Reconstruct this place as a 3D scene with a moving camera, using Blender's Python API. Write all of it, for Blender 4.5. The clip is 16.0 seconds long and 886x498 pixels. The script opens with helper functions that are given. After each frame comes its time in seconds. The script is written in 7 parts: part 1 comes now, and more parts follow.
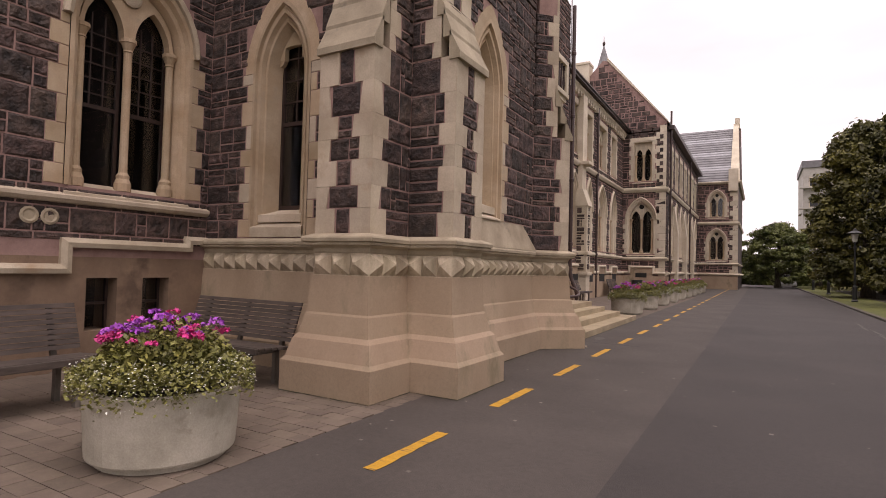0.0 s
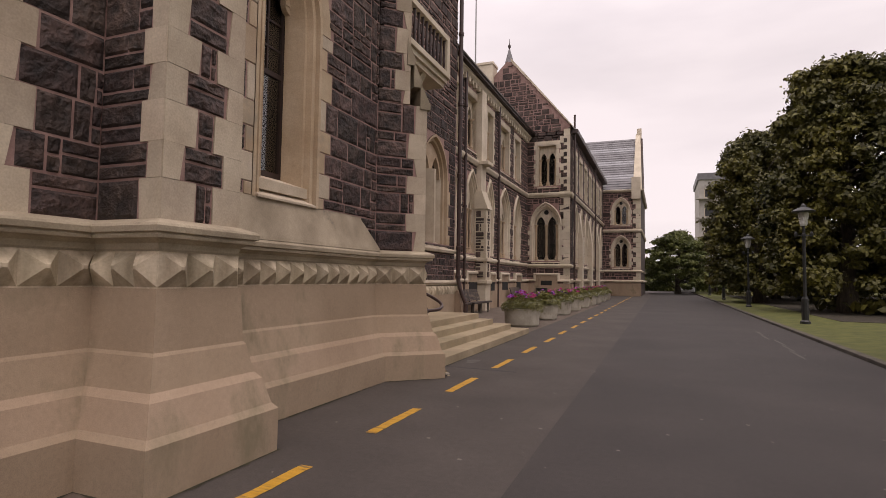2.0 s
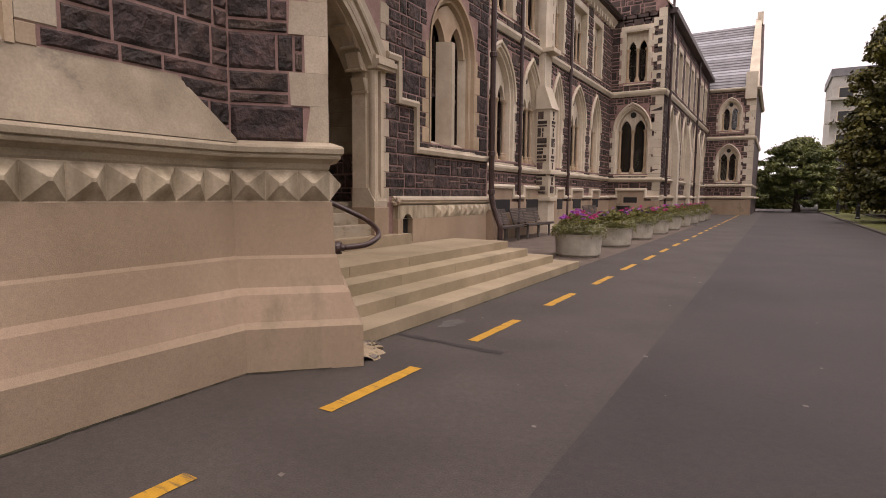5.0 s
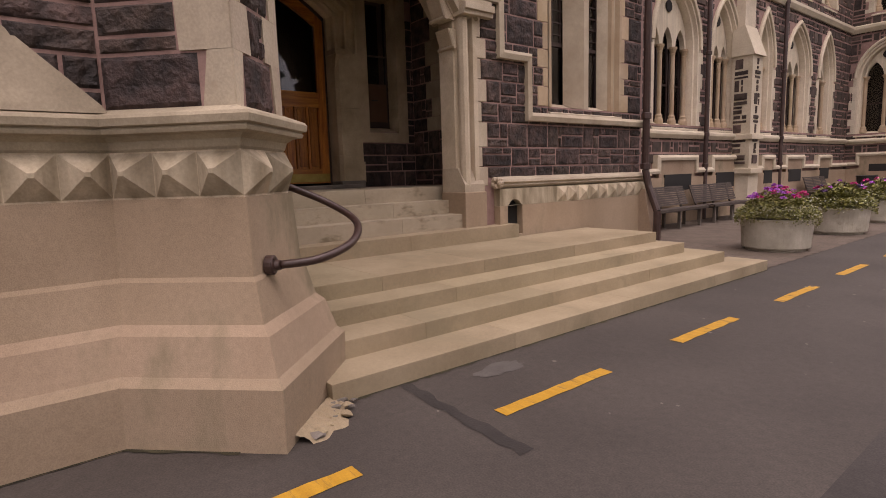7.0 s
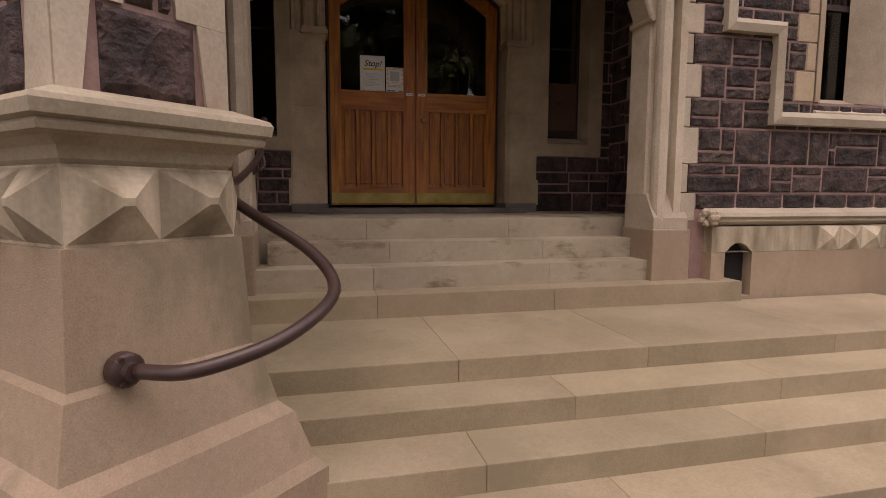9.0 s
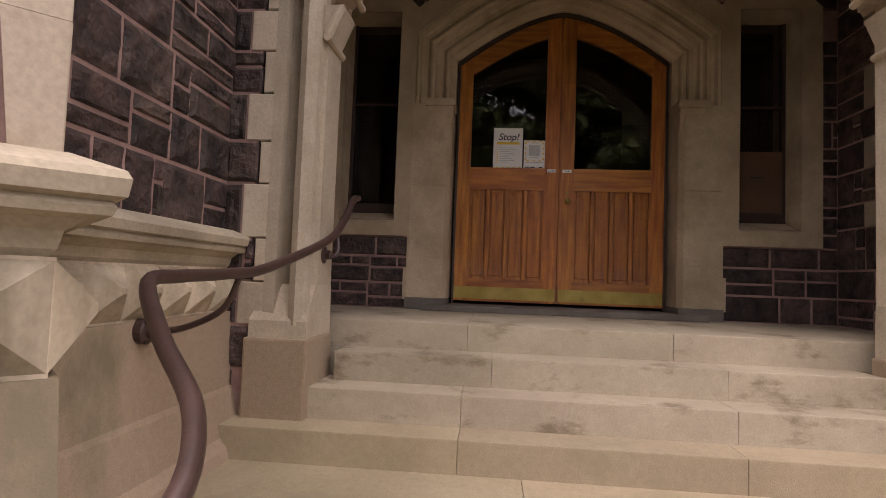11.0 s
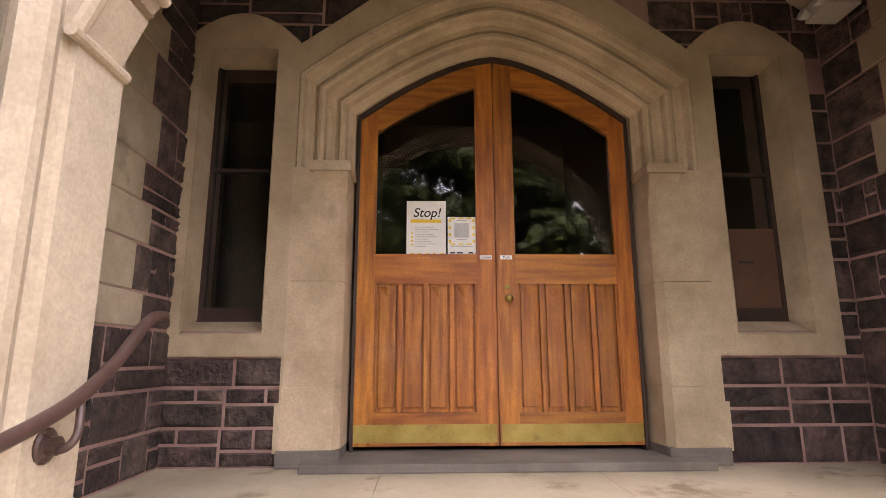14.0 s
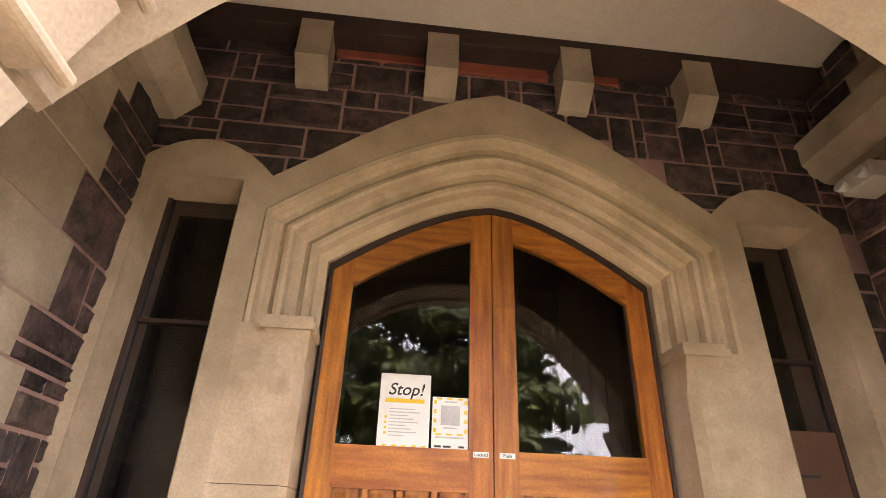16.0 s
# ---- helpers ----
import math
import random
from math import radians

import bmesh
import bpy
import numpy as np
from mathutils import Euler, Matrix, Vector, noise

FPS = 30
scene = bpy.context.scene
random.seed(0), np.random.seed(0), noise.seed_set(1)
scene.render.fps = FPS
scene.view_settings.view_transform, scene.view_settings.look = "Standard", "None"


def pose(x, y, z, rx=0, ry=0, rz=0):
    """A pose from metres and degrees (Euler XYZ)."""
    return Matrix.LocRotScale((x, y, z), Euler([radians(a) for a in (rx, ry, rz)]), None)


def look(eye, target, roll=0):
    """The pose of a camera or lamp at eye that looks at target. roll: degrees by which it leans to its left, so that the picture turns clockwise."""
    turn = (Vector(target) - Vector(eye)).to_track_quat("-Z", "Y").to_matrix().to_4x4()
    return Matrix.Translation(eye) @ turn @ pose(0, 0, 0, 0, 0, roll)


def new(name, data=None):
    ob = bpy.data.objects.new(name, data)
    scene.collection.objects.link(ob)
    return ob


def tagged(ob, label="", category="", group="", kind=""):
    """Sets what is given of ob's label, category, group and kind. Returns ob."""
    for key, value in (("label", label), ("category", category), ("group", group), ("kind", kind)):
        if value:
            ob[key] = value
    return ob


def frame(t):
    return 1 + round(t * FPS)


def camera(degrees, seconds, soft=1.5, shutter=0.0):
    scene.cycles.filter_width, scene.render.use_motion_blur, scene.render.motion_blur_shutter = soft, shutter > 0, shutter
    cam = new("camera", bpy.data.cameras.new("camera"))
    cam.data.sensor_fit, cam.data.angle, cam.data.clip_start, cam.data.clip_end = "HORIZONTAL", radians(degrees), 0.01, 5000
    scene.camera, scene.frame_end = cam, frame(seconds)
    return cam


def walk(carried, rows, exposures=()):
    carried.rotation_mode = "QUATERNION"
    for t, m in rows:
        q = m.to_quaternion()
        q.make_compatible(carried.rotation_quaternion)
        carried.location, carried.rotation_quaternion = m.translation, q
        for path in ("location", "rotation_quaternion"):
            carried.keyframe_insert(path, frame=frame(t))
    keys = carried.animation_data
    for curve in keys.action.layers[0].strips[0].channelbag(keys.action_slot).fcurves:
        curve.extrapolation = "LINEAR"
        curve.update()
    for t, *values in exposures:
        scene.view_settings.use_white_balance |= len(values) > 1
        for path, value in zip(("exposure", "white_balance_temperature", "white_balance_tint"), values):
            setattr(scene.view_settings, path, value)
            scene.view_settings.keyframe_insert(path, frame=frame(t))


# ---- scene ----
cam = camera(78.1, 16.0, soft=0.9)
METRES, EYE, TILT, LEAN, TURN = 13.5, 1.30, 0.0, 0.0, 30.1
ROWS = [
    (0.0, 0.0, 0.0, 0.0, -0.05, 1.79, -1.49),
    (0.5, 0.0223, 0.0402, -0.0005, -0.35, 2.45, -1.5),
    (1.0, 0.0481, 0.0813, -0.001, -2.51, 2.89, -1.32),
    (1.5, 0.0719, 0.1205, -0.0013, -5.59, 2.96, -1.24),
    (2.0, 0.0983, 0.1584, -0.0022, -8.3, 3.02, -0.87),
    (2.5, 0.1212, 0.1976, -0.0015, -9.79, 2.09, -0.81),
    (3.0, 0.1463, 0.2346, -0.0015, -11.04, 1.86, -0.49),
    (5.5, 0.2442, 0.4236, -0.005, 6.25, -7.29, 0.26),
    (6.0, 0.2651, 0.4589, -0.0045, 11.62, -7.57, 1.03),
    (6.5, 0.2783, 0.4948, -0.0043, 16.92, -7.67, 1.42),
    (7.0, 0.2923, 0.5287, -0.004, 21.3, -7.61, 1.78),
    (7.5, 0.2972, 0.5653, -0.0037, 26.41, -7.4, 1.9),
    (8.0, 0.298, 0.6003, -0.0018, 32.59, -7.18, 1.25),
    (8.5, 0.2944, 0.6331, -0.0002, 39.2, -6.22, 1.02),
    (9.0, 0.2858, 0.6634, 0.0023, 46.46, -5.85, -0.21),
    (9.5, 0.2781, 0.6915, 0.003, 52.69, -4.21, -1.32),
    (12.0, 0.2061, 0.7606, 0.0112, 68.36, 5.68, -1.83),
    (12.5, 0.191, 0.7731, 0.0142, 66.38, 8.07, -1.37),
    (13.0, 0.1807, 0.7833, 0.0197, 63.89, 9.91, -0.62),
    (13.5, 0.164, 0.7907, 0.0248, 60.58, 10.54, -0.2),
    (14.0, 0.1544, 0.7965, 0.0323, 58.21, 11.34, 0.14),
    (14.5, 0.1454, 0.8047, 0.0412, 56.63, 12.85, 0.41),
    (15.0, 0.1298, 0.8092, 0.0453, 56.05, 15.97, -0.24),
    (15.5, 0.1184, 0.8103, 0.054, 55.5, 20.57, -0.9),
    (16.0, 0.1064, 0.8154, 0.0547, 53.66, 27.56, -1.8),
]
walk(cam, [(t, pose(0, 0, EYE, TILT, LEAN, TURN) @ pose(METRES * x, METRES * y, METRES * z, 90 + pitch, roll, yaw)) for t, x, y, z, yaw, pitch, roll in ROWS],
     [(0.0, 0.22, 7000, 27), (2.0, -0.1, 7000, 25), (3.0, -0.08, 7000, 25), (5.5, 0.35, 7050, 28), (8.0, 0.3, 7100, 30), (9.5, 0.4, 7050, 28), (12.0, 1.78, 6650, 25), (13.0, 2.25, 6650, 26), (14.5, 3.05, 6700, 25), (15.5, 3.38, 6700, 24), (16.0, 3.68, 6700, 23)])

# ---- world and light ----
world = bpy.data.worlds.new("overcast")
scene.world = world
world.use_nodes = True
wn, wl = world.node_tree.nodes, world.node_tree.links
wn.clear()
w_out, w_bg = wn.new("ShaderNodeOutputWorld"), wn.new("ShaderNodeBackground")
w_sky, w_mix = wn.new("ShaderNodeTexSky"), wn.new("ShaderNodeMix")
w_co, w_no, w_ra = wn.new("ShaderNodeTexCoord"), wn.new("ShaderNodeTexNoise"), wn.new("ShaderNodeValToRGB")
w_map = wn.new("ShaderNodeMapping")
w_sky.sky_type, w_sky.sun_disc = "NISHITA", False
w_sky.sun_elevation, w_sky.sun_rotation = radians(71), radians(119)
w_mix.data_type = "RGBA"
w_mix.inputs[0].default_value = 0.93
w_map.inputs["Scale"].default_value = (1.0, 1.0, 3.5)
w_no.inputs["Scale"].default_value, w_no.inputs["Detail"].default_value = 1.6, 5
w_ra.color_ramp.elements[0].position, w_ra.color_ramp.elements[0].color = 0.36, (7.9, 7.95, 8.1, 1)
w_ra.color_ramp.elements[1].position, w_ra.color_ramp.elements[1].color = 0.62, (10.1, 10.1, 10.1, 1)
wl.new(w_co.outputs["Generated"], w_map.inputs["Vector"])
wl.new(w_map.outputs[0], w_no.inputs["Vector"])
wl.new(w_no.outputs["Fac"], w_ra.inputs[0])
wl.new(w_sky.outputs[0], w_mix.inputs[6])
wl.new(w_ra.outputs[0], w_mix.inputs[7])
w_sep, w_lift, w_mul = wn.new("ShaderNodeSeparateXYZ"), wn.new("ShaderNodeMapRange"), wn.new("ShaderNodeMix")
w_mul.data_type, w_mul.blend_type = "RGBA", "MULTIPLY"
w_mul.inputs[0].default_value = 1.0
w_lift.inputs[1].default_value, w_lift.inputs[2].default_value = 0.35, 1.0
w_lift.inputs[3].default_value, w_lift.inputs[4].default_value = 1.0, 2.1
wl.new(w_co.outputs["Generated"], w_sep.inputs[0])
wl.new(w_sep.outputs["Z"], w_lift.inputs[0])
wl.new(w_mix.outputs[2], w_mul.inputs[6]), wl.new(w_lift.outputs[0], w_mul.inputs[7])
wl.new(w_mul.outputs[2], w_bg.inputs[0])
w_bg.inputs[1].default_value = 0.1
wl.new(w_bg.outputs[0], w_out.inputs[0])
sun = new("sun", bpy.data.lights.new("sun", "SUN"))
sun.data.energy, sun.data.angle, sun.data.color = 0.9, radians(40), (1.0, 0.95, 0.88)
sun.matrix_world = look((9, -5, 30), (0, 0, 0))

# ---- materials ----


def mat(name, c1, c2, scale=6.0, rough=0.85, bump=0.3, fine=60.0, per="", spread=0.35, metal=0.0, stain=None, stain_scale=1.2, stain_at=0.55, detail=6, coat=0.0, hue=0.004, stretch=None, bdist=0.01, grain=0.22):
    """Two-scale procedural surface in object metres; per: 'object' or 'island' for a shade of each piece."""
    m = bpy.data.materials.new(name)
    m.use_nodes = True
    n, l = m.node_tree.nodes, m.node_tree.links
    b = n["Principled BSDF"]
    b.inputs["Roughness"].default_value, b.inputs["Metallic"].default_value = rough, metal
    b.inputs["Coat Weight"].default_value = coat
    geo = n.new("ShaderNodeNewGeometry")
    vec = geo.outputs["Position"]
    if stretch:
        mp = n.new("ShaderNodeMapping")
        mp.inputs["Scale"].default_value = stretch
        l.new(vec, mp.inputs["Vector"])
        vec = mp.outputs[0]
    big, small = n.new("ShaderNodeTexNoise"), n.new("ShaderNodeTexNoise")
    big.inputs["Scale"].default_value, big.inputs["Detail"].default_value = scale, detail
    small.inputs["Scale"].default_value, small.inputs["Detail"].default_value = fine, 4
    l.new(vec, big.inputs["Vector"]), l.new(geo.outputs["Position"], small.inputs["Vector"])
    ramp = n.new("ShaderNodeValToRGB")
    ramp.color_ramp.elements[0].position, ramp.color_ramp.elements[1].position = 0.32, 0.68
    ramp.color_ramp.elements[0].color, ramp.color_ramp.elements[1].color = (*c1, 1), (*c2, 1)
    l.new(big.outputs["Fac"], ramp.inputs[0])
    col = ramp.outputs[0]
    g = n.new("ShaderNodeMix")
    g.data_type, g.blend_type = "RGBA", "OVERLAY"
    g.inputs[0].default_value = grain
    l.new(col, g.inputs[6]), l.new(small.outputs["Fac"], g.inputs[7])
    mid, g2 = n.new("ShaderNodeTexNoise"), n.new("ShaderNodeMix")
    mid.inputs["Scale"].default_value, mid.inputs["Detail"].default_value = fine * 0.2, 5
    g2.data_type, g2.blend_type = "RGBA", "OVERLAY"
    g2.inputs[0].default_value = min(0.4, grain * 0.5)
    l.new(geo.outputs["Position"], mid.inputs["Vector"])
    l.new(g.outputs[2], g2.inputs[6]), l.new(mid.outputs["Fac"], g2.inputs[7])
    col = g2.outputs[2]
    if per:
        hs = n.new("ShaderNodeHueSaturation")
        src = n.new("ShaderNodeObjectInfo").outputs["Random"] if per == "object" else geo.outputs["Random Per Island"]
        mr, mh = n.new("ShaderNodeMapRange"), n.new("ShaderNodeMapRange")
        mr.inputs[3].default_value, mr.inputs[4].default_value = 1 - spread, 1 + spread
        wn2 = n.new("ShaderNodeTexWhiteNoise")
        wn2.noise_dimensions = "1D"
        l.new(src, wn2.inputs["W"])
        mh.inputs[3].default_value, mh.inputs[4].default_value = 0.5 - hue, 0.5 + hue
        l.new(src, mr.inputs[0]), l.new(wn2.outputs["Value"], mh.inputs[0])
        l.new(mr.outputs[0], hs.inputs["Value"]), l.new(mh.outputs[0], hs.inputs["Hue"])
        l.new(col, hs.inputs["Color"])
        col = hs.outputs[0]
    if stain:
        st, sr, sm = n.new("ShaderNodeTexNoise"), n.new("ShaderNodeMapRange"), n.new("ShaderNodeMix")
        st.inputs["Scale"].default_value, st.inputs["Detail"].default_value, st.inputs["Roughness"].default_value = stain_scale, 8, 0.65
        sr.inputs[1].default_value, sr.inputs[2].default_value = stain_at, stain_at + 0.12
        sm.data_type = "RGBA"
        l.new(vec, st.inputs["Vector"]), l.new(st.outputs["Fac"], sr.inputs[0]), l.new(sr.outputs[0], sm.inputs[0])
        l.new(col, sm.inputs[6])
        sm.inputs[7].default_value = (*stain, 1)
        col = sm.outputs[2]
    l.new(col, b.inputs["Base Color"])
    bp, add = n.new("ShaderNodeBump"), n.new("ShaderNodeMath")
    add.operation = "MULTIPLY_ADD"
    add.inputs[1].default_value = 0.4
    l.new(small.outputs["Fac"], add.inputs[0]), l.new(big.outputs["Fac"], add.inputs[2])
    bp.inputs["Strength"].default_value, bp.inputs["Distance"].default_value = bump, bdist
    l.new(add.outputs[0], bp.inputs["Height"]), l.new(bp.outputs[0], b.inputs["Normal"])
    return m


def glass_mat(name, tint=(0.75, 0.78, 0.78), rough=0.0):
    m = bpy.data.materials.new(name)
    m.use_nodes = True
    b = m.node_tree.nodes["Principled BSDF"]
    b.inputs["Base Color"].default_value = (*tint, 1)
    b.inputs["Transmission Weight"].default_value, b.inputs["Roughness"].default_value, b.inputs["IOR"].default_value = 1.0, rough, 1.5
    return m


BASALT = mat("basalt", (0.018, 0.0125, 0.011), (0.088, 0.056, 0.046), 9, 0.74, 1.0, 32, "object", 0.5, bdist=0.045, grain=0.6, hue=0.015)
# paler copy of BASALT; the farther fronts' extra brightness is in the colour
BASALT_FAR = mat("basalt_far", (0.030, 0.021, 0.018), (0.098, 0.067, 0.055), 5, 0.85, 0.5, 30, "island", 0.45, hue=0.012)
MORTAR = mat("mortar", (0.24, 0.145, 0.125), (0.34, 0.22, 0.19), 4, 0.95, 0.3, 80)
LIME = mat("limestone", (0.39, 0.315, 0.228), (0.53, 0.45, 0.342), 2.2, 0.85, 0.32, 75, "object", 0.13, grain=0.24, stain=(0.36, 0.25, 0.16), stain_scale=0.9, stain_at=0.57)
LIME_WARM = mat("limestone_warm", (0.38, 0.275, 0.17), (0.47, 0.365, 0.25), 2.5, 0.85, 0.25, 70, "object", 0.10, stain=(0.33, 0.28, 0.21), stain_scale=1.4, stain_at=0.6)
# lighter copy of LIME, with the distant fronts' brightness mixed into it
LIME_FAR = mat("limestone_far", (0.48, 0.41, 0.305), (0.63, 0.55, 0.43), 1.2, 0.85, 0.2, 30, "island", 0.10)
LIME_GREY = mat("limestone_weathered", (0.26, 0.215, 0.15), (0.40, 0.335, 0.24), 3, 0.9, 0.4, 75, "object", 0.11, grain=0.24, stain=(0.16, 0.14, 0.11), stain_scale=2.2, stain_at=0.62)
LIME_STREAK = mat("limestone_streaked", (0.25, 0.20, 0.13), (0.56, 0.47, 0.34), 5, 0.9, 0.35, 60, "object", 0.16, stretch=(1.6, 1.6, 0.35))
SAND = mat("plinth_sandstone", (0.288, 0.208, 0.138), (0.390, 0.290, 0.202), 1.3, 0.9, 0.35, 170, "object", 0.06, stain=(0.225, 0.182, 0.115), stain_scale=1.3, stain_at=0.54, stretch=(1, 1, 0.5), grain=0.3)
STEP = mat("step_stone", (0.262, 0.206, 0.126), (0.37, 0.297, 0.193), 1.6, 0.9, 0.35, 170, "object", 0.07, stain=(0.25, 0.205, 0.13), stain_scale=1.5, stain_at=0.56, grain=0.3)
STEP_DAMP = mat("step_stone_damp", (0.315, 0.262, 0.183), (0.405, 0.342, 0.247), 1.6, 0.9, 0.3, 110, "object", 0.05, stain=(0.19, 0.15, 0.095), stain_scale=2.6, stain_at=0.56, stretch=(1, 1, 2.2))
ASPHALT_OLD = mat("asphalt_patched", (0.044, 0.0358, 0.0302), (0.066, 0.0545, 0.0462), 0.9, 0.85, 0.8, 110, bdist=0.005, grain=0.6)
ASPHALT = mat("asphalt", (0.026, 0.0212, 0.0188), (0.041, 0.0338, 0.030), 0.6, 0.82, 0.9, 110, bdist=0.005, grain=0.7, stain=(0.034, 0.029, 0.0262), stain_scale=0.4, stain_at=0.55)
PAINT = mat("yellow_paint", (0.42, 0.215, 0.012), (0.52, 0.28, 0.022), 8, 0.7, 0.4, 120, stain=(0.085, 0.065, 0.04), stain_scale=9, stain_at=0.55, stretch=(0.35, 2.6, 1))
PAVER = mat("paver", (0.115, 0.088, 0.066), (0.165, 0.128, 0.098), 3, 0.9, 0.3, 120, "object", 0.14)
GRASS = mat("grass", (0.052, 0.062, 0.008), (0.105, 0.108, 0.02), 3, 0.95, 0.6, 90)
GRAVEL = mat("far_ground", (0.05, 0.055, 0.02), (0.09, 0.085, 0.04), 0.5, 0.95, 0.4, 20)
JOINT = mat("paver_joint_sand", (0.06, 0.046, 0.034), (0.10, 0.078, 0.058), 6, 0.95, 0.4, 90)
BASEMENT = mat("basement_sandstone", (0.155, 0.10, 0.066), (0.235, 0.16, 0.108), 1.6, 0.9, 0.4, 120, "object", 0.08, stain=(0.12, 0.08, 0.055), stain_scale=1.8, stain_at=0.56, grain=0.35)
SURROUND = mat("doorcase_limestone", (0.35, 0.268, 0.168), (0.50, 0.395, 0.268), 2.6, 0.85, 0.35, 75, "object", 0.09, grain=0.26, stain=(0.30, 0.235, 0.15), stain_scale=1.7, stain_at=0.58)
KERB_EDGE = mat("kerb_mossy", (0.05, 0.043, 0.034), (0.10, 0.086, 0.068), 3, 0.95, 0.4, 80)
BED_BROWN = mat("dark_brown_bed", (0.018, 0.014, 0.009), (0.045, 0.036, 0.02), 5, 1.0, 0.8, 40)
KERB = mat("kerb_concrete", (0.11, 0.095, 0.08), (0.19, 0.165, 0.14), 3, 0.9, 0.3, 80)
CONCRETE = mat("planter_concrete", (0.33, 0.30, 0.235), (0.46, 0.42, 0.34), 4, 0.85, 0.3, 90, stain=(0.25, 0.22, 0.165), stain_scale=3.5, stain_at=0.58)
SOIL = mat("soil", (0.02, 0.015, 0.01), (0.05, 0.035, 0.025), 20, 1.0, 0.8, 60)
DOORWOOD = mat("varnished_pine", (0.215, 0.058, 0.007), (0.44, 0.158, 0.020), 7, 0.46, 0.25, 70, "object", 0.16, coat=0.08, grain=0.35, stretch=(4, 4, 0.35), stain=(0.17, 0.052, 0.012), stain_scale=2.6, stain_at=0.60)
DOORWOOD_H = mat("varnished_pine_rail", (0.215, 0.058, 0.007), (0.44, 0.158, 0.020), 7, 0.46, 0.25, 70, "object", 0.16, coat=0.08, grain=0.35, stretch=(4, 0.35, 4), stain=(0.17, 0.052, 0.012), stain_scale=2.6, stain_at=0.60)
BRASS = mat("aged_brass", (0.28, 0.20, 0.05), (0.42, 0.32, 0.10), 5, 0.42, 0.1, 80, metal=0.75, stain=(0.2, 0.14, 0.05), stain_scale=4, stain_at=0.6)
IRON = mat("brown_iron", (0.040, 0.022, 0.018), (0.062, 0.034, 0.028), 8, 0.4, 0.2, 120)
SASH = mat("dark_sash_paint", (0.030, 0.016, 0.012), (0.045, 0.025, 0.02), 6, 0.5, 0.1, 60)
BENCHLEG = mat("bench_leg_concrete", (0.10, 0.085, 0.07), (0.17, 0.145, 0.12), 5, 0.85, 0.3, 80)
BENCHWOOD = mat("grey_slat_wood", (0.042, 0.031, 0.025), (0.085, 0.064, 0.052), 9, 0.75, 0.3, 90, "object", 0.15, stretch=(0.6, 0.6, 4))
# near black, so interiors and openings carry their darkness in the colour
PAINTED_DARK = mat("interior_painted_dark", (0.012, 0.011, 0.010), (0.022, 0.02, 0.018), 1, 0.9, 0.0)
BARK = mat("bark", (0.04, 0.03, 0.022), (0.09, 0.07, 0.05), 6, 0.95, 0.9, 30, stretch=(3, 3, 0.5), bdist=0.03)
LEAF = mat("leaf", (0.034, 0.037, 0.0045), (0.130, 0.116, 0.015), 0.45, 0.6, 0.0, 9, "island", 0.45)
LEAF_LIGHT = mat("leaf_light", (0.06, 0.078, 0.014), (0.13, 0.145, 0.03), 0.6, 0.6, 0.0, 9, "island", 0.4)
PLANT = mat("planter_leaf", (0.095, 0.10, 0.018), (0.235, 0.22, 0.055), 9, 0.6, 0.0, 30, "island", 0.4)
PURPLE = mat("purple_petal", (0.30, 0.045, 0.42), (0.50, 0.13, 0.58), 12, 0.6, 0.0, 60, "island", 0.35)
PINK = mat("pink_petal", (0.45, 0.02, 0.14), (0.62, 0.05, 0.26), 12, 0.6, 0.0, 60, "island", 0.35)
VIOLET = mat("dark_violet_petal", (0.035, 0.012, 0.06), (0.09, 0.03, 0.13), 12, 0.6, 0.0, 60, "island", 0.35)
WHITE = mat("white_petal", (0.65, 0.65, 0.58), (0.8, 0.8, 0.72), 12, 0.6, 0.0, 60)
SLATE = mat("roof_slate", (0.13, 0.125, 0.13), (0.19, 0.185, 0.19), 2, 0.6, 0.2, 30, "object", 0.08)
SLATE_PALE = mat("roof_slate_pale", (0.24, 0.24, 0.25), (0.30, 0.30, 0.31), 2, 0.6, 0.2, 30)
PLASTER = mat("porch_plaster", (0.52, 0.48, 0.40), (0.58, 0.54, 0.46), 1, 0.9, 0.1, 60)
TIMBER = mat("dark_timber", (0.022, 0.012, 0.009), (0.04, 0.022, 0.016), 5, 0.7, 0.2, 60)
REDBRICK = mat("red_render", (0.22, 0.06, 0.035), (0.30, 0.09, 0.05), 6, 0.9, 0.4, 60)
PAPER = mat("paper", (0.72, 0.71, 0.68), (0.78, 0.77, 0.74), 6, 0.6, 0.0, 60)
INK = mat("ink", (0.02, 0.02, 0.02), (0.03, 0.03, 0.03), 6, 0.6, 0.0, 60)
GREYINK = mat("grey_ink", (0.42, 0.42, 0.42), (0.5, 0.5, 0.5), 6, 0.6, 0.0, 60)
YELLOW = mat("yellow_ink", (0.75, 0.50, 0.02), (0.8, 0.55, 0.04), 6, 0.6, 0.0, 60)
LAMPBLACK = mat("black_lamp_paint", (0.012, 0.013, 0.012), (0.02, 0.021, 0.02), 6, 0.45, 0.1, 60)
FROST = mat("frosted_lamp_glass", (0.5, 0.5, 0.47), (0.6, 0.6, 0.56), 3, 0.4, 0.0, 60)
BUFF = mat("far_render", (0.36, 0.34, 0.30), (0.44, 0.42, 0.38), 1, 0.9, 0.1, 20)
STEEL = mat("grey_steel", (0.2, 0.2, 0.2), (0.28, 0.28, 0.27), 5, 0.45, 0.1, 60, metal=0.8)
GLASS = glass_mat("window_glass")

# ---- building helpers ----
UP = Vector((0, 0, 1))


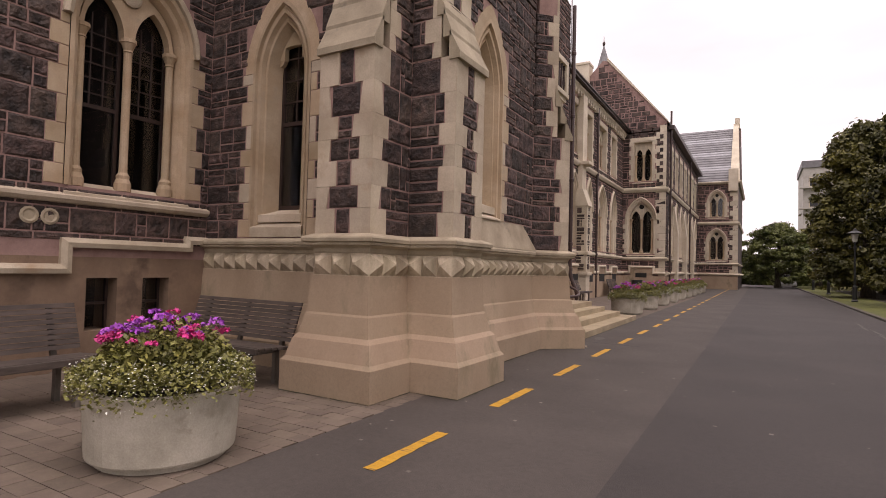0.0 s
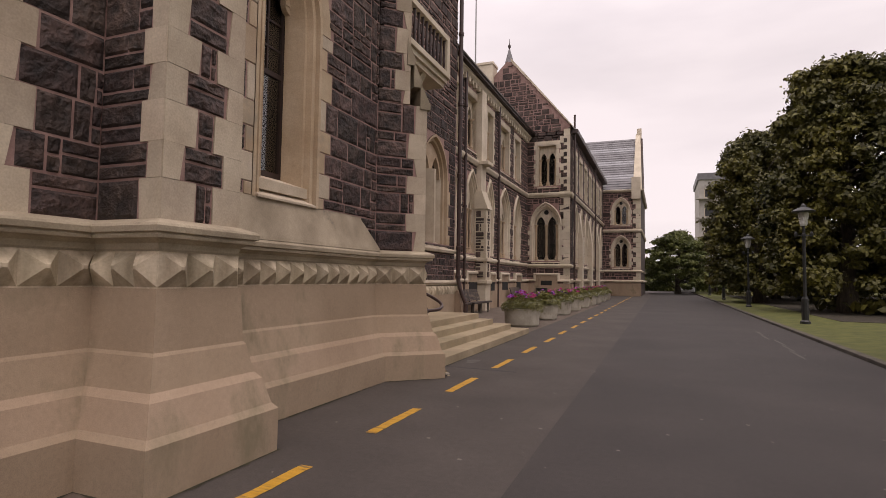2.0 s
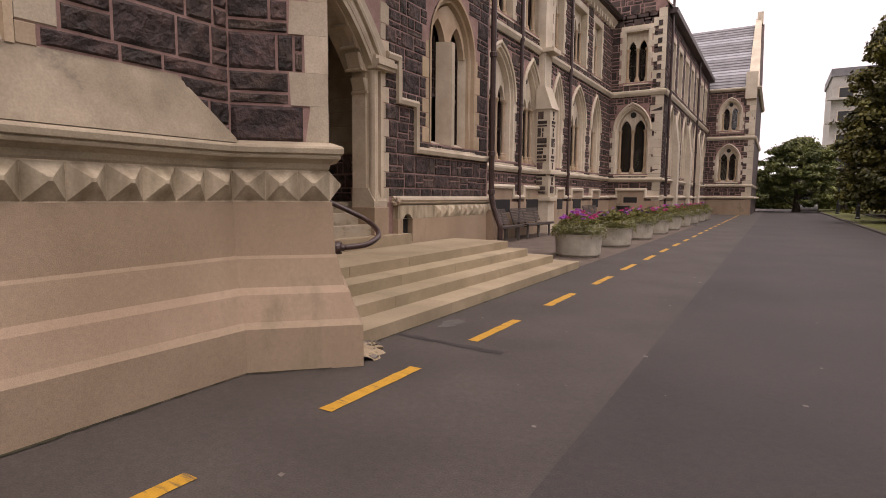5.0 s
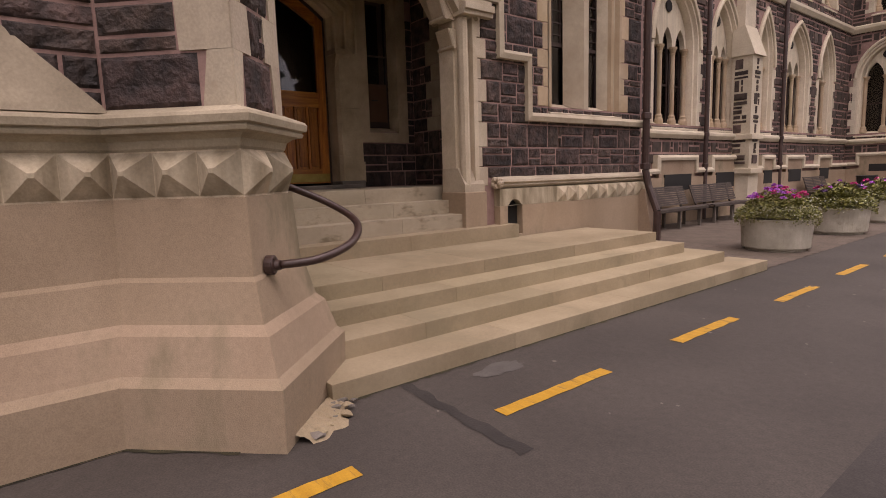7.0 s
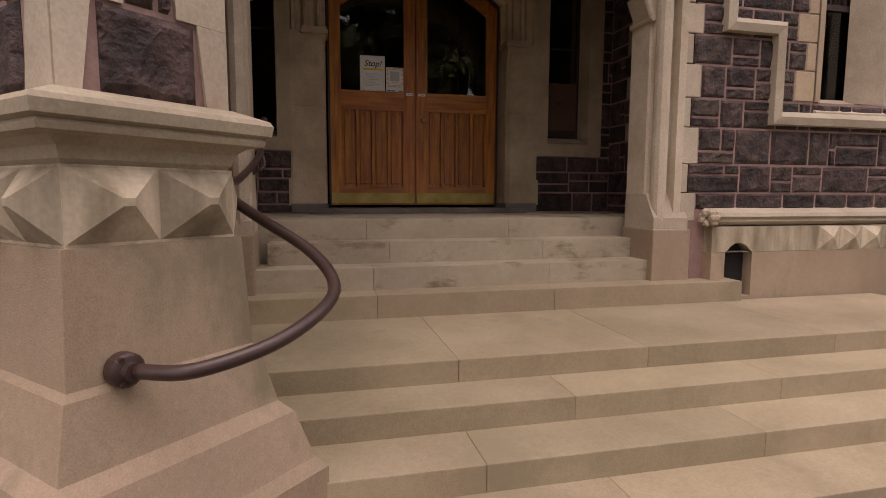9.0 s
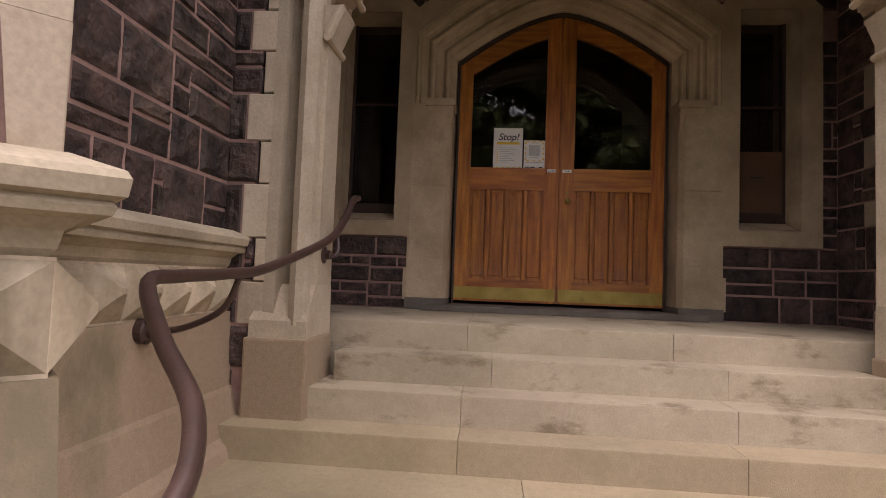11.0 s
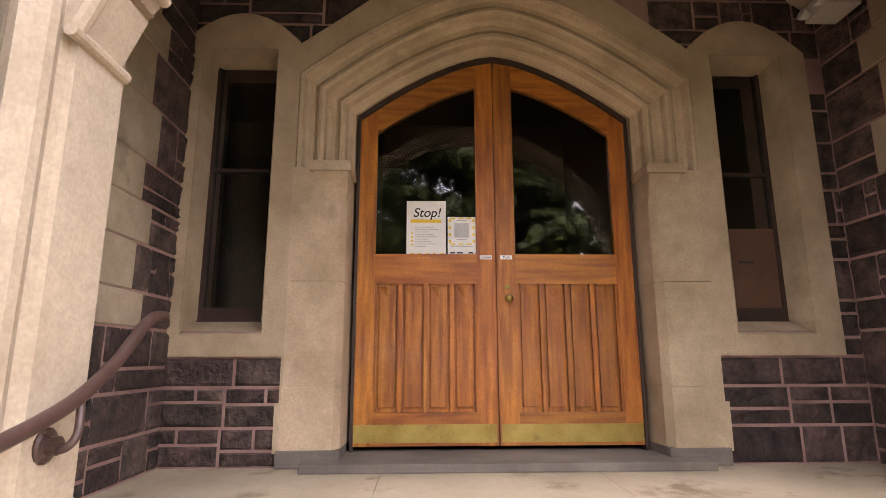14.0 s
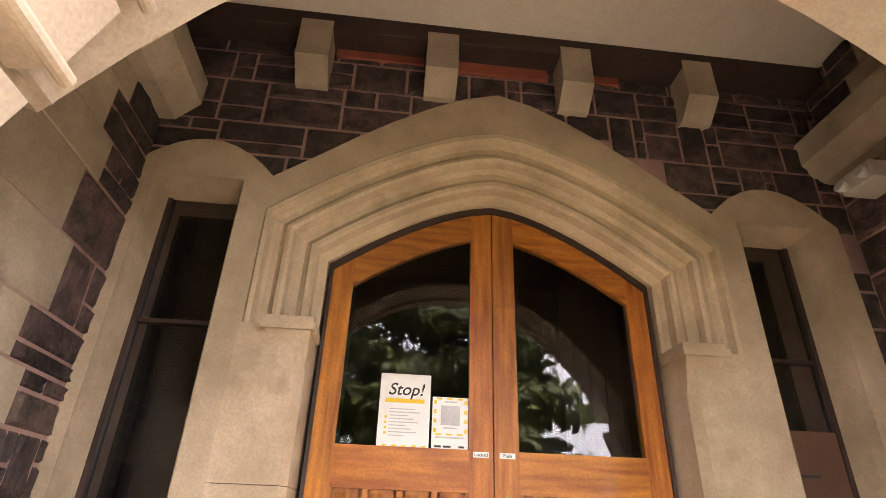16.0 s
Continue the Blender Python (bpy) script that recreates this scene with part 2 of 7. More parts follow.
def part(name, bm, material, parent=None, label="", smooth=False):
    me = bpy.data.meshes.new(name)
    if isinstance(bm, bmesh.types.BMesh):
        bmesh.ops.recalc_face_normals(bm, faces=bm.faces[:])
        bm.to_mesh(me)
        bm.free()
    else:
        me.from_pydata(bm[0], [], bm[1])
    me.materials.append(material)
    if smooth:
        for p in me.polygons:
            p.use_smooth = True
    ob = new(name, me)
    ob.parent = parent
    if label:
        ob["label"] = label
    return ob


def thing(name, m, label, category, group="", kind=""):
    ob = new(name)
    ob.empty_display_size = 0.1
    ob.matrix_world = m
    return tagged(ob, label, category, group, kind)


def B():
    return bmesh.new()


def hexa(bm, pts):
    """A solid of eight corners: four below, four above, both in the same turn."""
    v = [bm.verts.new(p) for p in pts]
    for f in ((3, 2, 1, 0), (4, 5, 6, 7), (0, 1, 5, 4), (1, 2, 6, 5), (2, 3, 7, 6), (3, 0, 4, 7)):
        bm.faces.new([v[i] for i in f])
    return v


def box(bm, x0, x1, y0, y1, z0, z1, bev=0.0):
    v = hexa(bm, [(x0, y0, z0), (x1, y0, z0), (x1, y1, z0), (x0, y1, z0), (x0, y0, z1), (x1, y0, z1), (x1, y1, z1), (x0, y1, z1)])
    if bev:
        bmesh.ops.bevel(bm, geom=list({e for w in v for e in w.link_edges}), offset=bev, segments=2, affect="EDGES", profile=0.6)
    return bm


def bar(bm, a, b, r, sides=8, r2=None):
    """A round bar from a to b."""
    a, b = Vector(a), Vector(b)
    d = (b - a).normalized()
    e = d.cross(UP if abs(d.z) < 0.95 else Vector((1, 0, 0))).normalized()
    f = d.cross(e)
    r2 = r if r2 is None else r2
    ra = [bm.verts.new(a + (e * math.cos(k * math.tau / sides) + f * math.sin(k * math.tau / sides)) * r) for k in range(sides)]
    rb = [bm.verts.new(b + (e * math.cos(k * math.tau / sides) + f * math.sin(k * math.tau / sides)) * r2) for k in range(sides)]
    for k in range(sides):
        bm.faces.new((ra[k], ra[(k + 1) % sides], rb[(k + 1) % sides], rb[k]))
    bm.faces.new(ra[::-1]), bm.faces.new(rb)
    return bm


def lathe(bm, prof, c=(0, 0, 0), sides=16):
    """prof: (radius, height) from below to above."""
    rings = [[bm.verts.new((c[0] + r * math.cos(k * math.tau / sides), c[1] + r * math.sin(k * math.tau / sides), c[2] + z)) for k in range(sides)] for r, z in prof]
    for p, q in zip(rings, rings[1:]):
        for k in range(sides):
            bm.faces.new((p[k], p[(k + 1) % sides], q[(k + 1) % sides], q[k]))
    bm.faces.new(rings[0][::-1]), bm.faces.new(rings[-1])
    return bm


def loft(bm, rings, closed=False, cap=False):
    vs = [[bm.verts.new(p) for p in r] for r in rings]
    n = len(vs[0])
    for p, q in zip(vs, vs[1:]):
        for k in range(n if closed else n - 1):
            bm.faces.new((p[k], p[(k + 1) % n], q[(k + 1) % n], q[k]))
    if cap:
        bm.faces.new(vs[0][::-1]), bm.faces.new(vs[-1])
    return bm


def mitre(path):
    """For each point of a plan path, the outward way (to the right of travel) for an offset of 1."""
    out = []
    for i, p in enumerate(path):
        ds = []
        if i > 0:
            ds.append((Vector(p) - Vector(path[i - 1])).normalized())
        if i < len(path) - 1:
            ds.append((Vector(path[i + 1]) - Vector(p)).normalized())
        ns = [Vector((d.y, -d.x)) for d in ds]
        n = sum(ns, Vector((0, 0))).normalized()
        out.append(n / max(0.35, n.dot(ns[0])))
    return out


def sweep(bm, path, prof, closed_prof=True):
    """A moulding of profile (out, z) along a plan path."""
    ns = mitre([p[:2] for p in path])
    rings = [[(p[0] + n.x * o, p[1] + n.y * o, z) for o, z in prof] for p, n in zip(path, ns)]
    return loft(bm, rings, closed=closed_prof, cap=closed_prof)


def face_sweep(bm, path, prof):
    """A moulding in a wall's own plane: path (u, w), profile (out to the right of travel, depth y)."""
    ns = mitre(path)
    rings = [[(p[0] + n.x * o, y, p[1] + n.y * o) for o, y in prof] for p, n in zip(path, ns)]
    return loft(bm, rings, closed=True, cap=True)


def face(o, u):
    """A wall's frame: x along the wall, y into it, z up."""
    u = Vector((*u, 0)).normalized()
    i = UP.cross(u)
    return Matrix(((u.x, i.x, 0, o[0]), (u.y, i.y, 0, o[1]), (0, 0, 1, o[2]), (0, 0, 0, 1)))


def arch(hw, spring, apex, n=7, uc=0.0, bottom=None):
    """Outline of a pointed arch from lower left over the apex to lower right, as (u, w)."""
    rise = apex - spring
    rad = max(hw, (rise * rise + hw * hw) / (2 * hw))
    end = math.asin(min(1.0, rise / rad))
    left = []
    for k in range(n + 1):
        a = end * k / n
        left.append((-hw + rad - rad * math.cos(a), spring + rad * math.sin(a) * rise / (rad * math.sin(end))))
    left[-1] = (0.0, apex)
    left[0] = (-hw, spring)
    pts = left + [(-u, w) for u, w in left[-2::-1]]
    if bottom is not None:
        pts = [(-hw, bottom)] + pts + [(hw, bottom)]
    return [(u + uc, w) for u, w in pts]


def strips(bm, top, lower, y0, y1):
    """A plate between a lower outline (u, w), which runs left to right, and a level top or an upper outline's function."""
    for (u0, a), (u1, b) in zip(lower, lower[1:]):
        if u1 - u0 > 1e-5:
            t0, t1 = (top(u0), top(u1)) if callable(top) else (top, top)
            hexa(bm, [(u0, y0, a), (u1, y0, b), (u1, y1, b), (u0, y1, a), (u0, y0, t0 + 1e-4), (u1, y0, t1 + 1e-4), (u1, y1, t1 + 1e-4), (u0, y1, t0 + 1e-4)])


def wall_plate(bm, u0, u1, z0, z1, thick, openings):
    """A wall with openings (outline from arch() with a bottom), none above another."""
    at = u0
    for o in sorted(openings, key=lambda q: q[0][0]):
        box(bm, at, o[0][0], 0, thick, z0, z1)
        box(bm, o[0][0], o[-1][0], 0, thick, z0, o[0][1])
        strips(bm, z1, o[1:-1], 0, thick)
        at = o[-1][0]
    box(bm, at, u1, 0, thick, z0, z1)
    bmesh.ops.remove_doubles(bm, verts=bm.verts[:], dist=0.0004)


def half_at(o, z):
    """The span of an opening's outline at height z, or None."""
    if z <= o[0][1] or z >= max(w for _, w in o):
        return None
    us = []
    for (a, b), (c, d) in zip(o, o[1:]):
        if (b - z) * (d - z) <= 0 and abs(d - b) > 1e-6:
            us.append(a + (c - a) * (z - b) / (d - b))
    return (min(us), max(us)) if us else None


rng = random.Random(7)
COURSE = [0.0]
while COURSE[-1] < 16:
    COURSE.append(COURSE[-1] + rng.choice((0.23, 0.26, 0.29, 0.33)))


def row(z):
    """The number of the course that holds height z."""
    return sum(1 for c in COURSE if c <= z)


def cells(u0, u1, z0, z1, left=None, right=None, blocked=(), big=1.0, gap=0.019):
    """Squared rubble in courses: rectangles (u0, u1, w0, w1). left and right: the quoins' reach in a course's number; blocked: outlines with a margin."""
    out = []
    levels = [z0] + [COURSE[0] + c * big for c in COURSE if z0 + 0.07 < c * big < z1 - 0.07] + [z1]
    for a, b in zip(levels, levels[1:]):
        k = row((a + b) / 2 / big)
        spans = [(u0 + (left(k) if left else 0), u1 - (right(k) if right else 0))]
        for o, margin in blocked:
            hs = [half_at(o, z) for z in (a + 0.001, (a + b) / 2, b - 0.001)]
            hs = [h for h in hs if h]
            if hs:
                lo, hi = min(h[0] for h in hs) - margin(k), max(h[1] for h in hs) + margin(k)
                nxt = []
                for s, e in spans:
                    if hi <= s or lo >= e:
                        nxt.append((s, e))
                    else:
                        if lo > s + 0.04:
                            nxt.append((s, lo))
                        if hi < e - 0.04:
                            nxt.append((hi, e))
                spans = nxt
        for s, e in spans:
            u = s
            while u < e - 0.03:
                w = rng.uniform(0.22, 0.52) * big
                if e - u - w < 0.14 * big:
                    w = e - u
                w = min(w, e - u)
                kind = rng.random()
                if kind < 0.30 or b - a < 0.2 * big:
                    out.append((u, u + w, a, b))
                elif kind < 0.78:
                    m = a + (b - a) * rng.choice((0.36, 0.42, 0.58, 0.64))
                    out.append((u, u + w, a, m))
                    if w > 0.34 * big and rng.random() < 0.6:
                        x = u + w * rng.uniform(0.3, 0.7)
                        out.append((u, x, m, b)), out.append((x, u + w, m, b))
                    else:
                        out.append((u, u + w, m, b))
                else:
                    x = u + w * rng.uniform(0.62, 0.75)
                    m = a + (b - a) * rng.uniform(0.4, 0.6)
                    out.append((u, x, a, b)), out.append((x, u + w, a, m)), out.append((x, u + w, m, b))
                u += w
    return [(a + gap / 2, b - gap / 2, c + gap / 2, d - gap / 2) for a, b, c, d in out if b - a > 0.04 and d - c > 0.04]


def stone_mesh(name, seed, rough):
    """A quarry-faced block of unit width and height, its face bulging out of y = 0."""
    r = random.Random(seed)
    bm = B()
    nu, nw = 5, 4
    g = []
    for j in range(nw + 1):
        row = []
        for i in range(nu + 1):
            rim = i in (0, nu) or j in (0, nw)
            y = -0.002 if rim else -r.uniform(0.35, 1.0) * rough
            du = 0 if i in (0, nu) else r.uniform(-0.05, 0.05)
            dw = 0 if j in (0, nw) else r.uniform(-0.06, 0.06)
            s = i / nu
            s = {0: 0.0, 1: 0.07, nu - 1: 0.93, nu: 1.0}.get(i, s)
            q = {0: 0.0, 1: 0.1, nw - 1: 0.9, nw: 1.0}.get(j, j / nw)
            row.append(bm.verts.new((min(1, max(0, s + du * (0 < i < nu) * 0.6)), y, min(1, max(0, q + dw * (0 < j < nw) * 0.6)))))
        g.append(row)
    for j in range(nw):
        for i in range(nu):
            bm.faces.new((g[j][i], g[j][i + 1], g[j + 1][i + 1], g[j + 1][i]))
    back = [bm.verts.new(p) for p in ((0, 0.03, 0), (1, 0.03, 0), (1, 0.03, 1), (0, 0.03, 1))]
    rim = [[g[0][i] for i in range(nu + 1)], [g[j][nu] for j in range(nw + 1)], [g[nw][nu - i] for i in range(nu + 1)], [g[nw - j][0] for j in range(nw + 1)]]
    for k in range(4):
        bm.faces.new([back[(k + 1) % 4], back[k], *rim[k]])
    bmesh.ops.recalc_face_normals(bm, faces=bm.faces[:])
    me = bpy.data.meshes.new(name)
    bm.to_mesh(me)
    bm.free()
    return me


def unit_block(name, bev):
    bm = B()
    hexa(bm, [(bev, 0, bev), (1 - bev, 0, bev), (1, bev * 0.6, 0), (0, bev * 0.6, 0), (bev, 0, 1 - bev), (1 - bev, 0, 1 - bev), (1, bev * 0.6, 1), (0, bev * 0.6, 1)])
    box(bm, 0, 1, bev * 0.6, 1, 0, 1)
    me = bpy.data.meshes.new(name)
    bmesh.ops.recalc_face_normals(bm, faces=bm.faces[:])
    bm.to_mesh(me)
    bm.free()
    return me


STONES = [stone_mesh("stone", k, 0.022) for k in range(10)]
for s_me in STONES:
    s_me.materials.append(BASALT)


def rubble(parent, m, rects, limit=300):
    """Stones of a wall as pieces of their own; those past the limit joined into one."""
    inv = parent.matrix_world.inverted()
    for a, b, c, d in rects[:limit]:
        ob = new("stone", rng.choice(STONES))
        ob.parent = parent
        ob.matrix_basis = inv @ m @ Matrix.Translation((a, 0, c)) @ Matrix.Diagonal((b - a, 1, d - c, 1))
    if len(rects) > limit:
        far_stones(parent, m, rects[limit:])


def far_stones(parent, m, rects, material=None):
    vs, fs = [], []
    inv = parent.matrix_world.inverted()
    for a, b, c, d in rects:
        n = len(vs)
        e = min(0.03, (b - a) * 0.2, (d - c) * 0.2)
        p = rng.uniform(0.012, 0.03)
        for q in ((a, 0.02, c), (b, 0.02, c), (b, 0.02, d), (a, 0.02, d), (a + e, -p, c + e), (b - e, -p * rng.uniform(0.5, 1.3), c + e), (b - e, -p, d - e), (a + e, -p * rng.uniform(0.5, 1.3), d - e)):
            vs.append(tuple(inv @ m @ Vector(q)))
        fs += [(n + i, n + (i + 1) % 4, n + 4 + (i + 1) % 4, n + 4 + i) for i in range(4)] + [(n + 4, n + 5, n + 6, n + 7)]
    if vs:
        ob = part("rubble_stones", (vs, fs), material or BASALT_FAR, parent)
        ob["kind"] = "stuff"


def block(parent, name, m, a, b, c, d, depth=0.2, proud=0.004, material=None, taper=0.0):
    """A dressed block of its own on a wall's face."""
    bm = B()
    e = 0.006
    hexa(bm, [(a, 0, c), (b, 0, c), (b, depth, c), (a, depth, c), (a, 0, d), (b, 0, d), (b, depth, d), (a, depth, d)])
    hexa(bm, [(a + e, -proud - 0.004, c + e), (b - e, -proud - 0.004, c + e), (b, 0, c), (a, 0, c), (a + e, -proud - 0.004, d - e), (b - e, -proud - 0.004, d - e), (b, 0, d), (a, 0, d)])
    ob = part(name, bm, material or LIME, parent)
    ob.matrix_basis = parent.matrix_world.inverted() @ m
    return ob


def quoins(parent, m, u, sign, z0, z1, long=0.32, short=0.18, other=None, material=None, phase=0, depth=0.2):
    """Alternate long and short corner blocks on one face with uneven inner edges, from u to the right (sign 1) or the left (-1). Returns the reach in a course."""
    levels = [z0] + [c for c in COURSE if z0 + 0.07 < c < z1 - 0.07] + [z1]
    for a, b in zip(levels, levels[1:]):
        k = row((a + b) / 2)
        lg = bool((k + phase) % 2)
        w = long if lg else short
        w0, w1 = (w - rng.uniform(0, 0.015), w - rng.uniform(0, 0.03)) if lg else (w - rng.uniform(-0.01, 0.012), w - rng.uniform(0.0, 0.05))
        if rng.random() < 0.5:
            w0, w1 = w1, w0
        y, g = -0.009 - rng.uniform(0, 0.003), 0.0008
        us = u + sign * 0.004
        e = 0.004
        bm = hexa(b_ := B(), [(u - sign * 0.007, y, a + g), (u + sign * w0, y, a + g), (u + sign * w0, 0.05, a + g), (us, 0.05, a + g), (u - sign * 0.007, y, b - g), (u + sign * w1, y, b - g), (u + sign * w1, 0.05, b - g), (us, 0.05, b - g)])
        ob = part("quoin", b_, material or LIME, parent)
        ob.matrix_basis = parent.matrix_world.inverted() @ m
    return lambda k: (long if (k + phase) % 2 else short)

# ---- windows ----
WINDOWS = [0]


def window_thing(m, label):
    WINDOWS[0] += 1
    return thing("window_%d" % WINDOWS[0], m, label, "window", kind="structure")


def tudor(hw, spring, apex, uc=0.0, bottom=None, n=6, pw=1.55):
    left = [(-hw * (1 - k / n), spring + (apex - spring) * (1 - (1 - k / n) ** pw)) for k in range(n + 1)]
    pts = left + [(-u, w) for u, w in left[-2::-1]]
    if bottom is not None:
        pts = [(-hw, bottom)] + pts + [(hw, bottom)]
    return [(u + uc, w) for u, w in pts]


def ring3(outline, y):
    return [(u, y, w) for u, w in outline]


def sash(win, hw, z0, z1, y, bars=2, meet=0.5, rows=4, arch_top=None):
    """A dark sash window with glass and glazing bars, in the window's own frame."""
    bm = B()
    f = 0.045
    box(bm, -hw, -hw + f, y, y + 0.06, z0, z1), box(bm, hw - f, hw, y, y + 0.06, z0, z1)
    box(bm, -hw + f, hw - f, y, y + 0.06, z0, z0 + 0.08)
    zm = z0 + (z1 - z0) * meet
    box(bm, -hw + f, hw - f, y + 0.002, y + 0.058, zm - 0.025, zm + 0.025)
    part("sash_frame", bm, SASH, win, "dark brown painted sash frame")
    for k in range(1, bars):
        u = -hw + f + (2 * hw - 2 * f) * k / bars
        part("glazing_bar", box(B(), u - 0.009, u + 0.009, y + 0.01, y + 0.04, zm + 0.025, z1), SASH, win)
    for k in range(1, rows):
        w = zm + (z1 - zm) * k / rows
        part("glazing_bar", box(B(), -hw + f, hw - f, y + 0.012, y + 0.036, w - 0.009, w + 0.009), SASH, win)
    part("pane", box(B(), -hw + f * 0.5, hw - f * 0.5, y + 0.022, y + 0.028, z0 + 0.02, z1), GLASS, win, "dark reflecting glass pane")


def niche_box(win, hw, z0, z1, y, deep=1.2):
    """A near-black box behind the glass; the room's darkness is in its colour."""
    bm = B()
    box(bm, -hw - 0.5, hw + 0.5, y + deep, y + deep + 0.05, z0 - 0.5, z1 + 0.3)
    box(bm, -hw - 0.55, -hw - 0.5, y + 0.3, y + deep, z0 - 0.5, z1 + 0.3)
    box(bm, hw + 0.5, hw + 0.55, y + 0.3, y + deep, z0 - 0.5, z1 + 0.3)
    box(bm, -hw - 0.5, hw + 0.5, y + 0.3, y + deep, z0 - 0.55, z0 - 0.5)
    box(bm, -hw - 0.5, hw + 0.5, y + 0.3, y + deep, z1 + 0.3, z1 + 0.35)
    part("room_behind", bm, PAINTED_DARK, win, "room box coloured near black behind the glass")


def lancet(m, sill, spring, apex, hw=0.53, foot=1.62):
    """A single light in a deep splayed limestone surround. Returns the wall's opening."""
    win = window_thing(m, "tall lancet sash window in a deep splayed limestone surround")
    rings = [(hw - q * 0.82, y) for q, y in ((0, -0.012), (0.05, -0.012), (0.06, 0.035), (0.10, 0.045), (0.11, 0.015), (0.15, 0.02), (0.18, 0.08), (0.225, 0.095), (0.24, 0.07), (0.27, 0.13), (0.32, 0.24), (0.33, 0.27))]
    bm = B()
    loft(bm, [ring3(arch(h, spring - (hw - h) * 0.1, apex - (hw - h) * 1.5, bottom=foot), y) for h, y in rings])
    part("splayed_surround", bm, LIME_WARM, win, "warm buff limestone splay with thin roll mouldings")
    hi = hw - 0.27
    top = apex - 0.40
    # square-headed light under a tympanum, with rounded corbels at its shoulders
    bm = B()
    strips(bm, lambda u: top + 0.5, [(-hi, top - 0.34), (-hi * 0.62, top - 0.34), (-hi * 0.6, top - 0.17), (0, top - 0.16), (hi * 0.6, top - 0.17), (hi * 0.62, top - 0.34), (hi, top - 0.34)], 0.20, 0.27)
    for e in (-1, 1):
        bar(bm, (e * hi, 0.21, top - 0.33), (e * hi, 0.27, top - 0.33), 0.085, 14)
    part("shouldered_head", bm, LIME_WARM, win)
    levels = [foot] + [c for c in COURSE if foot + 0.07 < c < spring - 0.05] + [spring]
    for s in (-1, 1):
        for a, b in zip(levels, levels[1:]):
            k = row((a + b) / 2)
            w = 0.2 if k % 2 else 0.1
            u0, u1 = sorted((s * hw, s * (hw + w)))
            block(win, "jamb_block", m, u0, u1, a + 0.003, b - 0.003, 0.15, material=LIME_WARM if k % 3 else LIME)
    ao, ai = arch(hw + 0.15, spring, apex + 0.2), arch(hw, spring, apex)
    bm = B()
    for k in range(len(ai) - 1):
        q = [ai[k], ai[k + 1], ao[k + 1], ao[k]]
        hexa(bm, [(u, 0.1, w) for u, w in q] + [(u, -0.012, w) for u, w in q])
    part("arch_stones", bm, LIME_WARM, win)
    sash(win, hi + 0.02, sill + 0.10, top, 0.28)
    for z0, z1, w0, y0, w1, y1 in ((foot, sill - 0.04, hw - 0.06, -0.03, hw - 0.14, 0.13), (sill - 0.06, sill + 0.13, hw - 0.12, 0.04, hi - 0.01, 0.29)):
        bm = B()
        hexa(bm, [(-w0, y0, z0), (w0, y0, z0), (w0, 0.3, z0), (-w0, 0.3, z0), (-w0, y0, z1 - 0.09), (w0, y0, z1 - 0.09), (w1, y1 + 0.01, z1), (-w1, y1 + 0.01, z1)])
        part("sloping_sill", bm, LIME, win)
    niche_box(win, hi, sill, top, 0.30)
    return arch(hw + 0.01, spring, apex, bottom=foot)


def colonnette(win, u, y, z0, z1, r=0.055):
    lathe_prof = [(r * 2.0, 0), (r * 2.0, 0.10), (r * 1.5, 0.16), (r * 1.6, 0.2), (r * 1.05, 0.24), (r, 0.27), (r, z1 - z0 - 0.17), (r * 1.25, z1 - z0 - 0.165), (r * 1.05, z1 - z0 - 0.14), (r * 1.7, z1 - z0 - 0.05), (r * 1.9, z1 - z0 - 0.045), (r * 1.9, z1 - z0)]
    part("column", lathe(B(), lathe_prof, (u, y, z0), 12), LIME_WARM, win, "slender limestone column with carved capital", smooth=False)


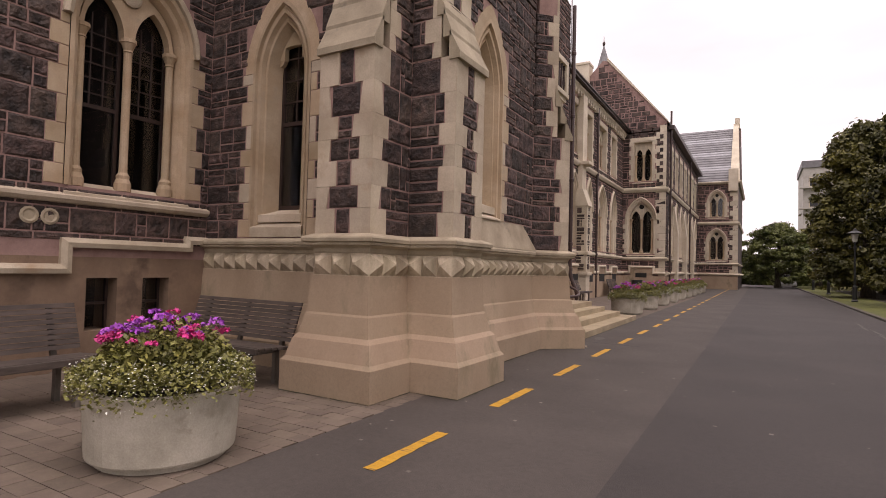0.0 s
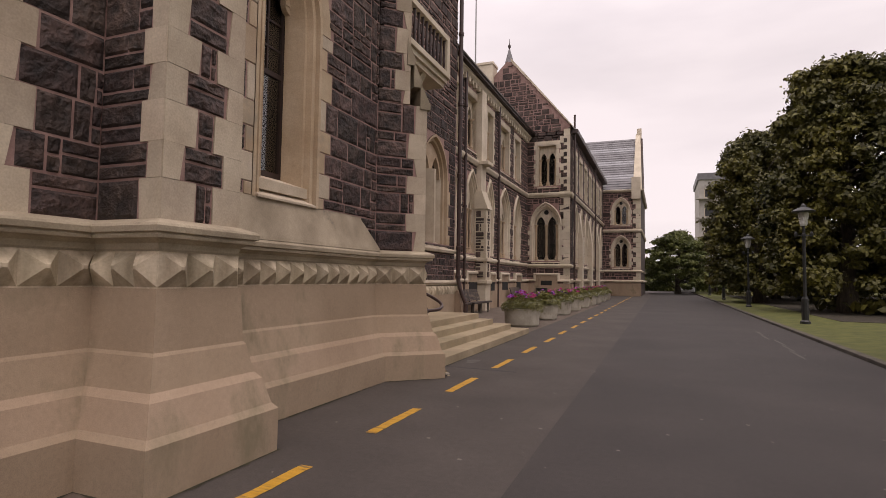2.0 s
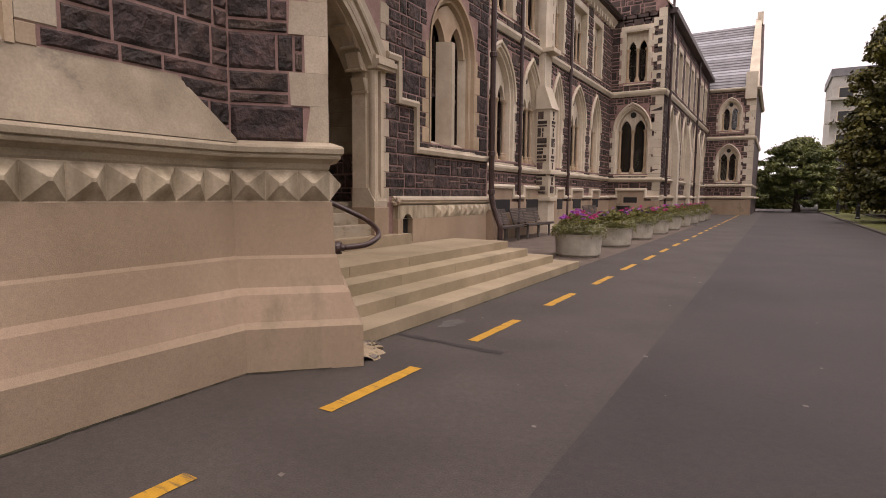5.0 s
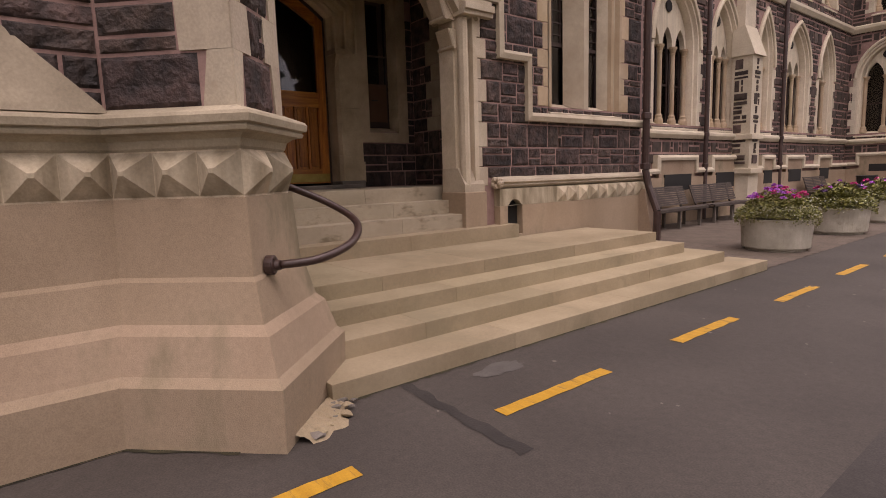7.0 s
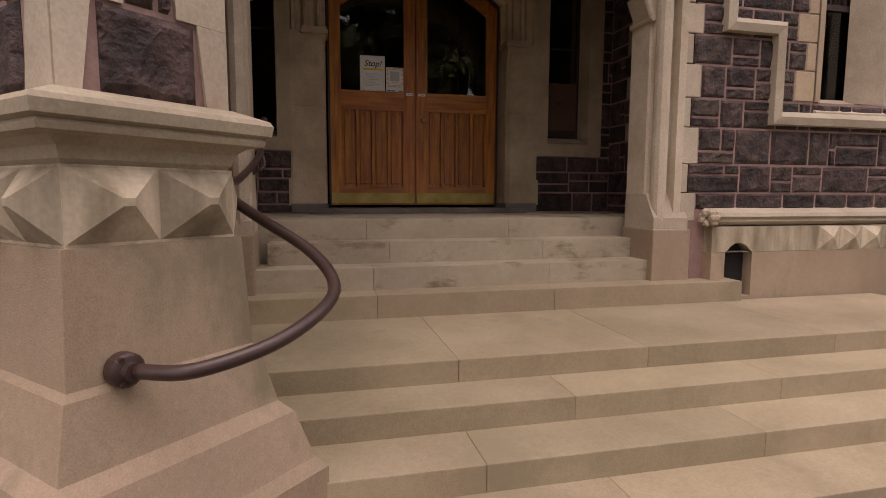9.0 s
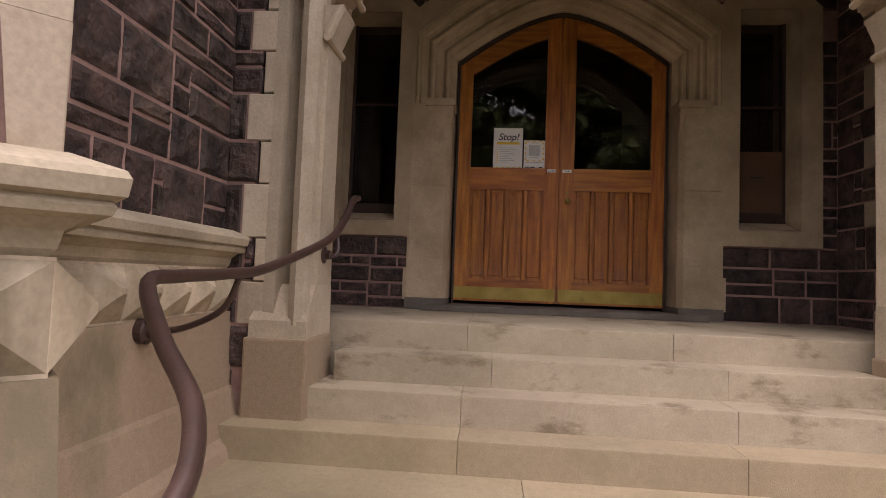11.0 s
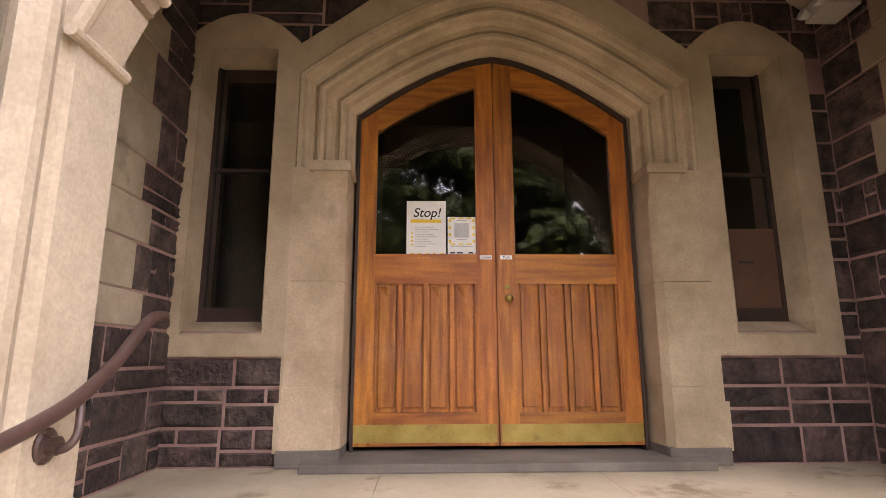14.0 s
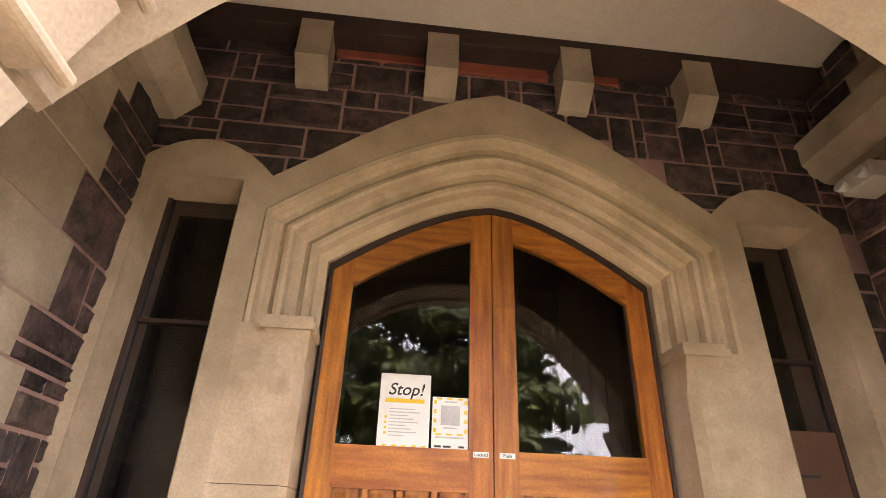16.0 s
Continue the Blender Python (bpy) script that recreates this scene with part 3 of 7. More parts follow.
def gothic(m, hw, sill, cap, apex, n, label, recess=0.3, flat=False, blind=False, hood=True, cols=True, near=False, roundel=True):
    """A window of n pointed lights between columns under one arch, or under a level head. Returns the wall's opening."""
    win = window_thing(m, label)
    spring = cap
    outer = (lambda q, b=None: [(-q, sill), (-q, apex), (q, apex), (q, sill)]) if flat else (lambda q, b=None: arch(q, spring, apex - (hw - q) * 1.3, bottom=sill))
    if flat:
        opening = [(-hw, sill), (-hw, apex), (hw, apex), (hw, sill)]
    else:
        opening = arch(hw, spring, apex, bottom=sill)
    bm = B()
    steps = [(hw + 0.001, -0.02), (hw - 0.05, -0.02), (hw - 0.07, 0.06), (hw - 0.12, 0.07), (hw - 0.14, 0.15), (hw - 0.16, recess)]
    if flat:
        steps = [(hw + 0.001, -0.02), (hw - 0.06, -0.02), (hw - 0.08, recess)]
    loft(bm, [ring3([(u, min(w, apex - (hw - q) * (1.0 if flat else 0))) for u, w in outer(q)], y) for q, y in steps])
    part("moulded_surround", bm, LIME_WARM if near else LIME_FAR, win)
    ih = steps[-1][0]
    lw = 2 * ih / n
    # plate above the lights
    bm = B()
    low = []
    for k in range(n):
        c = -ih + lw * (k + 0.5)
        a = arch(lw * 0.5 - 0.07, cap + 0.02, cap + 0.02 + lw * 0.75, 5, uc=c)
        low += [(c - lw / 2, cap), (a[0][0], cap)] + a + [(a[-1][0], cap), (c + lw / 2, cap)]
    o2 = outer(ih)

    def top_at(u):
        if flat:
            return apex - 0.05
        u = max(-ih + 1e-4, min(ih - 1e-4, u))
        for (a, b), (c, d) in zip(o2[1:-1], o2[2:-1]):
            if a <= u <= c and c > a:
                return max(b + (d - b) * (u - a) / (c - a), cap + 0.001)
        return cap + 0.001
    cleaned = []
    for p in low:
        w = min(p[1], top_at(p[0]) - 0.002)
        cleaned.append((p[0], w))
    strips(bm, top_at, cleaned, recess - 0.12, recess)
    part("tracery", bm, LIME_WARM if near else LIME_FAR, win)
    if roundel and not flat and not blind:
        zc = cap + (apex - cap) * 0.62
        part("roundel", lathe(B(), [(0.1, 0), (0.13, 0.01), (0.13, 0.03), (0.1, 0.04)], (0, 0, 0), 12), PAINTED_DARK if not near else LIME, win).matrix_basis = Matrix.Translation((0, recess - 0.12, zc)) @ Matrix.Rotation(radians(90), 4, "X")
    for k in range(n + 1):
        u = -ih + lw * k + (0.05 if k == 0 else -0.05 if k == n else 0)
        if cols:
            colonnette(win, u, recess - 0.1, sill + 0.02, cap + 0.02, 0.05 if near else 0.05 + 0.01 * (n < 3))
    for k in range(n):
        c = -ih + lw * (k + 0.5)
        bm = box(B(), c - lw / 2 + 0.02, c + lw / 2 - 0.02, recess + 0.03, recess + 0.035, sill, cap + lw * 0.8)
        part("pane", bm, GLASS, win, "dark reflecting glass pane")
        bm = B()
        f = 0.04
        box(bm, c - lw / 2 + 0.03, c - lw / 2 + 0.03 + f, recess + 0.005, recess + 0.05, sill, cap + lw * 0.5), box(bm, c + lw / 2 - 0.03 - f, c + lw / 2 - 0.03, recess + 0.005, recess + 0.05, sill, cap + lw * 0.5)
        zm = sill + (cap - sill) * 0.52
        box(bm, c - lw / 2 + 0.07, c + lw / 2 - 0.07, recess + 0.008, recess + 0.047, zm, zm + 0.05), box(bm, c - lw / 2 + 0.07, c + lw / 2 - 0.07, recess + 0.008, recess + 0.047, sill, sill + 0.06)
        if near:
            for j in range(1, 3):
                u = c - lw / 2 + 0.07 + (lw - 0.14) * j / 3
                box(bm, u - 0.008, u + 0.008, recess + 0.01, recess + 0.04, zm + 0.05, cap + lw * 0.4)
            for j in range(1, 6):
                w = zm + (cap - zm) * j / 5
                box(bm, c - lw / 2 + 0.07, c + lw / 2 - 0.07, recess + 0.012, recess + 0.038, w - 0.008, w + 0.008)
        part("sash_frame", bm, SASH, win)
    bm = B()
    hexa(bm, [(-hw, -0.04, sill - 0.12), (hw, -0.04, sill - 0.12), (hw, recess, sill - 0.12), (-hw, recess, sill - 0.12), (-hw, -0.04, sill - 0.08), (hw, -0.04, sill - 0.08), (hw, recess, sill + 0.08), (-hw, recess, sill + 0.08)])
    part("sloping_sill", bm, LIME if near else LIME_FAR, win)
    if hood and not flat:
        a = arch(hw + 0.05, spring, apex + 0.08)
        bm = face_sweep(B(), a, [(-0.04, 0.0), (-0.04, -0.05), (-0.0, -0.09), (0.05, -0.07), (0.05, 0.0)])
        part("hood_mould", bm, LIME if near else LIME_FAR, win)
    levels = [sill] + [c for c in COURSE if sill + 0.07 < c < (apex if flat else spring) - 0.05] + [apex if flat else spring]
    bm = B()
    for s in (-1, 1):
        for a, b in zip(levels, levels[1:]):
            k = row((a + b) / 2)
            w = 0.2 if k % 2 else 0.1
            u0, u1 = sorted((s * hw, s * (hw + w)))
            if near:
                block(win, "jamb_block", m, u0, u1, a + 0.003, b - 0.003, 0.15, material=LIME_WARM)
            else:
                box(bm, u0, u1, -0.02, 0.1, a + 0.003, b - 0.003)
    if flat:
        box(bm, -hw - 0.15, hw + 0.15, -0.02, 0.1, apex - 0.02, apex + 0.2)
    if near:
        bm.free()
    else:
        part("jamb_blocks", bm, LIME_FAR, win)
    niche_box(win, hw, sill, apex, recess, 1.0)
    return opening


def shifted(o, u):
    return [(a + u, b) for a, b in o]


MARGIN = lambda k: 0.2 if k % 2 else 0.1
FLATM = lambda k: 0.17


def structure(name, bm, material, label):
    return tagged(part(name, bm, material), label, "wall" if "wall" in name else name.split("_")[0], kind="structure")


# ---- the bay: plinth, band of diamonds, string, walls, buttresses ----
BAY = [(-6.85, 5.05), (-4.02, 5.05), (-4.02, 4.28), (-3.32, 4.28), (-3.32, 4.95), (-2.76, 4.95), (-2.76, 5.60), (-3.28, 5.60), (-3.28, 8.57), (-2.81, 9.04), (-3.17, 9.40), (-3.73, 8.84), (-5.0, 8.84)]
wall_plinth = structure("wall_plinth", sweep(B(), BAY, [(0.23, -0.1), (0.23, 0.305), (0.195, 0.347), (-0.2, 0.347), (-0.2, -0.1)]), SAND, "pinkish tan sandstone battered plinth with worn footing blocks")
for prof in ([(0.195, 0.347), (0.145, 0.53), (0.105, 0.577), (-0.2, 0.577), (-0.2, 0.347)],
             [(0.105, 0.577), (0.062, 0.775), (0.047, 0.797), (-0.2, 0.797), (-0.2, 0.577)],
             [(0.047, 0.797), (0.028, 1.178), (-0.2, 1.178), (-0.2, 0.797)]):
    part("plinth_course", sweep(B(), BAY, prof), SAND, wall_plinth)
part("frieze_backing", sweep(B(), BAY, [(0.012, 1.178), (0.012, 1.405), (-0.2, 1.405), (-0.2, 1.178)]), LIME_STREAK, wall_plinth, "weathered limestone band behind the diamonds")
part("string_course", sweep(B(), BAY, [(0.0, 1.405), (0.012, 1.42), (0.02, 1.455), (0.05, 1.478), (0.088, 1.486), (0.094, 1.502), (0.086, 1.514), (0.108, 1.522), (0.113, 1.556), (0.104, 1.572), (0.02, 1.605), (-0.2, 1.605), (-0.2, 1.405)]), LIME_GREY, wall_plinth, "lichen-grey moulded limestone string course")


def nail_mesh():
    bm = B()
    r = [bm.verts.new(p) for p in ((0.01, 0, 0.01), (0.99, 0, 0.01), (0.99, 0, 0.99), (0.01, 0, 0.99))]
    t = [bm.verts.new(p) for p in ((0.44, -0.085, 0.50), (0.56, -0.085, 0.50), (0.56, -0.085, 0.60), (0.44, -0.085, 0.60))]
    for k in range(4):
        bm.faces.new((r[k], r[(k + 1) % 4], t[(k + 1) % 4], t[k]))
    bm.faces.new(t)
    bmesh.ops.recalc_face_normals(bm, faces=bm.faces[:])
    me = bpy.data.meshes.new("diamond_stone")
    bm.to_mesh(me)
    bm.free()
    me.materials.append(LIME_STREAK)
    return me


NAIL = nail_mesh()
BAY_N = mitre(BAY)
for (p, q), (a, b) in zip(zip(BAY, BAY[1:]), zip(BAY_N, BAY_N[1:])):
    p2, q2 = Vector(p) + a * 0.012, Vector(q) + b * 0.012
    d = q2 - p2
    n = max(1, round(d.length / 0.215))
    fm = face((p2.x, p2.y, 0), (d.x, d.y))
    for k in range(n):
        ob = new("diamond_stone", NAIL)
        ob.parent = wall_plinth
        ob.matrix_basis = fm @ Matrix.Translation((d.length * k / n, 0, 1.185)) @ Matrix.Diagonal((d.length / n, 1, 0.215, 1))

Z0, ZTOP = 1.60, 8.2
# south wall with a lancet
FS = face((-6.85, 5.05, 0), (1, 0))
o_s = shifted(lancet(FS @ Matrix.Translation((1.405, 0, 0)), 1.88, 3.85, 4.78), 1.405)
bm = B()
wall_plate(bm, 0, 3.57, 1.58, ZTOP, 0.45, [o_s])
wall_south = structure("wall_south", bm, MORTAR, "dark basalt rubble wall with pinkish mortar joints")
wall_south.data.transform(FS)
rubble(wall_south, FS, cells(0, 2.83, Z0, 5.6, blocked=[(o_s, MARGIN)]))
far_stones(wall_south, FS, cells(0, 3.5, 5.6, ZTOP, blocked=[(o_s, MARGIN)]))
# east wall with a lancet over a long sloping ledge
FE = face((-3.28, 5.05, 0), (0, 1))
o_e = shifted(lancet(FE @ Matrix.Translation((1.77, 0, 0)), 2.12, 3.85, 4.78, 0.50, 1.97), 1.77)
bm = B()
wall_plate(bm, 0.1, 3.52, 1.58, ZTOP, 0.45, [o_e])
bm.transform(FE)
wall_east = structure("wall_east", bm, MORTAR, "dark basalt rubble wall with pinkish mortar joints")
rubble(wall_east, FE, cells(0.55, 3.52, 1.985, 5.6, blocked=[(o_e, MARGIN)]) + cells(3.16, 3.52, 1.61, 1.985))
far_stones(wall_east, FE, cells(0.55, 3.52, 5.6, ZTOP))
bm = B()
hexa(bm, [(0.56, -0.09, 1.585), (3.52, -0.09, 1.585), (3.52, 0.05, 1.585), (0.56, 0.05, 1.585), (0.56, -0.085, 1.62), (3.50, -0.085, 1.62), (3.14, 0.0, 1.98), (0.56, 0.0, 1.98)])
bm.transform(FE)
part("sloping_ledge", bm, LIME_GREY, wall_east, "worn grey limestone weathering ledge")
# north wall
FN = face((-3.73, 8.805, 0), (-1, 0))
bm = box(B(), 0.0, 1.27, 0, 0.45, 1.58, ZTOP)
bm.transform(FN)
wall_north = structure("wall_north", bm, MORTAR, "dark basalt rubble wall beside the porch steps")
rubble(wall_north, FN, cells(-0.05, 1.27, Z0, 5.6))
far_stones(wall_north, FN, cells(0, 1.27, 5.6, ZTOP))


def buttress(name, faces, plan, z_low, z_high, back, label, narrow=(0.19, 0.13), phase=0):
    """faces: (frame, width, quoin at start, quoin at end); plan: the outline; z_low, z_high: the weathering's foot and top; back: way to the wall."""
    bm = B()
    lo, hi = [bm.verts.new((*p, 1.58)) for p in plan], [bm.verts.new((*p, z_low)) for p in plan]
    for k in range(len(plan)):
        bm.faces.new((lo[k], lo[(k + 1) % len(plan)], hi[(k + 1) % len(plan)], hi[k]))
    bm.faces.new(lo[::-1]), bm.faces.new(hi)
    core = structure(name, bm, MORTAR, label)
    for m, w, qa, qb in faces:
        ln, sh = (0.26, 0.16) if w > 0.6 else narrow
        la = quoins(core, m, 0, 1, Z0, z_low, ln, sh, phase=phase) if qa else None
        lb = quoins(core, m, w, -1, Z0, z_low, ln, sh, phase=phase) if qb else None
        rubble(core, m, cells(0.0, w, Z0, z_low, la, lb))
    return core


but_s = buttress("wall_buttress_south", [(face((-4.02, 4.28, 0), (1, 0)), 0.70, True, True), (face((-3.32, 4.28, 0), (0, 1)), 0.67, True, False), (face((-4.02, 5.05, 0), (0, -1)), 0.77, False, True)],
                 [(-4.02, 4.28), (-3.32, 4.28), (-3.32, 5.1), (-4.02, 5.1)], 3.52, 4.2, None, "basalt buttress with pale limestone quoins and sloping cap")
but_e = buttress("wall_buttress_east", [(face((-3.32, 4.95, 0), (1, 0)), 0.56, False, True), (face((-2.76, 4.95, 0), (0, 1)), 0.65, True, True), (face((-2.76, 5.60, 0), (-1, 0)), 0.52, True, False)],
                 [(-3.32, 4.95), (-2.76, 4.95), (-2.76, 5.6), (-3.32, 5.6)], 3.52, 4.2, None, "basalt buttress with pale limestone quoins and sloping cap")
FD = face((-2.81, 9.04, 0), (-1, 1))
but_d = buttress("wall_buttress_diagonal", [(face((-3.28, 8.57, 0), (1, 1)), 0.665, False, True), (FD, 0.51, True, True), (face((-3.17, 9.40, 0), (-1, -1)), 0.79, True, False)],
                 [(-3.28, 8.57), (-2.81, 9.04), (-3.17, 9.40), (-3.73, 8.84), (-3.5, 8.5)], 3.52, 4.2, None, "basalt diagonal buttress with pale limestone quoins", (0.18, 0.10), row(1.7) % 2)


def weathering(core, m, w, z0, z1, deep, side=0.03):
    """A sloping cap of three stones over a buttress: front lip at z0, rising to z1 at the wall."""
    bm = B()
    n = 3
    for k in range(n):
        a, b = k / n, (k + 1) / n
        f = 0.05 if k == 0 else 0.02
        ya, yb = -f + deep * a, deep * b
        za, zb = z0 + (z1 - z0) * a, z0 + (z1 - z0) * b
        hexa(bm, [(-side, ya, za - 0.07), (w + side, ya, za - 0.07), (w + side, yb, za - 0.07), (-side, yb, za - 0.07), (-side, ya, za), (w + side, ya, za), (w + side, yb, zb), (-side, yb, zb)])
    bm.transform(m)
    part("weathering_cap", bm, LIME_GREY, core, "stepped sloping limestone cap")


weathering(but_s, face((-4.02, 4.28, 0), (1, 0)), 0.70, 3.55, 4.4, 0.28)
weathering(but_e, face((-2.76, 4.95, 0), (0, 1)), 0.65, 3.55, 4.3, 0.24)
weathering(but_d, FD, 0.51, 3.55, 4.4, 0.28)
for core, m, w, y, z, dl, dr in ((but_s, face((-4.02, 4.28, 0), (1, 0)), 0.70, 0.24, 3.525, 0.53, 0.43), (but_e, face((-2.76, 4.95, 0), (0, 1)), 0.65, 0.20, 3.525, 0.36, 0.32), (but_d, FD, 0.51, 0.24, 3.525, 0.42, 0.40)):
    m2 = m @ Matrix.Translation((0, y, 0))
    bm = box(B(), 0.0, w, 0, 0.36, z, ZTOP)
    bm.transform(m2)
    part("upper_stage", bm, MORTAR, core)
    la, lb = quoins(core, m2, 0, 1, z, ZTOP, 0.24, 0.15), quoins(core, m2, w, -1, z, ZTOP, 0.24, 0.15)
    rubble(core, m2, cells(0, w, z, ZTOP, la, lb))
    mr = m2 @ Matrix.Translation((w, 0, 0)) @ Matrix.Rotation(radians(90), 4, "Z")
    ml = m2 @ Matrix.Translation((0, dl, 0)) @ Matrix.Rotation(radians(-90), 4, "Z")
    lr_, ll_ = quoins(core, mr, 0, 1, z, 5.6, 0.2, 0.1), quoins(core, ml, dl, -1, z, 5.6, 0.2, 0.1)
    rubble(core, mr, cells(0, dr, z, 5.6, left=lr_))
    rubble(core, ml, cells(0, dl, z, 5.6, right=ll_))

# ---- the main front south of the bay ----
FM = face((-6.85, -8.0, 0), (0, 1))
o_l = shifted(gothic(FM @ Matrix.Translation((11.95, 0, 0)), 0.78, 2.12, 4.08, 5.0, 2, "two-light sash window with carved columns under a moulded arch", near=True), 11.95)
o_l2 = shifted(gothic(FM @ Matrix.Translation((8.8, 0, 0)), 0.78, 2.12, 4.08, 5.0, 2, "two-light sash window with carved columns under a moulded arch", near=False), 8.8)
bas = [[(u - 0.18, 0.42), (u - 0.18, 1.05), (u + 0.18, 1.05), (u + 0.18, 0.42)] for u in (11.65, 12.33)]
bm = B()
wall_plate(bm, 0, 13.05, 1.30, 9.2, 0.5, [o_l2, o_l])
bm.transform(FM)
wall_front = structure("wall_front_south", bm, MORTAR, "dark basalt rubble front with limestone dressings")
bm = B()
wall_plate(bm, 0, 13.05, -0.1, 1.30, 0.5, bas)
bm.transform(FM)
part("basement_wall", bm, BASEMENT, wall_front, "brown sandstone basement wall with small openings")
for o in bas:
    bm = box(B(), o[0][0] - 0.02, o[-1][0] + 0.02, 0.22, 0.226, 0.42, 1.05)
    bm.transform(FM)
    part("pane", bm, GLASS, wall_front, "basement window pane")
    # near-black plate gives the basement room's darkness by colour
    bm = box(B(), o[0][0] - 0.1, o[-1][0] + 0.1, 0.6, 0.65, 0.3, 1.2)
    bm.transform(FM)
    part("basement_room", bm, PAINTED_DARK, wall_front)
    bm = B()
    box(bm, o[0][0], o[0][0] + 0.03, 0.2, 0.25, 0.42, 1.05), box(bm, o[-1][0] - 0.03, o[-1][0], 0.2, 0.25, 0.42, 1.05), box(bm, o[0][0] + 0.03, o[-1][0] - 0.03, 0.202, 0.248, 0.72, 0.75)
    bm.transform(FM)
    part("sash_frame", bm, SASH, wall_front)
rows_l = cells(6.0, 13.05, 1.48, 5.6, blocked=[(o_l, MARGIN), (o_l2, MARGIN)])
rows_l = [r for r in rows_l if not (r[3] < 1.52 and 11.1 < (r[0] + r[1]) / 2 < 12.7)]
rows_l.sort(key=lambda r: -r[0])
rubble(wall_front, FM, rows_l)
far_stones(wall_front, FM, cells(0, 6.0, 1.5, 9.2) + cells(6, 13.05, 5.6, 9.2))
bm = B()
sweep(bm, [(-6.85, -8), (-6.85, 5.06)], [(0.0, 1.90), (0.05, 1.91), (0.08, 1.95), (0.08, 1.99), (0.0, 2.03), (-0.05, 2.03), (-0.05, 1.90)])
part("sill_string", bm, LIME, wall_front)
bm = face_sweep(B(), [(5.0, 1.16), (11.22, 1.16), (11.22, 1.46), (12.75, 1.46), (12.75, 1.56), (13.05, 1.56)], [(-0.055, 0.0), (-0.055, -0.05), (0.0, -0.085), (0.055, -0.07), (0.055, 0.0)])
bm.transform(FM)
part("stepped_string", bm, LIME, wall_front, "pale stepped string course")
for u in (10.85, 11.05):
    bm = lathe(B(), [(0.095, 0), (0.095, 0.02), (0.07, 0.03), (0.05, 0.015), (0.0, 0.02)], (0, 0, 0), 12)
    ob = part("carved_roundel", bm, LIME_GREY, wall_front, "carved foliate roundel")
    ob.matrix_basis = FM @ Matrix.Translation((u, -0.0, 1.74)) @ Matrix.Rotation(radians(90), 4, "X")

# ---- the porch ----
FP = face((-5.0, 8.84, 0), (0, 1))
PC = 1.96
o_p = tudor(1.84, 3.05, 4.42, PC, 0.0, 9, 2.2)
o_b = shifted(gothic(FP @ Matrix.Translation((5.76, 0, 0)), 0.80, 2.10, 3.75, 4.75, 2, "tall two-light limestone window above the steps", near=True, hood=False, cols=False, recess=0.25, roundel=False), 5.76)
bm = B()
wall_plate(bm, -0.06, 7.15, -0.1, 9.3, 0.5, [o_p, o_b])
bm.transform(FP)
wall_porch = structure("wall_porch", bm, MORTAR, "dark basalt porch front with limestone arch and quoins")
rubble(wall_porch, FP, cells(3.78, 7.1, 1.20, 5.6, left=lambda k: 0.08 if k % 2 else 0.0, blocked=[(o_b, MARGIN)]))
rubble(wall_porch, FP, cells(-0.045, 0.14, 0.50, 4.3, right=lambda k: 0.08 if k % 2 else 0.0))
far_stones(wall_porch, FP, cells(3.9, 7.15, 5.6, 9.3) + cells(0.0, 3.9, 4.3, 9.3, blocked=[(tudor(1.92, 3.15, 4.52, PC, 0.0, 9, 2.2), lambda k: 0.0)]))
# splayed mullion and jambs of the pair
for c, w0, w1, o in ((5.76, 0.05, 0.21, 0), (5.04, 0.0, 0.16, 1), (6.48, 0.0, 0.16, -1)):
    l0, l1, r0, r1 = (c - w0, c - w1, c + w0, c + w1) if o == 0 else (c - 0.07, c - 0.07, c - 0.06, c + w1) if o > 0 else (c + 0.06, c - w1, c + 0.07, c + 0.07)
    bm = hexa(b_ := B(), [(l0, 0.0, 2.1), (r0, 0.0, 2.1), (r1, 0.24, 2.16), (l1, 0.24, 2.16), (l0, 0.0, 3.9), (r0, 0.0, 3.9), (r1, 0.24, 3.9), (l1, 0.24, 3.9)])
    b_.transform(FP)
    part("mullion" if o == 0 else "splayed_jamb", b_, LIME, wall_porch)
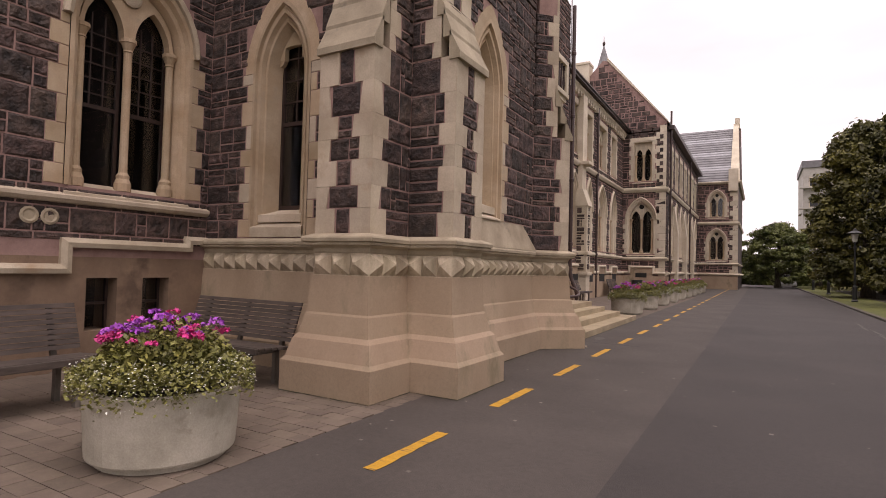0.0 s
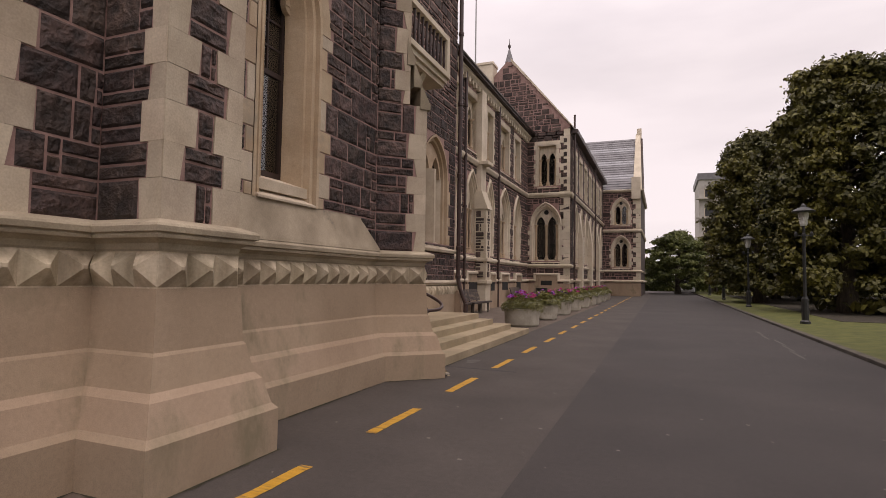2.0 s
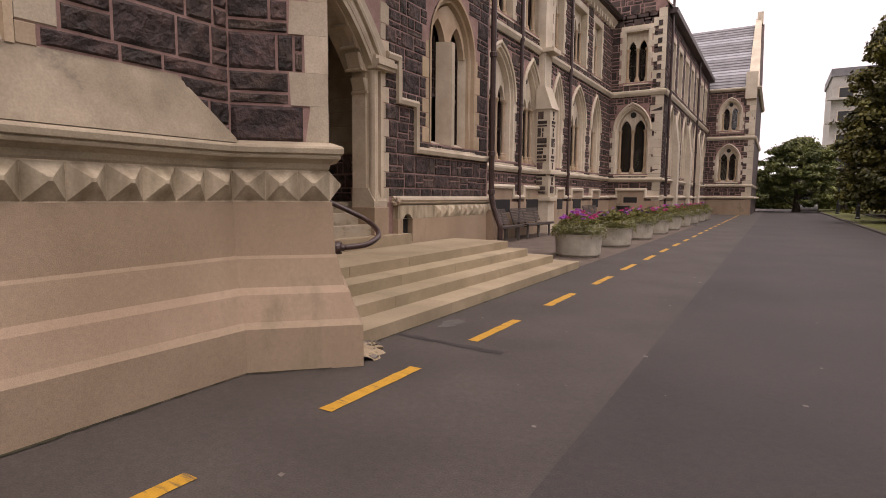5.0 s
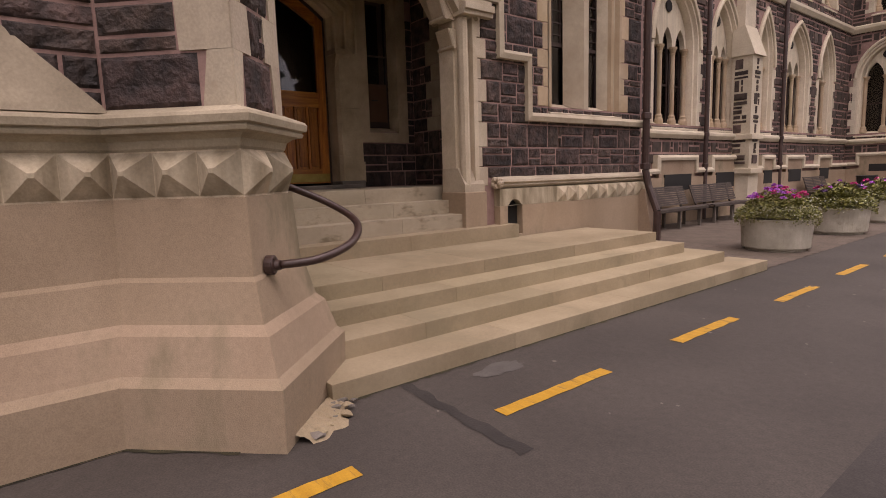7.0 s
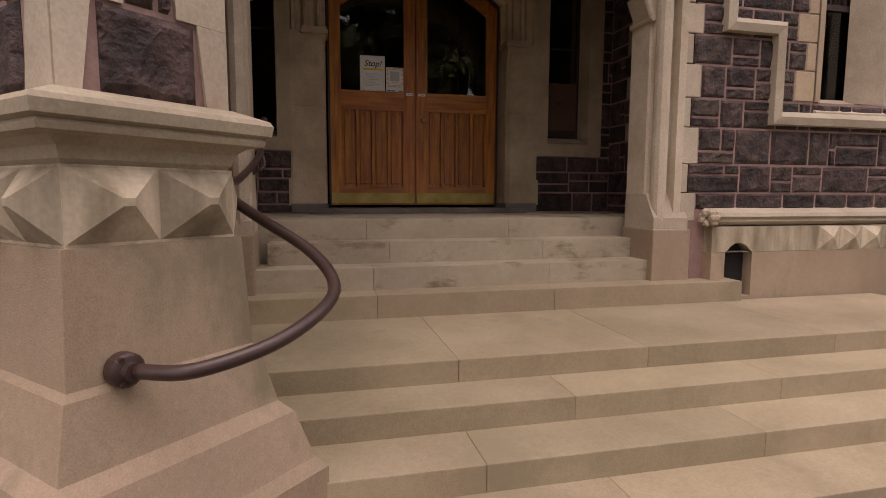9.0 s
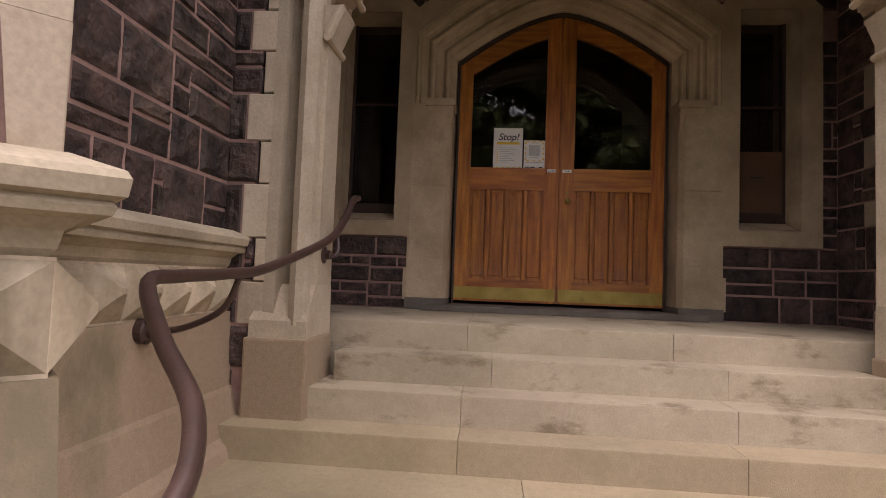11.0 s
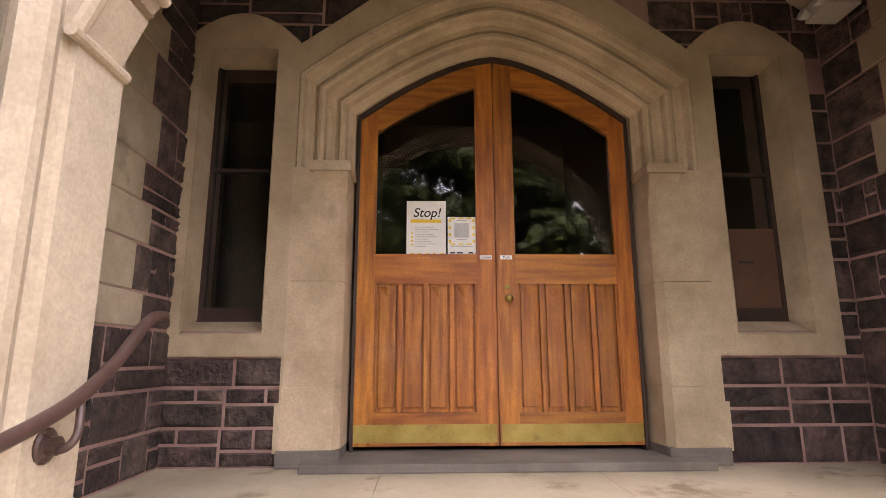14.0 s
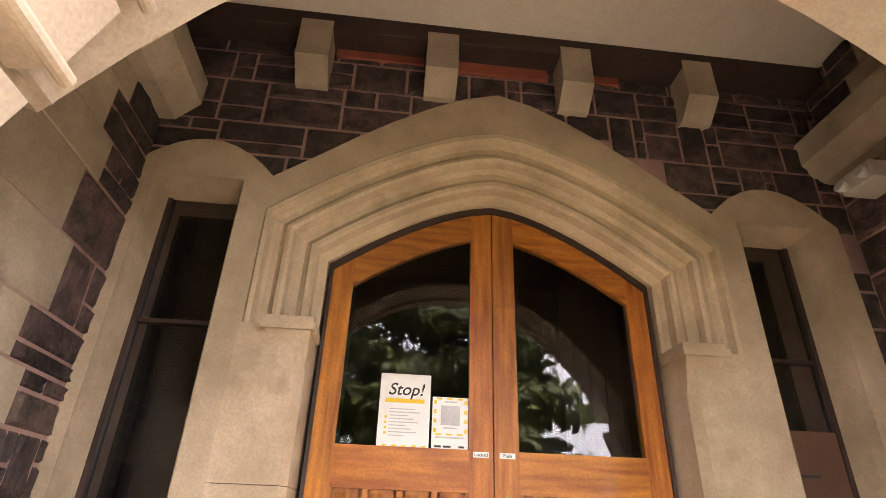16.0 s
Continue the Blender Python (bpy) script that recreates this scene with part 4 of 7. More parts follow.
# jambs: quoined outer edge, hollow, shaft, inner face, brown base
for s in (-1, 1):

    def jx(a):
        return PC + s * (1.56 + a)
    levels = [0.96] + [c for c in COURSE if 1.02 < c < 3.9] + [4.0]
    for a, b in zip(levels, levels[1:]):
        k = row((a + b) / 2)
        w = 0.34 if k % 2 else 0.26
        u0, u1 = sorted((jx(0.135), jx(w)))
        if b > 1.0:
            block(wall_porch, "quoin", FP, u0, u1, max(a, 1.05) + 0.003, b - 0.003, 0.25, material=LIME)
    prof = [(0.20, -0.010), (0.135, -0.012), (0.132, 0.06), (0.105, 0.115), (0.080, 0.10), (0.072, 0.03), (0.055, -0.02), (0.018, -0.036), (-0.018, -0.02), (-0.034, 0.015), (-0.036, 0.05), (-0.015, 0.095), (-0.022, 0.125), (-0.045, 0.13), (-0.045, 0.38), (0.20, 0.38)]
    bm = B()
    loft(bm, [[(jx(a), y, z) for a, y in prof] for z in (1.12, 3.0)], closed=True, cap=True)
    bm.transform(FP)
    part("moulded_jamb", bm, LIME, wall_porch, "pale limestone jamb with a round shaft")
    # square stop block, its top cut to a slope towards the hollow
    bm = B()
    u0, u1 = sorted((jx(-0.05), jx(0.26)))
    box(bm, u0, u1, -0.03, 0.385, 1.05, 1.14)
    hexa(bm, [(jx(a), y, z) for z, ps in ((1.14, ((-0.05, -0.03), (0.26, -0.03), (0.26, 0.385), (-0.05, 0.385))), (1.33, ((-0.046, 0.10), (0.20, 0.06), (0.20, 0.383), (-0.046, 0.383)))) for a, y in ps])
    bm.transform(FP)
    part("jamb_base", bm, LIME, wall_porch)
    bm = B()
    u0, u1 = sorted((jx(-0.06), jx(0.28)))
    box(bm, u0, u1, -0.045, 0.40, 0.0, 1.05, 0.012)
    bm.transform(FP)
    part("jamb_plinth", bm, SAND, wall_porch, "brown sandstone jamb plinth")
    # capital
    bm = B()
    u0, u1 = sorted((jx(-0.06), jx(0.38)))
    box(bm, u0, u1, -0.10, 0.5, 3.02, 3.07), box(bm, u0, u1, -0.13, 0.5, 3.07, 3.14), box(bm, u0, u1, -0.08, 0.5, 3.14, 3.20)
    bm.transform(FP)
    part("capital", bm, LIME, wall_porch, "moulded limestone capital")
    # cusps along the soffit, each a stone with a rolled lip
    for k, (du, z, r) in enumerate(((0.03, 2.70, 0.08), (-0.08, 3.0, 0.09), (-0.20, 3.28, 0.09), (-0.38, 3.52, 0.09))):
        bm = B()
        c0 = jx(du - 0.02)
        hexa(bm, [(c0 + s * 0.10, 0.10, z - r * 0.2), (c0 - s * 0.06, 0.10, z), (c0 - s * 0.06, 0.34, z), (c0 + s * 0.10, 0.34, z - r * 0.2), (c0 + s * 0.12, 0.10, z + r * 2.2), (c0 - s * 0.14, 0.10, z + r * 2.4), (c0 - s * 0.14, 0.34, z + r * 2.4), (c0 + s * 0.12, 0.34, z + r * 2.2)])
        bar(bm, (c0 - s * 0.06, 0.08, z), (c0 - s * 0.06, 0.38, z), 0.022, 10)
        bar(bm, (c0 - s * 0.05, 0.11, z), (c0 - s * 0.12, 0.11, z + r * 2.2), 0.03, 10)
        bm.transform(FP)
        part("cusp", bm, LIME, wall_porch, "carved limestone cusp of the arch")
# moulded arch
for off, y0, rr in ((0.0, 0.14, 0.05), (-0.10, 0.04, 0.06), (-0.24, -0.01, 0.05)):
    a = tudor(1.56 - off * 0.9, 3.2 - 0.2, 4.10 - off, PC, None, 9, 2.2)
    bm = face_sweep(B(), a, [(-rr, y0 + 0.05), (-rr * 0.7, y0 - rr), (0, y0 - rr * 1.2), (rr * 0.7, y0 - rr), (rr, y0 + 0.05)])
    bm.transform(FP)
    part("arch_roll", bm, LIME, wall_porch)
ai, ao = tudor(1.54, 3.0, 4.08, PC, None, 9, 2.2), tudor(1.92, 3.15, 4.50, PC, None, 9, 2.2)
bm = B()
for k in range(len(ai) - 1):
    q = [ai[k], ai[k + 1], ao[k + 1], ao[k]]
    hexa(bm, [(u, 0.515, w) for u, w in q] + [(u, -0.012, w) for u, w in q])
bm.transform(FP)
part("arch_stones", bm, LIME, wall_porch)
# stepped string and ledge of the window bay
bm = face_sweep(B(), [(3.78, 3.27), (4.08, 3.27), (4.08, 2.66), (4.56, 2.66), (4.56, 1.95), (7.12, 1.95)], [(-0.055, 0.0), (-0.055, -0.045), (-0.01, -0.085), (0.05, -0.07), (0.055, 0.0)])
bm.transform(FP)
part("stepped_string", bm, LIME, wall_porch, "pale stepped string course round the window")
bm = B()
sweep(bm, [(-5.0, 12.78), (-5.0, 16.0), (-6.0, 16.0)], [(0.0, 1.07), (0.06, 1.08), (0.10, 1.11), (0.09, 1.13), (0.12, 1.15), (0.11, 1.18), (0.0, 1.22), (-0.1, 1.22), (-0.1, 1.07)])
part("ledge", bm, LIME, wall_porch, "pale moulded ledge")
bm = B()
for k in range(14):
    a = k * 0.9
    bmesh.ops.create_icosphere(bm, subdivisions=1, radius=0.034, matrix=Matrix.Translation((-4.92 + 0.035 * math.cos(a), 12.78 + 0.04 * math.sin(a * 1.3), 1.14 + 0.045 * math.sin(a))))
part("carved_stop", bm, LIME, wall_porch, "carved foliage stop at the ledge's end")
FBS = face((-4.90, 12.80, 0), (0, 1))
bm = B()
wall_plate(bm, 0, 3.2, -0.1, 0.86, 0.1, [[(0.13, 0.5), (0.13, 0.86), (0.39, 0.86), (0.39, 0.5)]])
bm.transform(FBS)
part("sandstone_base", bm, SAND, wall_porch)
bm = B()
wall_plate(bm, 0, 3.2, 0.862, 1.07, 0.12, [[(0.13, 0.862)] + [(u, max(w, 0.864)) for u, w in arch(0.13, 0.80, 0.94, 5, uc=0.26)] + [(0.39, 0.862)]])
bm.transform(FBS)
part("base_band", bm, LIME_STREAK, wall_porch, "worn limestone band below the ledge")
# shallow recess: its depth of shade is painted by a near-black back plate
bm = box(B(), 0.05, 0.5, 0.095, 0.1, 0.45, 1.0)
bm.transform(FBS)
part("vent_back", bm, PAINTED_DARK, wall_porch, "near-black plate behind the arched vent")
for k in range(9):
    ob = new("diamond_stone", NAIL)
    ob.parent = wall_porch
    ob.matrix_basis = face((-4.90, 13.85, 0), (0, 1)) @ Matrix.Translation((0.23 * k, 0, 0.865)) @ Matrix.Diagonal((0.22, 0.5, 0.2, 1))
# balcony over the porch
balcony = thing("balcony", pose(-4.45, 11.6, 5.55), "limestone balcony with iron balusters on carved brackets", "balcony", kind="structure")
bm = B()
box(bm, -0.55, 0.18, -2.4, 2.05, 0.12, 0.24, 0.01), box(bm, -0.55, 0.12, -2.35, 2.0, 0.02, 0.12), box(bm, -0.55, 0.06, -2.3, 1.95, -0.08, 0.02)
part("slab", bm, LIME_FAR, balcony)
for y in (-1.9, 1.0):
    bm = B()
    hexa(bm, [(-0.55, y - 0.1, -0.9), (-0.48, y - 0.1, -0.9), (-0.48, y + 0.1, -0.9), (-0.55, y + 0.1, -0.9), (-0.55, y - 0.1, -0.08), (0.02, y - 0.1, -0.08), (0.02, y + 0.1, -0.08), (-0.55, y + 0.1, -0.08)])
    part("bracket", bm, LIME_FAR, balcony)
for k in range(22):
    part("baluster", lathe(B(), [(0.035, 0), (0.02, 0.05), (0.035, 0.25), (0.02, 0.5), (0.035, 0.72)], (0.08, -2.2 + k * 0.195, 0.24), 8), SASH, balcony)
part("balcony_rail", box(B(), 0.0, 0.16, -2.4, 2.05, 0.96, 1.08, 0.01), LIME_FAR, balcony)
for y in (-2.3, 1.97):
    part("balcony_post", box(B(), 0.0, 0.16, y - 0.08, y + 0.08, 0.24, 0.96), LIME_FAR, balcony)

# door wall
FW = face((-6.95, 8.80, 0), (0, 1))
DC, DH = 2.01, 0.94
o_door = tudor(DH, 3.38, 3.84, DC, 1.0)
LIGHT_L = [(0.07, 1.96), (0.07, 3.76), (0.56, 3.76), (0.56, 1.96)]
LIGHT_R = [(2 * DC - 0.56, 1.96), (2 * DC - 0.56, 3.76), (2 * DC - 0.07, 3.76), (2 * DC - 0.07, 1.96)]
bm = B()
wall_plate(bm, -0.4, 4.5, -0.1, 6.0, 0.5, [[(0.04, 1.9), (0.04, 3.79), (0.59, 3.79), (0.59, 1.9)], tudor(DH + 0.34, 3.56, 4.22, DC, -0.1), [(2 * DC - 0.59, 1.9), (2 * DC - 0.59, 3.79), (2 * DC - 0.04, 3.79), (2 * DC - 0.04, 1.9)]])
bm.transform(FW)
wall_door = structure("wall_door", bm, MORTAR, "dark basalt wall round the limestone doorway")


def top_of(u):
    v = min(u, 2 * DC - u)
    if v < 0.73:
        s = abs(v - 0.32) / 0.41
        return 3.78 + 0.24 * max(0.0, 1 - s ** 2)
    s = 1 - (DC - v) / 1.28
    return 3.80 + 0.78 * (1 - (1 - max(0, s)) ** 1.4)


OUT = -0.03
bm = B()


def slab(u0, u1, w0, n=6, inner=0.2):
    strips(bm, top_of, [(u0 + (u1 - u0) * k / n, w0) for k in range(n + 1)], OUT, inner)


slab(-0.03, 0.07, 1.75, 3)
slab(0.56, DC - DH - 0.36, 1.75, 4)
slab(DC + DH + 0.36, 2 * DC - 0.56, 1.75, 4)
slab(2 * DC - 0.07, 2 * DC + 0.10, 1.75, 3)
for a in (0.07, 2 * DC - 0.56):
    slab(a, a + 0.49, 3.76, 6)
    hexa(bm, [(a, OUT, 1.75), (a + 0.49, OUT, 1.75), (a + 0.49, 0.2, 1.75), (a, 0.2, 1.75), (a, OUT, 1.88), (a + 0.49, OUT, 1.88), (a + 0.49, 0.2, 1.97), (a, 0.2, 1.97)])
ar = tudor(DH + 0.36, 3.58, 4.26, DC)
strips(bm, top_of, ar, OUT, 0.2)
# lower jambs
for s in (-1, 1):
    for w0, w1, e in ((1.20, 1.48, 0.41), (1.48, 1.75, 0.385)):
        u0, u1 = sorted((DC + s * (DH + 0.36), DC + s * (DH + e)))
        box(bm, u0, u1, OUT, 0.2, w0, w1)
bm.transform(FW)
part("door_surround", bm, SURROUND, wall_door, "olive-buff limestone doorcase with two side lights")
# moulded reveal: lip, hollow, roll, hollow, roll, dying on the label stops
STEPS_IN = ((0.362, OUT), (0.35, OUT - 0.014), (0.325, OUT - 0.012), (0.315, 0.012), (0.295, 0.03), (0.265, 0.034), (0.245, 0.02), (0.235, 0.0), (0.215, -0.006), (0.195, 0.006), (0.188, 0.06), (0.165, 0.085), (0.135, 0.09), (0.115, 0.078), (0.10, 0.06), (0.08, 0.062), (0.066, 0.08), (0.06, 0.14), (0.035, 0.165), (0.015, 0.175), (0.012, 0.36))
bm = B()
loft(bm, [ring3(tudor(DH + q, 3.38 + q * 0.56, 3.845 + q * 1.15, DC, 2.93, 9), y) for q, y in STEPS_IN])
bm.transform(FW)
part("door_reveal", bm, SURROUND, wall_door, "limestone arch of rolls and hollows round the doors")
for s in (-1, 1):
    u = DC + s * (DH + 0.13)
    bm = B()
    box(bm, u - 0.13, u + 0.13, OUT - 0.05, 0.18, 2.90, 2.94), box(bm, u - 0.12, u + 0.12, OUT - 0.035, 0.18, 2.94, 2.97)
    hexa(bm, [(u - 0.03 - s * 0.06, 0.06, 2.60), (u + 0.03 - s * 0.06, 0.06, 2.60), (u + 0.03 - s * 0.06, 0.16, 2.60), (u - 0.03 - s * 0.06, 0.16, 2.60), (u - 0.11, OUT - 0.03, 2.90), (u + 0.11, OUT - 0.03, 2.90), (u + 0.11, 0.17, 2.90), (u - 0.11, 0.17, 2.90)])
    for k in range(5):
        bmesh.ops.create_icosphere(bm, subdivisions=1, radius=0.04 - 0.004 * k, matrix=Matrix.Translation((u - s * (0.03 + 0.012 * k), 0.0 + 0.02 * k, 2.82 - 0.055 * k)))
    bm.transform(FW)
    part("label_stop", bm, SURROUND, wall_door, "carved limestone label stop")
    # plain chamfered jamb below the stop
    bm = B()
    q = lambda k, y, w: (DC + s * (DH + k), y, w)
    for w0, w1, e, o in ((1.22, 1.568, 0.372, -0.008), (1.57, 2.20, 0.368, -0.005), (2.203, 2.93, 0.371, -0.009)):
        loft(bm, [[q(e, OUT + o, w), q(0.065, OUT + o, w), q(0.03, OUT + 0.05, w), q(0.014, 0.36, w), q(e, 0.36, w)] for w in (w0, w1)], closed=True, cap=True)
    bm.transform(FW)
    part("plain_jamb", bm, SURROUND, wall_door, "plain chamfered limestone jamb")
    # chamfer stop and grey base of the jamb
    bm = B()
    u = DC + s * (DH + 0.205)
    box(bm, u - 0.185, u + 0.185, OUT - 0.02, 0.36, 1.12, 1.22, 0.01)
    bm.transform(FW)
    part("jamb_base", bm, KERB, wall_door, "grey stone jamb base")
for k, (o, lab) in enumerate(((LIGHT_L, "narrow dark side light beside the door"), (LIGHT_R, "narrow side light with a brown letter panel"))):
    a, b = o[0][0], o[2][0]
    c = (a + b) / 2
    win = window_thing(FW @ Matrix.Translation((c, 0, 0)), lab)
    h = (b - a) / 2
    bm = B()
    loft(bm, [[(x * q, y, z) for x, z in ((-1, 1.96), (-1, 3.755), (1, 3.755), (1, 1.96))] for q, y in ((h - 0.004, OUT - 0.001), (h - 0.004, 0.02))] + [[(x * (h - 0.01), 0.22, z) for x, z in ((-1, 1.98), (-1, 3.74), (1, 3.74), (1, 1.98))]])
    part("reveal", bm, SURROUND, win)
    bm = B()
    g = h - 0.005
    box(bm, -g, -g + 0.03, 0.2, 0.26, 1.96, 3.76), box(bm, g - 0.03, g, 0.2, 0.26, 1.96, 3.76), box(bm, -g + 0.03, g - 0.03, 0.202, 0.258, 1.96, 2.06), box(bm, -g + 0.03, g - 0.03, 0.202, 0.258, 2.98, 3.0)
    part("sash_frame", bm, SASH, win)
    part("pane", box(B(), -g, g, 0.225, 0.231, 1.96, 3.76), GLASS, win, "dark glass pane")
    if k:
        part("letter_panel", box(B(), -g + 0.03, g - 0.03, 0.212, 0.222, 2.06, 2.60), mat("brown_panel", (0.09, 0.045, 0.025), (0.12, 0.06, 0.035), 4, 0.6, 0.1), win, "brown painted letter panel")
        part("letter_slot", box(B(), -0.05, 0.05, 0.206, 0.213, 2.36, 2.375), INK, win)
    niche_box(win, h, 1.96, 3.76, 0.3, 1.5)
jb = ([(DC - DH - 0.36, 1.0), (DC - DH - 0.36, 1.76), (DC + DH + 0.36, 1.76), (DC + DH + 0.36, 1.0)], lambda k: 0.0 if k % 2 else -0.06)
door_top = []
for a, b, c0, d0 in cells(-0.02, 4.25, 3.5, 4.92):
    ts = [top_of(a + (b - a) * q) for q in (0, 0.25, 0.5, 0.75, 1)] if b > 0.0 and a < 2 * DC + 0.1 else [0]
    lo = max(c0, min(ts) - 0.02)
    if d0 > max(ts) - 0.12 and d0 - lo > 0.05:
        door_top.append((a, b, lo if lo > c0 else c0, d0))
rubble(wall_door, FW, cells(-0.02, 4.25, 1.12, 1.745, blocked=[jb]) + cells(2 * DC + 0.10, 4.25, 1.745, 3.5) + door_top)
# side walls of the porch
FL = face((-5.5, 8.80, 0), (-1, 0))
FR = face((-6.95, 13.05, 0), (1, 0))
for nm, m, flip in (("wall_porch_south", face((-6.95, 8.80, 0), (1, 0)), True), ("wall_porch_north", FR, False)):
    bm = box(B(), -0.3, 1.42, -0.45 if flip else 0.0, 0.0 if flip else 0.45, -0.1, 6.0)
    bm.transform(m)
    w = structure(nm, bm, MORTAR, "dark basalt side wall of the porch with limestone quoins")
    fm = FL if flip else FR
    if flip:
        rubble(w, fm, cells(0.0, 1.45, 1.12, 1.9) + cells(0.98, 1.45, 1.9, 5.0, left=lambda k: 0.0 if k % 2 else 0.12))
        lv = [1.9] + [c for c in COURSE if 1.97 < c < 4.93] + [5.0]
        for a, b in zip(lv, lv[1:]):
            k = row((a + b) / 2)
            block(w, "quoin", fm, 0.0, 0.98 if k % 2 else 1.10, a + 0.003, b - 0.003, 0.2, material=LIME_GREY)
    else:
        rubble(w, fm, cells(0.0, 1.40, 1.12, 1.9) + cells(0.0, 0.45, 1.9, 5.0, right=lambda k: 0.0 if k % 2 else 0.12))
        lv = [1.9] + [c for c in COURSE if 1.97 < c < 4.93] + [5.0]
        for a, b in zip(lv, lv[1:]):
            k = row((a + b) / 2)
            block(w, "quoin", fm, 0.45 if k % 2 else 0.33, 1.40, a + 0.003, b - 0.003, 0.2, material=LIME_GREY)
    bm = box(B(), 0, 1.4, -0.22, 0.0, 4.25, 4.42)
    hexa(bm, [(0, -0.10, 4.12), (1.4, -0.10, 4.12), (1.4, 0, 4.12), (0, 0, 4.12), (0, -0.22, 4.25), (1.4, -0.22, 4.25), (1.4, 0, 4.25), (0, 0, 4.25)])
    bm.transform(fm)
    part("impost_moulding", bm, LIME_GREY, w)
# ceiling, wall plate beam, corbels
ceil = tagged(part("ceiling", box(B(), -7.0, -5.45, 8.6, 13.3, 4.98, 5.15), PLASTER), "cream plaster porch ceiling", "ceiling", kind="structure")
beam = tagged(part("timber_beam", box(B(), -6.95, -6.76, 8.80, 13.05, 4.84, 4.98, 0.01), TIMBER), "dark timber wall plate under the porch ceiling", "beam", kind="structure")
bm = B()
for a, b, z in ((0.95, 1.52, 4.78), (1.75, 2.35, 4.76), (2.55, 2.85, 4.78)):
    box(bm, a, b, -0.034, 0.02, z, 4.85)
bm.transform(FW)
part("red_render_patch", bm, REDBRICK, wall_door, "exposed red render below the beam")
for y in (9.63, 10.43, 11.30, 12.13):
    bm = B()
    u = y - 8.80
    hexa(bm, [(u - 0.10, -0.06, 4.48), (u + 0.10, -0.06, 4.48), (u + 0.10, 0.05, 4.48), (u - 0.10, 0.05, 4.48), (u - 0.10, -0.20, 4.60), (u + 0.10, -0.20, 4.60), (u + 0.10, 0.05, 4.60), (u - 0.10, 0.05, 4.60)])
    box(bm, u - 0.10, u + 0.10, -0.20, 0.05, 4.60, 4.90)
    bm.transform(FW)
    part("corbel", bm, LIME_GREY, wall_door, "plain limestone corbel")

# ---- doors ----
door = thing("door_1", FW @ Matrix.Translation((DC, 0.22, 0)), "pair of closed varnished pine doors with glazed upper panels", "door", kind="structure")
Z_D, ST = 1.20, 0.105
dtop = lambda u: 3.36 + (3.83 - 3.36) * (1 - (abs(u) / DH) ** 1.55) - 0.01
for s in (-1, 1):
    leaf = part("leaf", box(B(), *sorted((s * 0.004, s * 0.13)), 0, 0.05, Z_D, 3.2), DOORWOOD, door, "varnished pine door leaf")
    o, i = s * (DH - 0.01), s * 0.012

    def U(a):
        return s * a
    # meeting stile above and outer stile follow the arch
    def stile(u0, u1, w0):
        bm = B()
        a, b = sorted((u0, u1))
        strips(bm, dtop, [(a, w0), ((a + b) / 2, w0), (b, w0)], 0.0, 0.05)
        return bm
    part("stile", stile(U(0.004), U(0.13), 3.2), DOORWOOD, leaf)
    part("stile", stile(U(DH - 0.02), U(DH - 0.135), Z_D), DOORWOOD, leaf)
    a, b = sorted((U(0.13), U(DH - 0.135)))
    bm = B()
    n = 8
    strips(bm, dtop, [(a + (b - a) * k / n, dtop(a + (b - a) * k / n) - 0.17) for k in range(n + 1)], 0.0, 0.05)
    part("top_rail", bm, DOORWOOD_H, leaf)
    part("lock_rail", box(B(), a, b, 0, 0.05, 2.22, 2.42), DOORWOOD_H, leaf)
    part("bottom_rail", box(B(), a, b, 0, 0.05, Z_D + 0.0, Z_D + 0.20), DOORWOOD_H, leaf)
    for k in range(4):
        u0, u1 = a + (b - a) * k / 4, a + (b - a) * (k + 1) / 4
        bm = box(B(), u0, u1, 0.036, 0.046, 1.40, 2.22)
        box(bm, u0 + 0.03, u1 - 0.03, 0.021, 0.04, 1.43, 2.2, 0.006)
        hexa(bm, [(u0 + 0.03, 0.012, 2.2), (u1 - 0.03, 0.012, 2.2), (u1 - 0.03, 0.022, 2.2), (u0 + 0.03, 0.022, 2.2), (u0 + 0.03, 0.012, 2.22), (u1 - 0.03, 0.012, 2.22), (u1 - 0.03, 0.022, 2.22), (u0 + 0.03, 0.022, 2.22)])
        v = [bm.verts.new(p) for p in ((u0 + 0.03, 0.021, 2.2), (u1 - 0.03, 0.021, 2.2), ((u0 + u1) / 2, 0.021, 2.13), ((u0 + u1) / 2, 0.010, 2.2))]
        bm.faces.new((v[0], v[2], v[3])), bm.faces.new((v[2], v[1], v[3])), bm.faces.new((v[0], v[3], v[1]))
        part("panel", bm, DOORWOOD, leaf)
        if k:
            part("muntin", box(B(), u0 - 0.016, u0 + 0.016, 0.003, 0.05, 1.40, 2.22, 0.005), DOORWOOD, leaf)
    for u in (a, b):
        part("panel_edge", box(B(), min(u, u + (0.014 if u == a else -0.014)), max(u, u + (0.014 if u == a else -0.014)), 0.008, 0.05, 1.40, 2.22), DOORWOOD, leaf)
    bm = B()
    strips(bm, lambda u: dtop(u) - 0.15, [(a + (b - a) * k / n, 2.40) for k in range(n + 1)], 0.022, 0.028)
    part("pane", bm, GLASS, leaf, "dark glass reflecting trees")
    part("kick_plate", box(B(), *sorted((U(0.016), U(DH - 0.022))), -0.004, 0.0, Z_D + 0.02, Z_D + 0.13), BRASS, leaf, "worn brass kick plate")
    part("door_label", box(B(), *sorted((U(0.028), U(0.108))), -0.003, 0.0, 2.385, 2.412), PAPER, leaf, "small white door label")
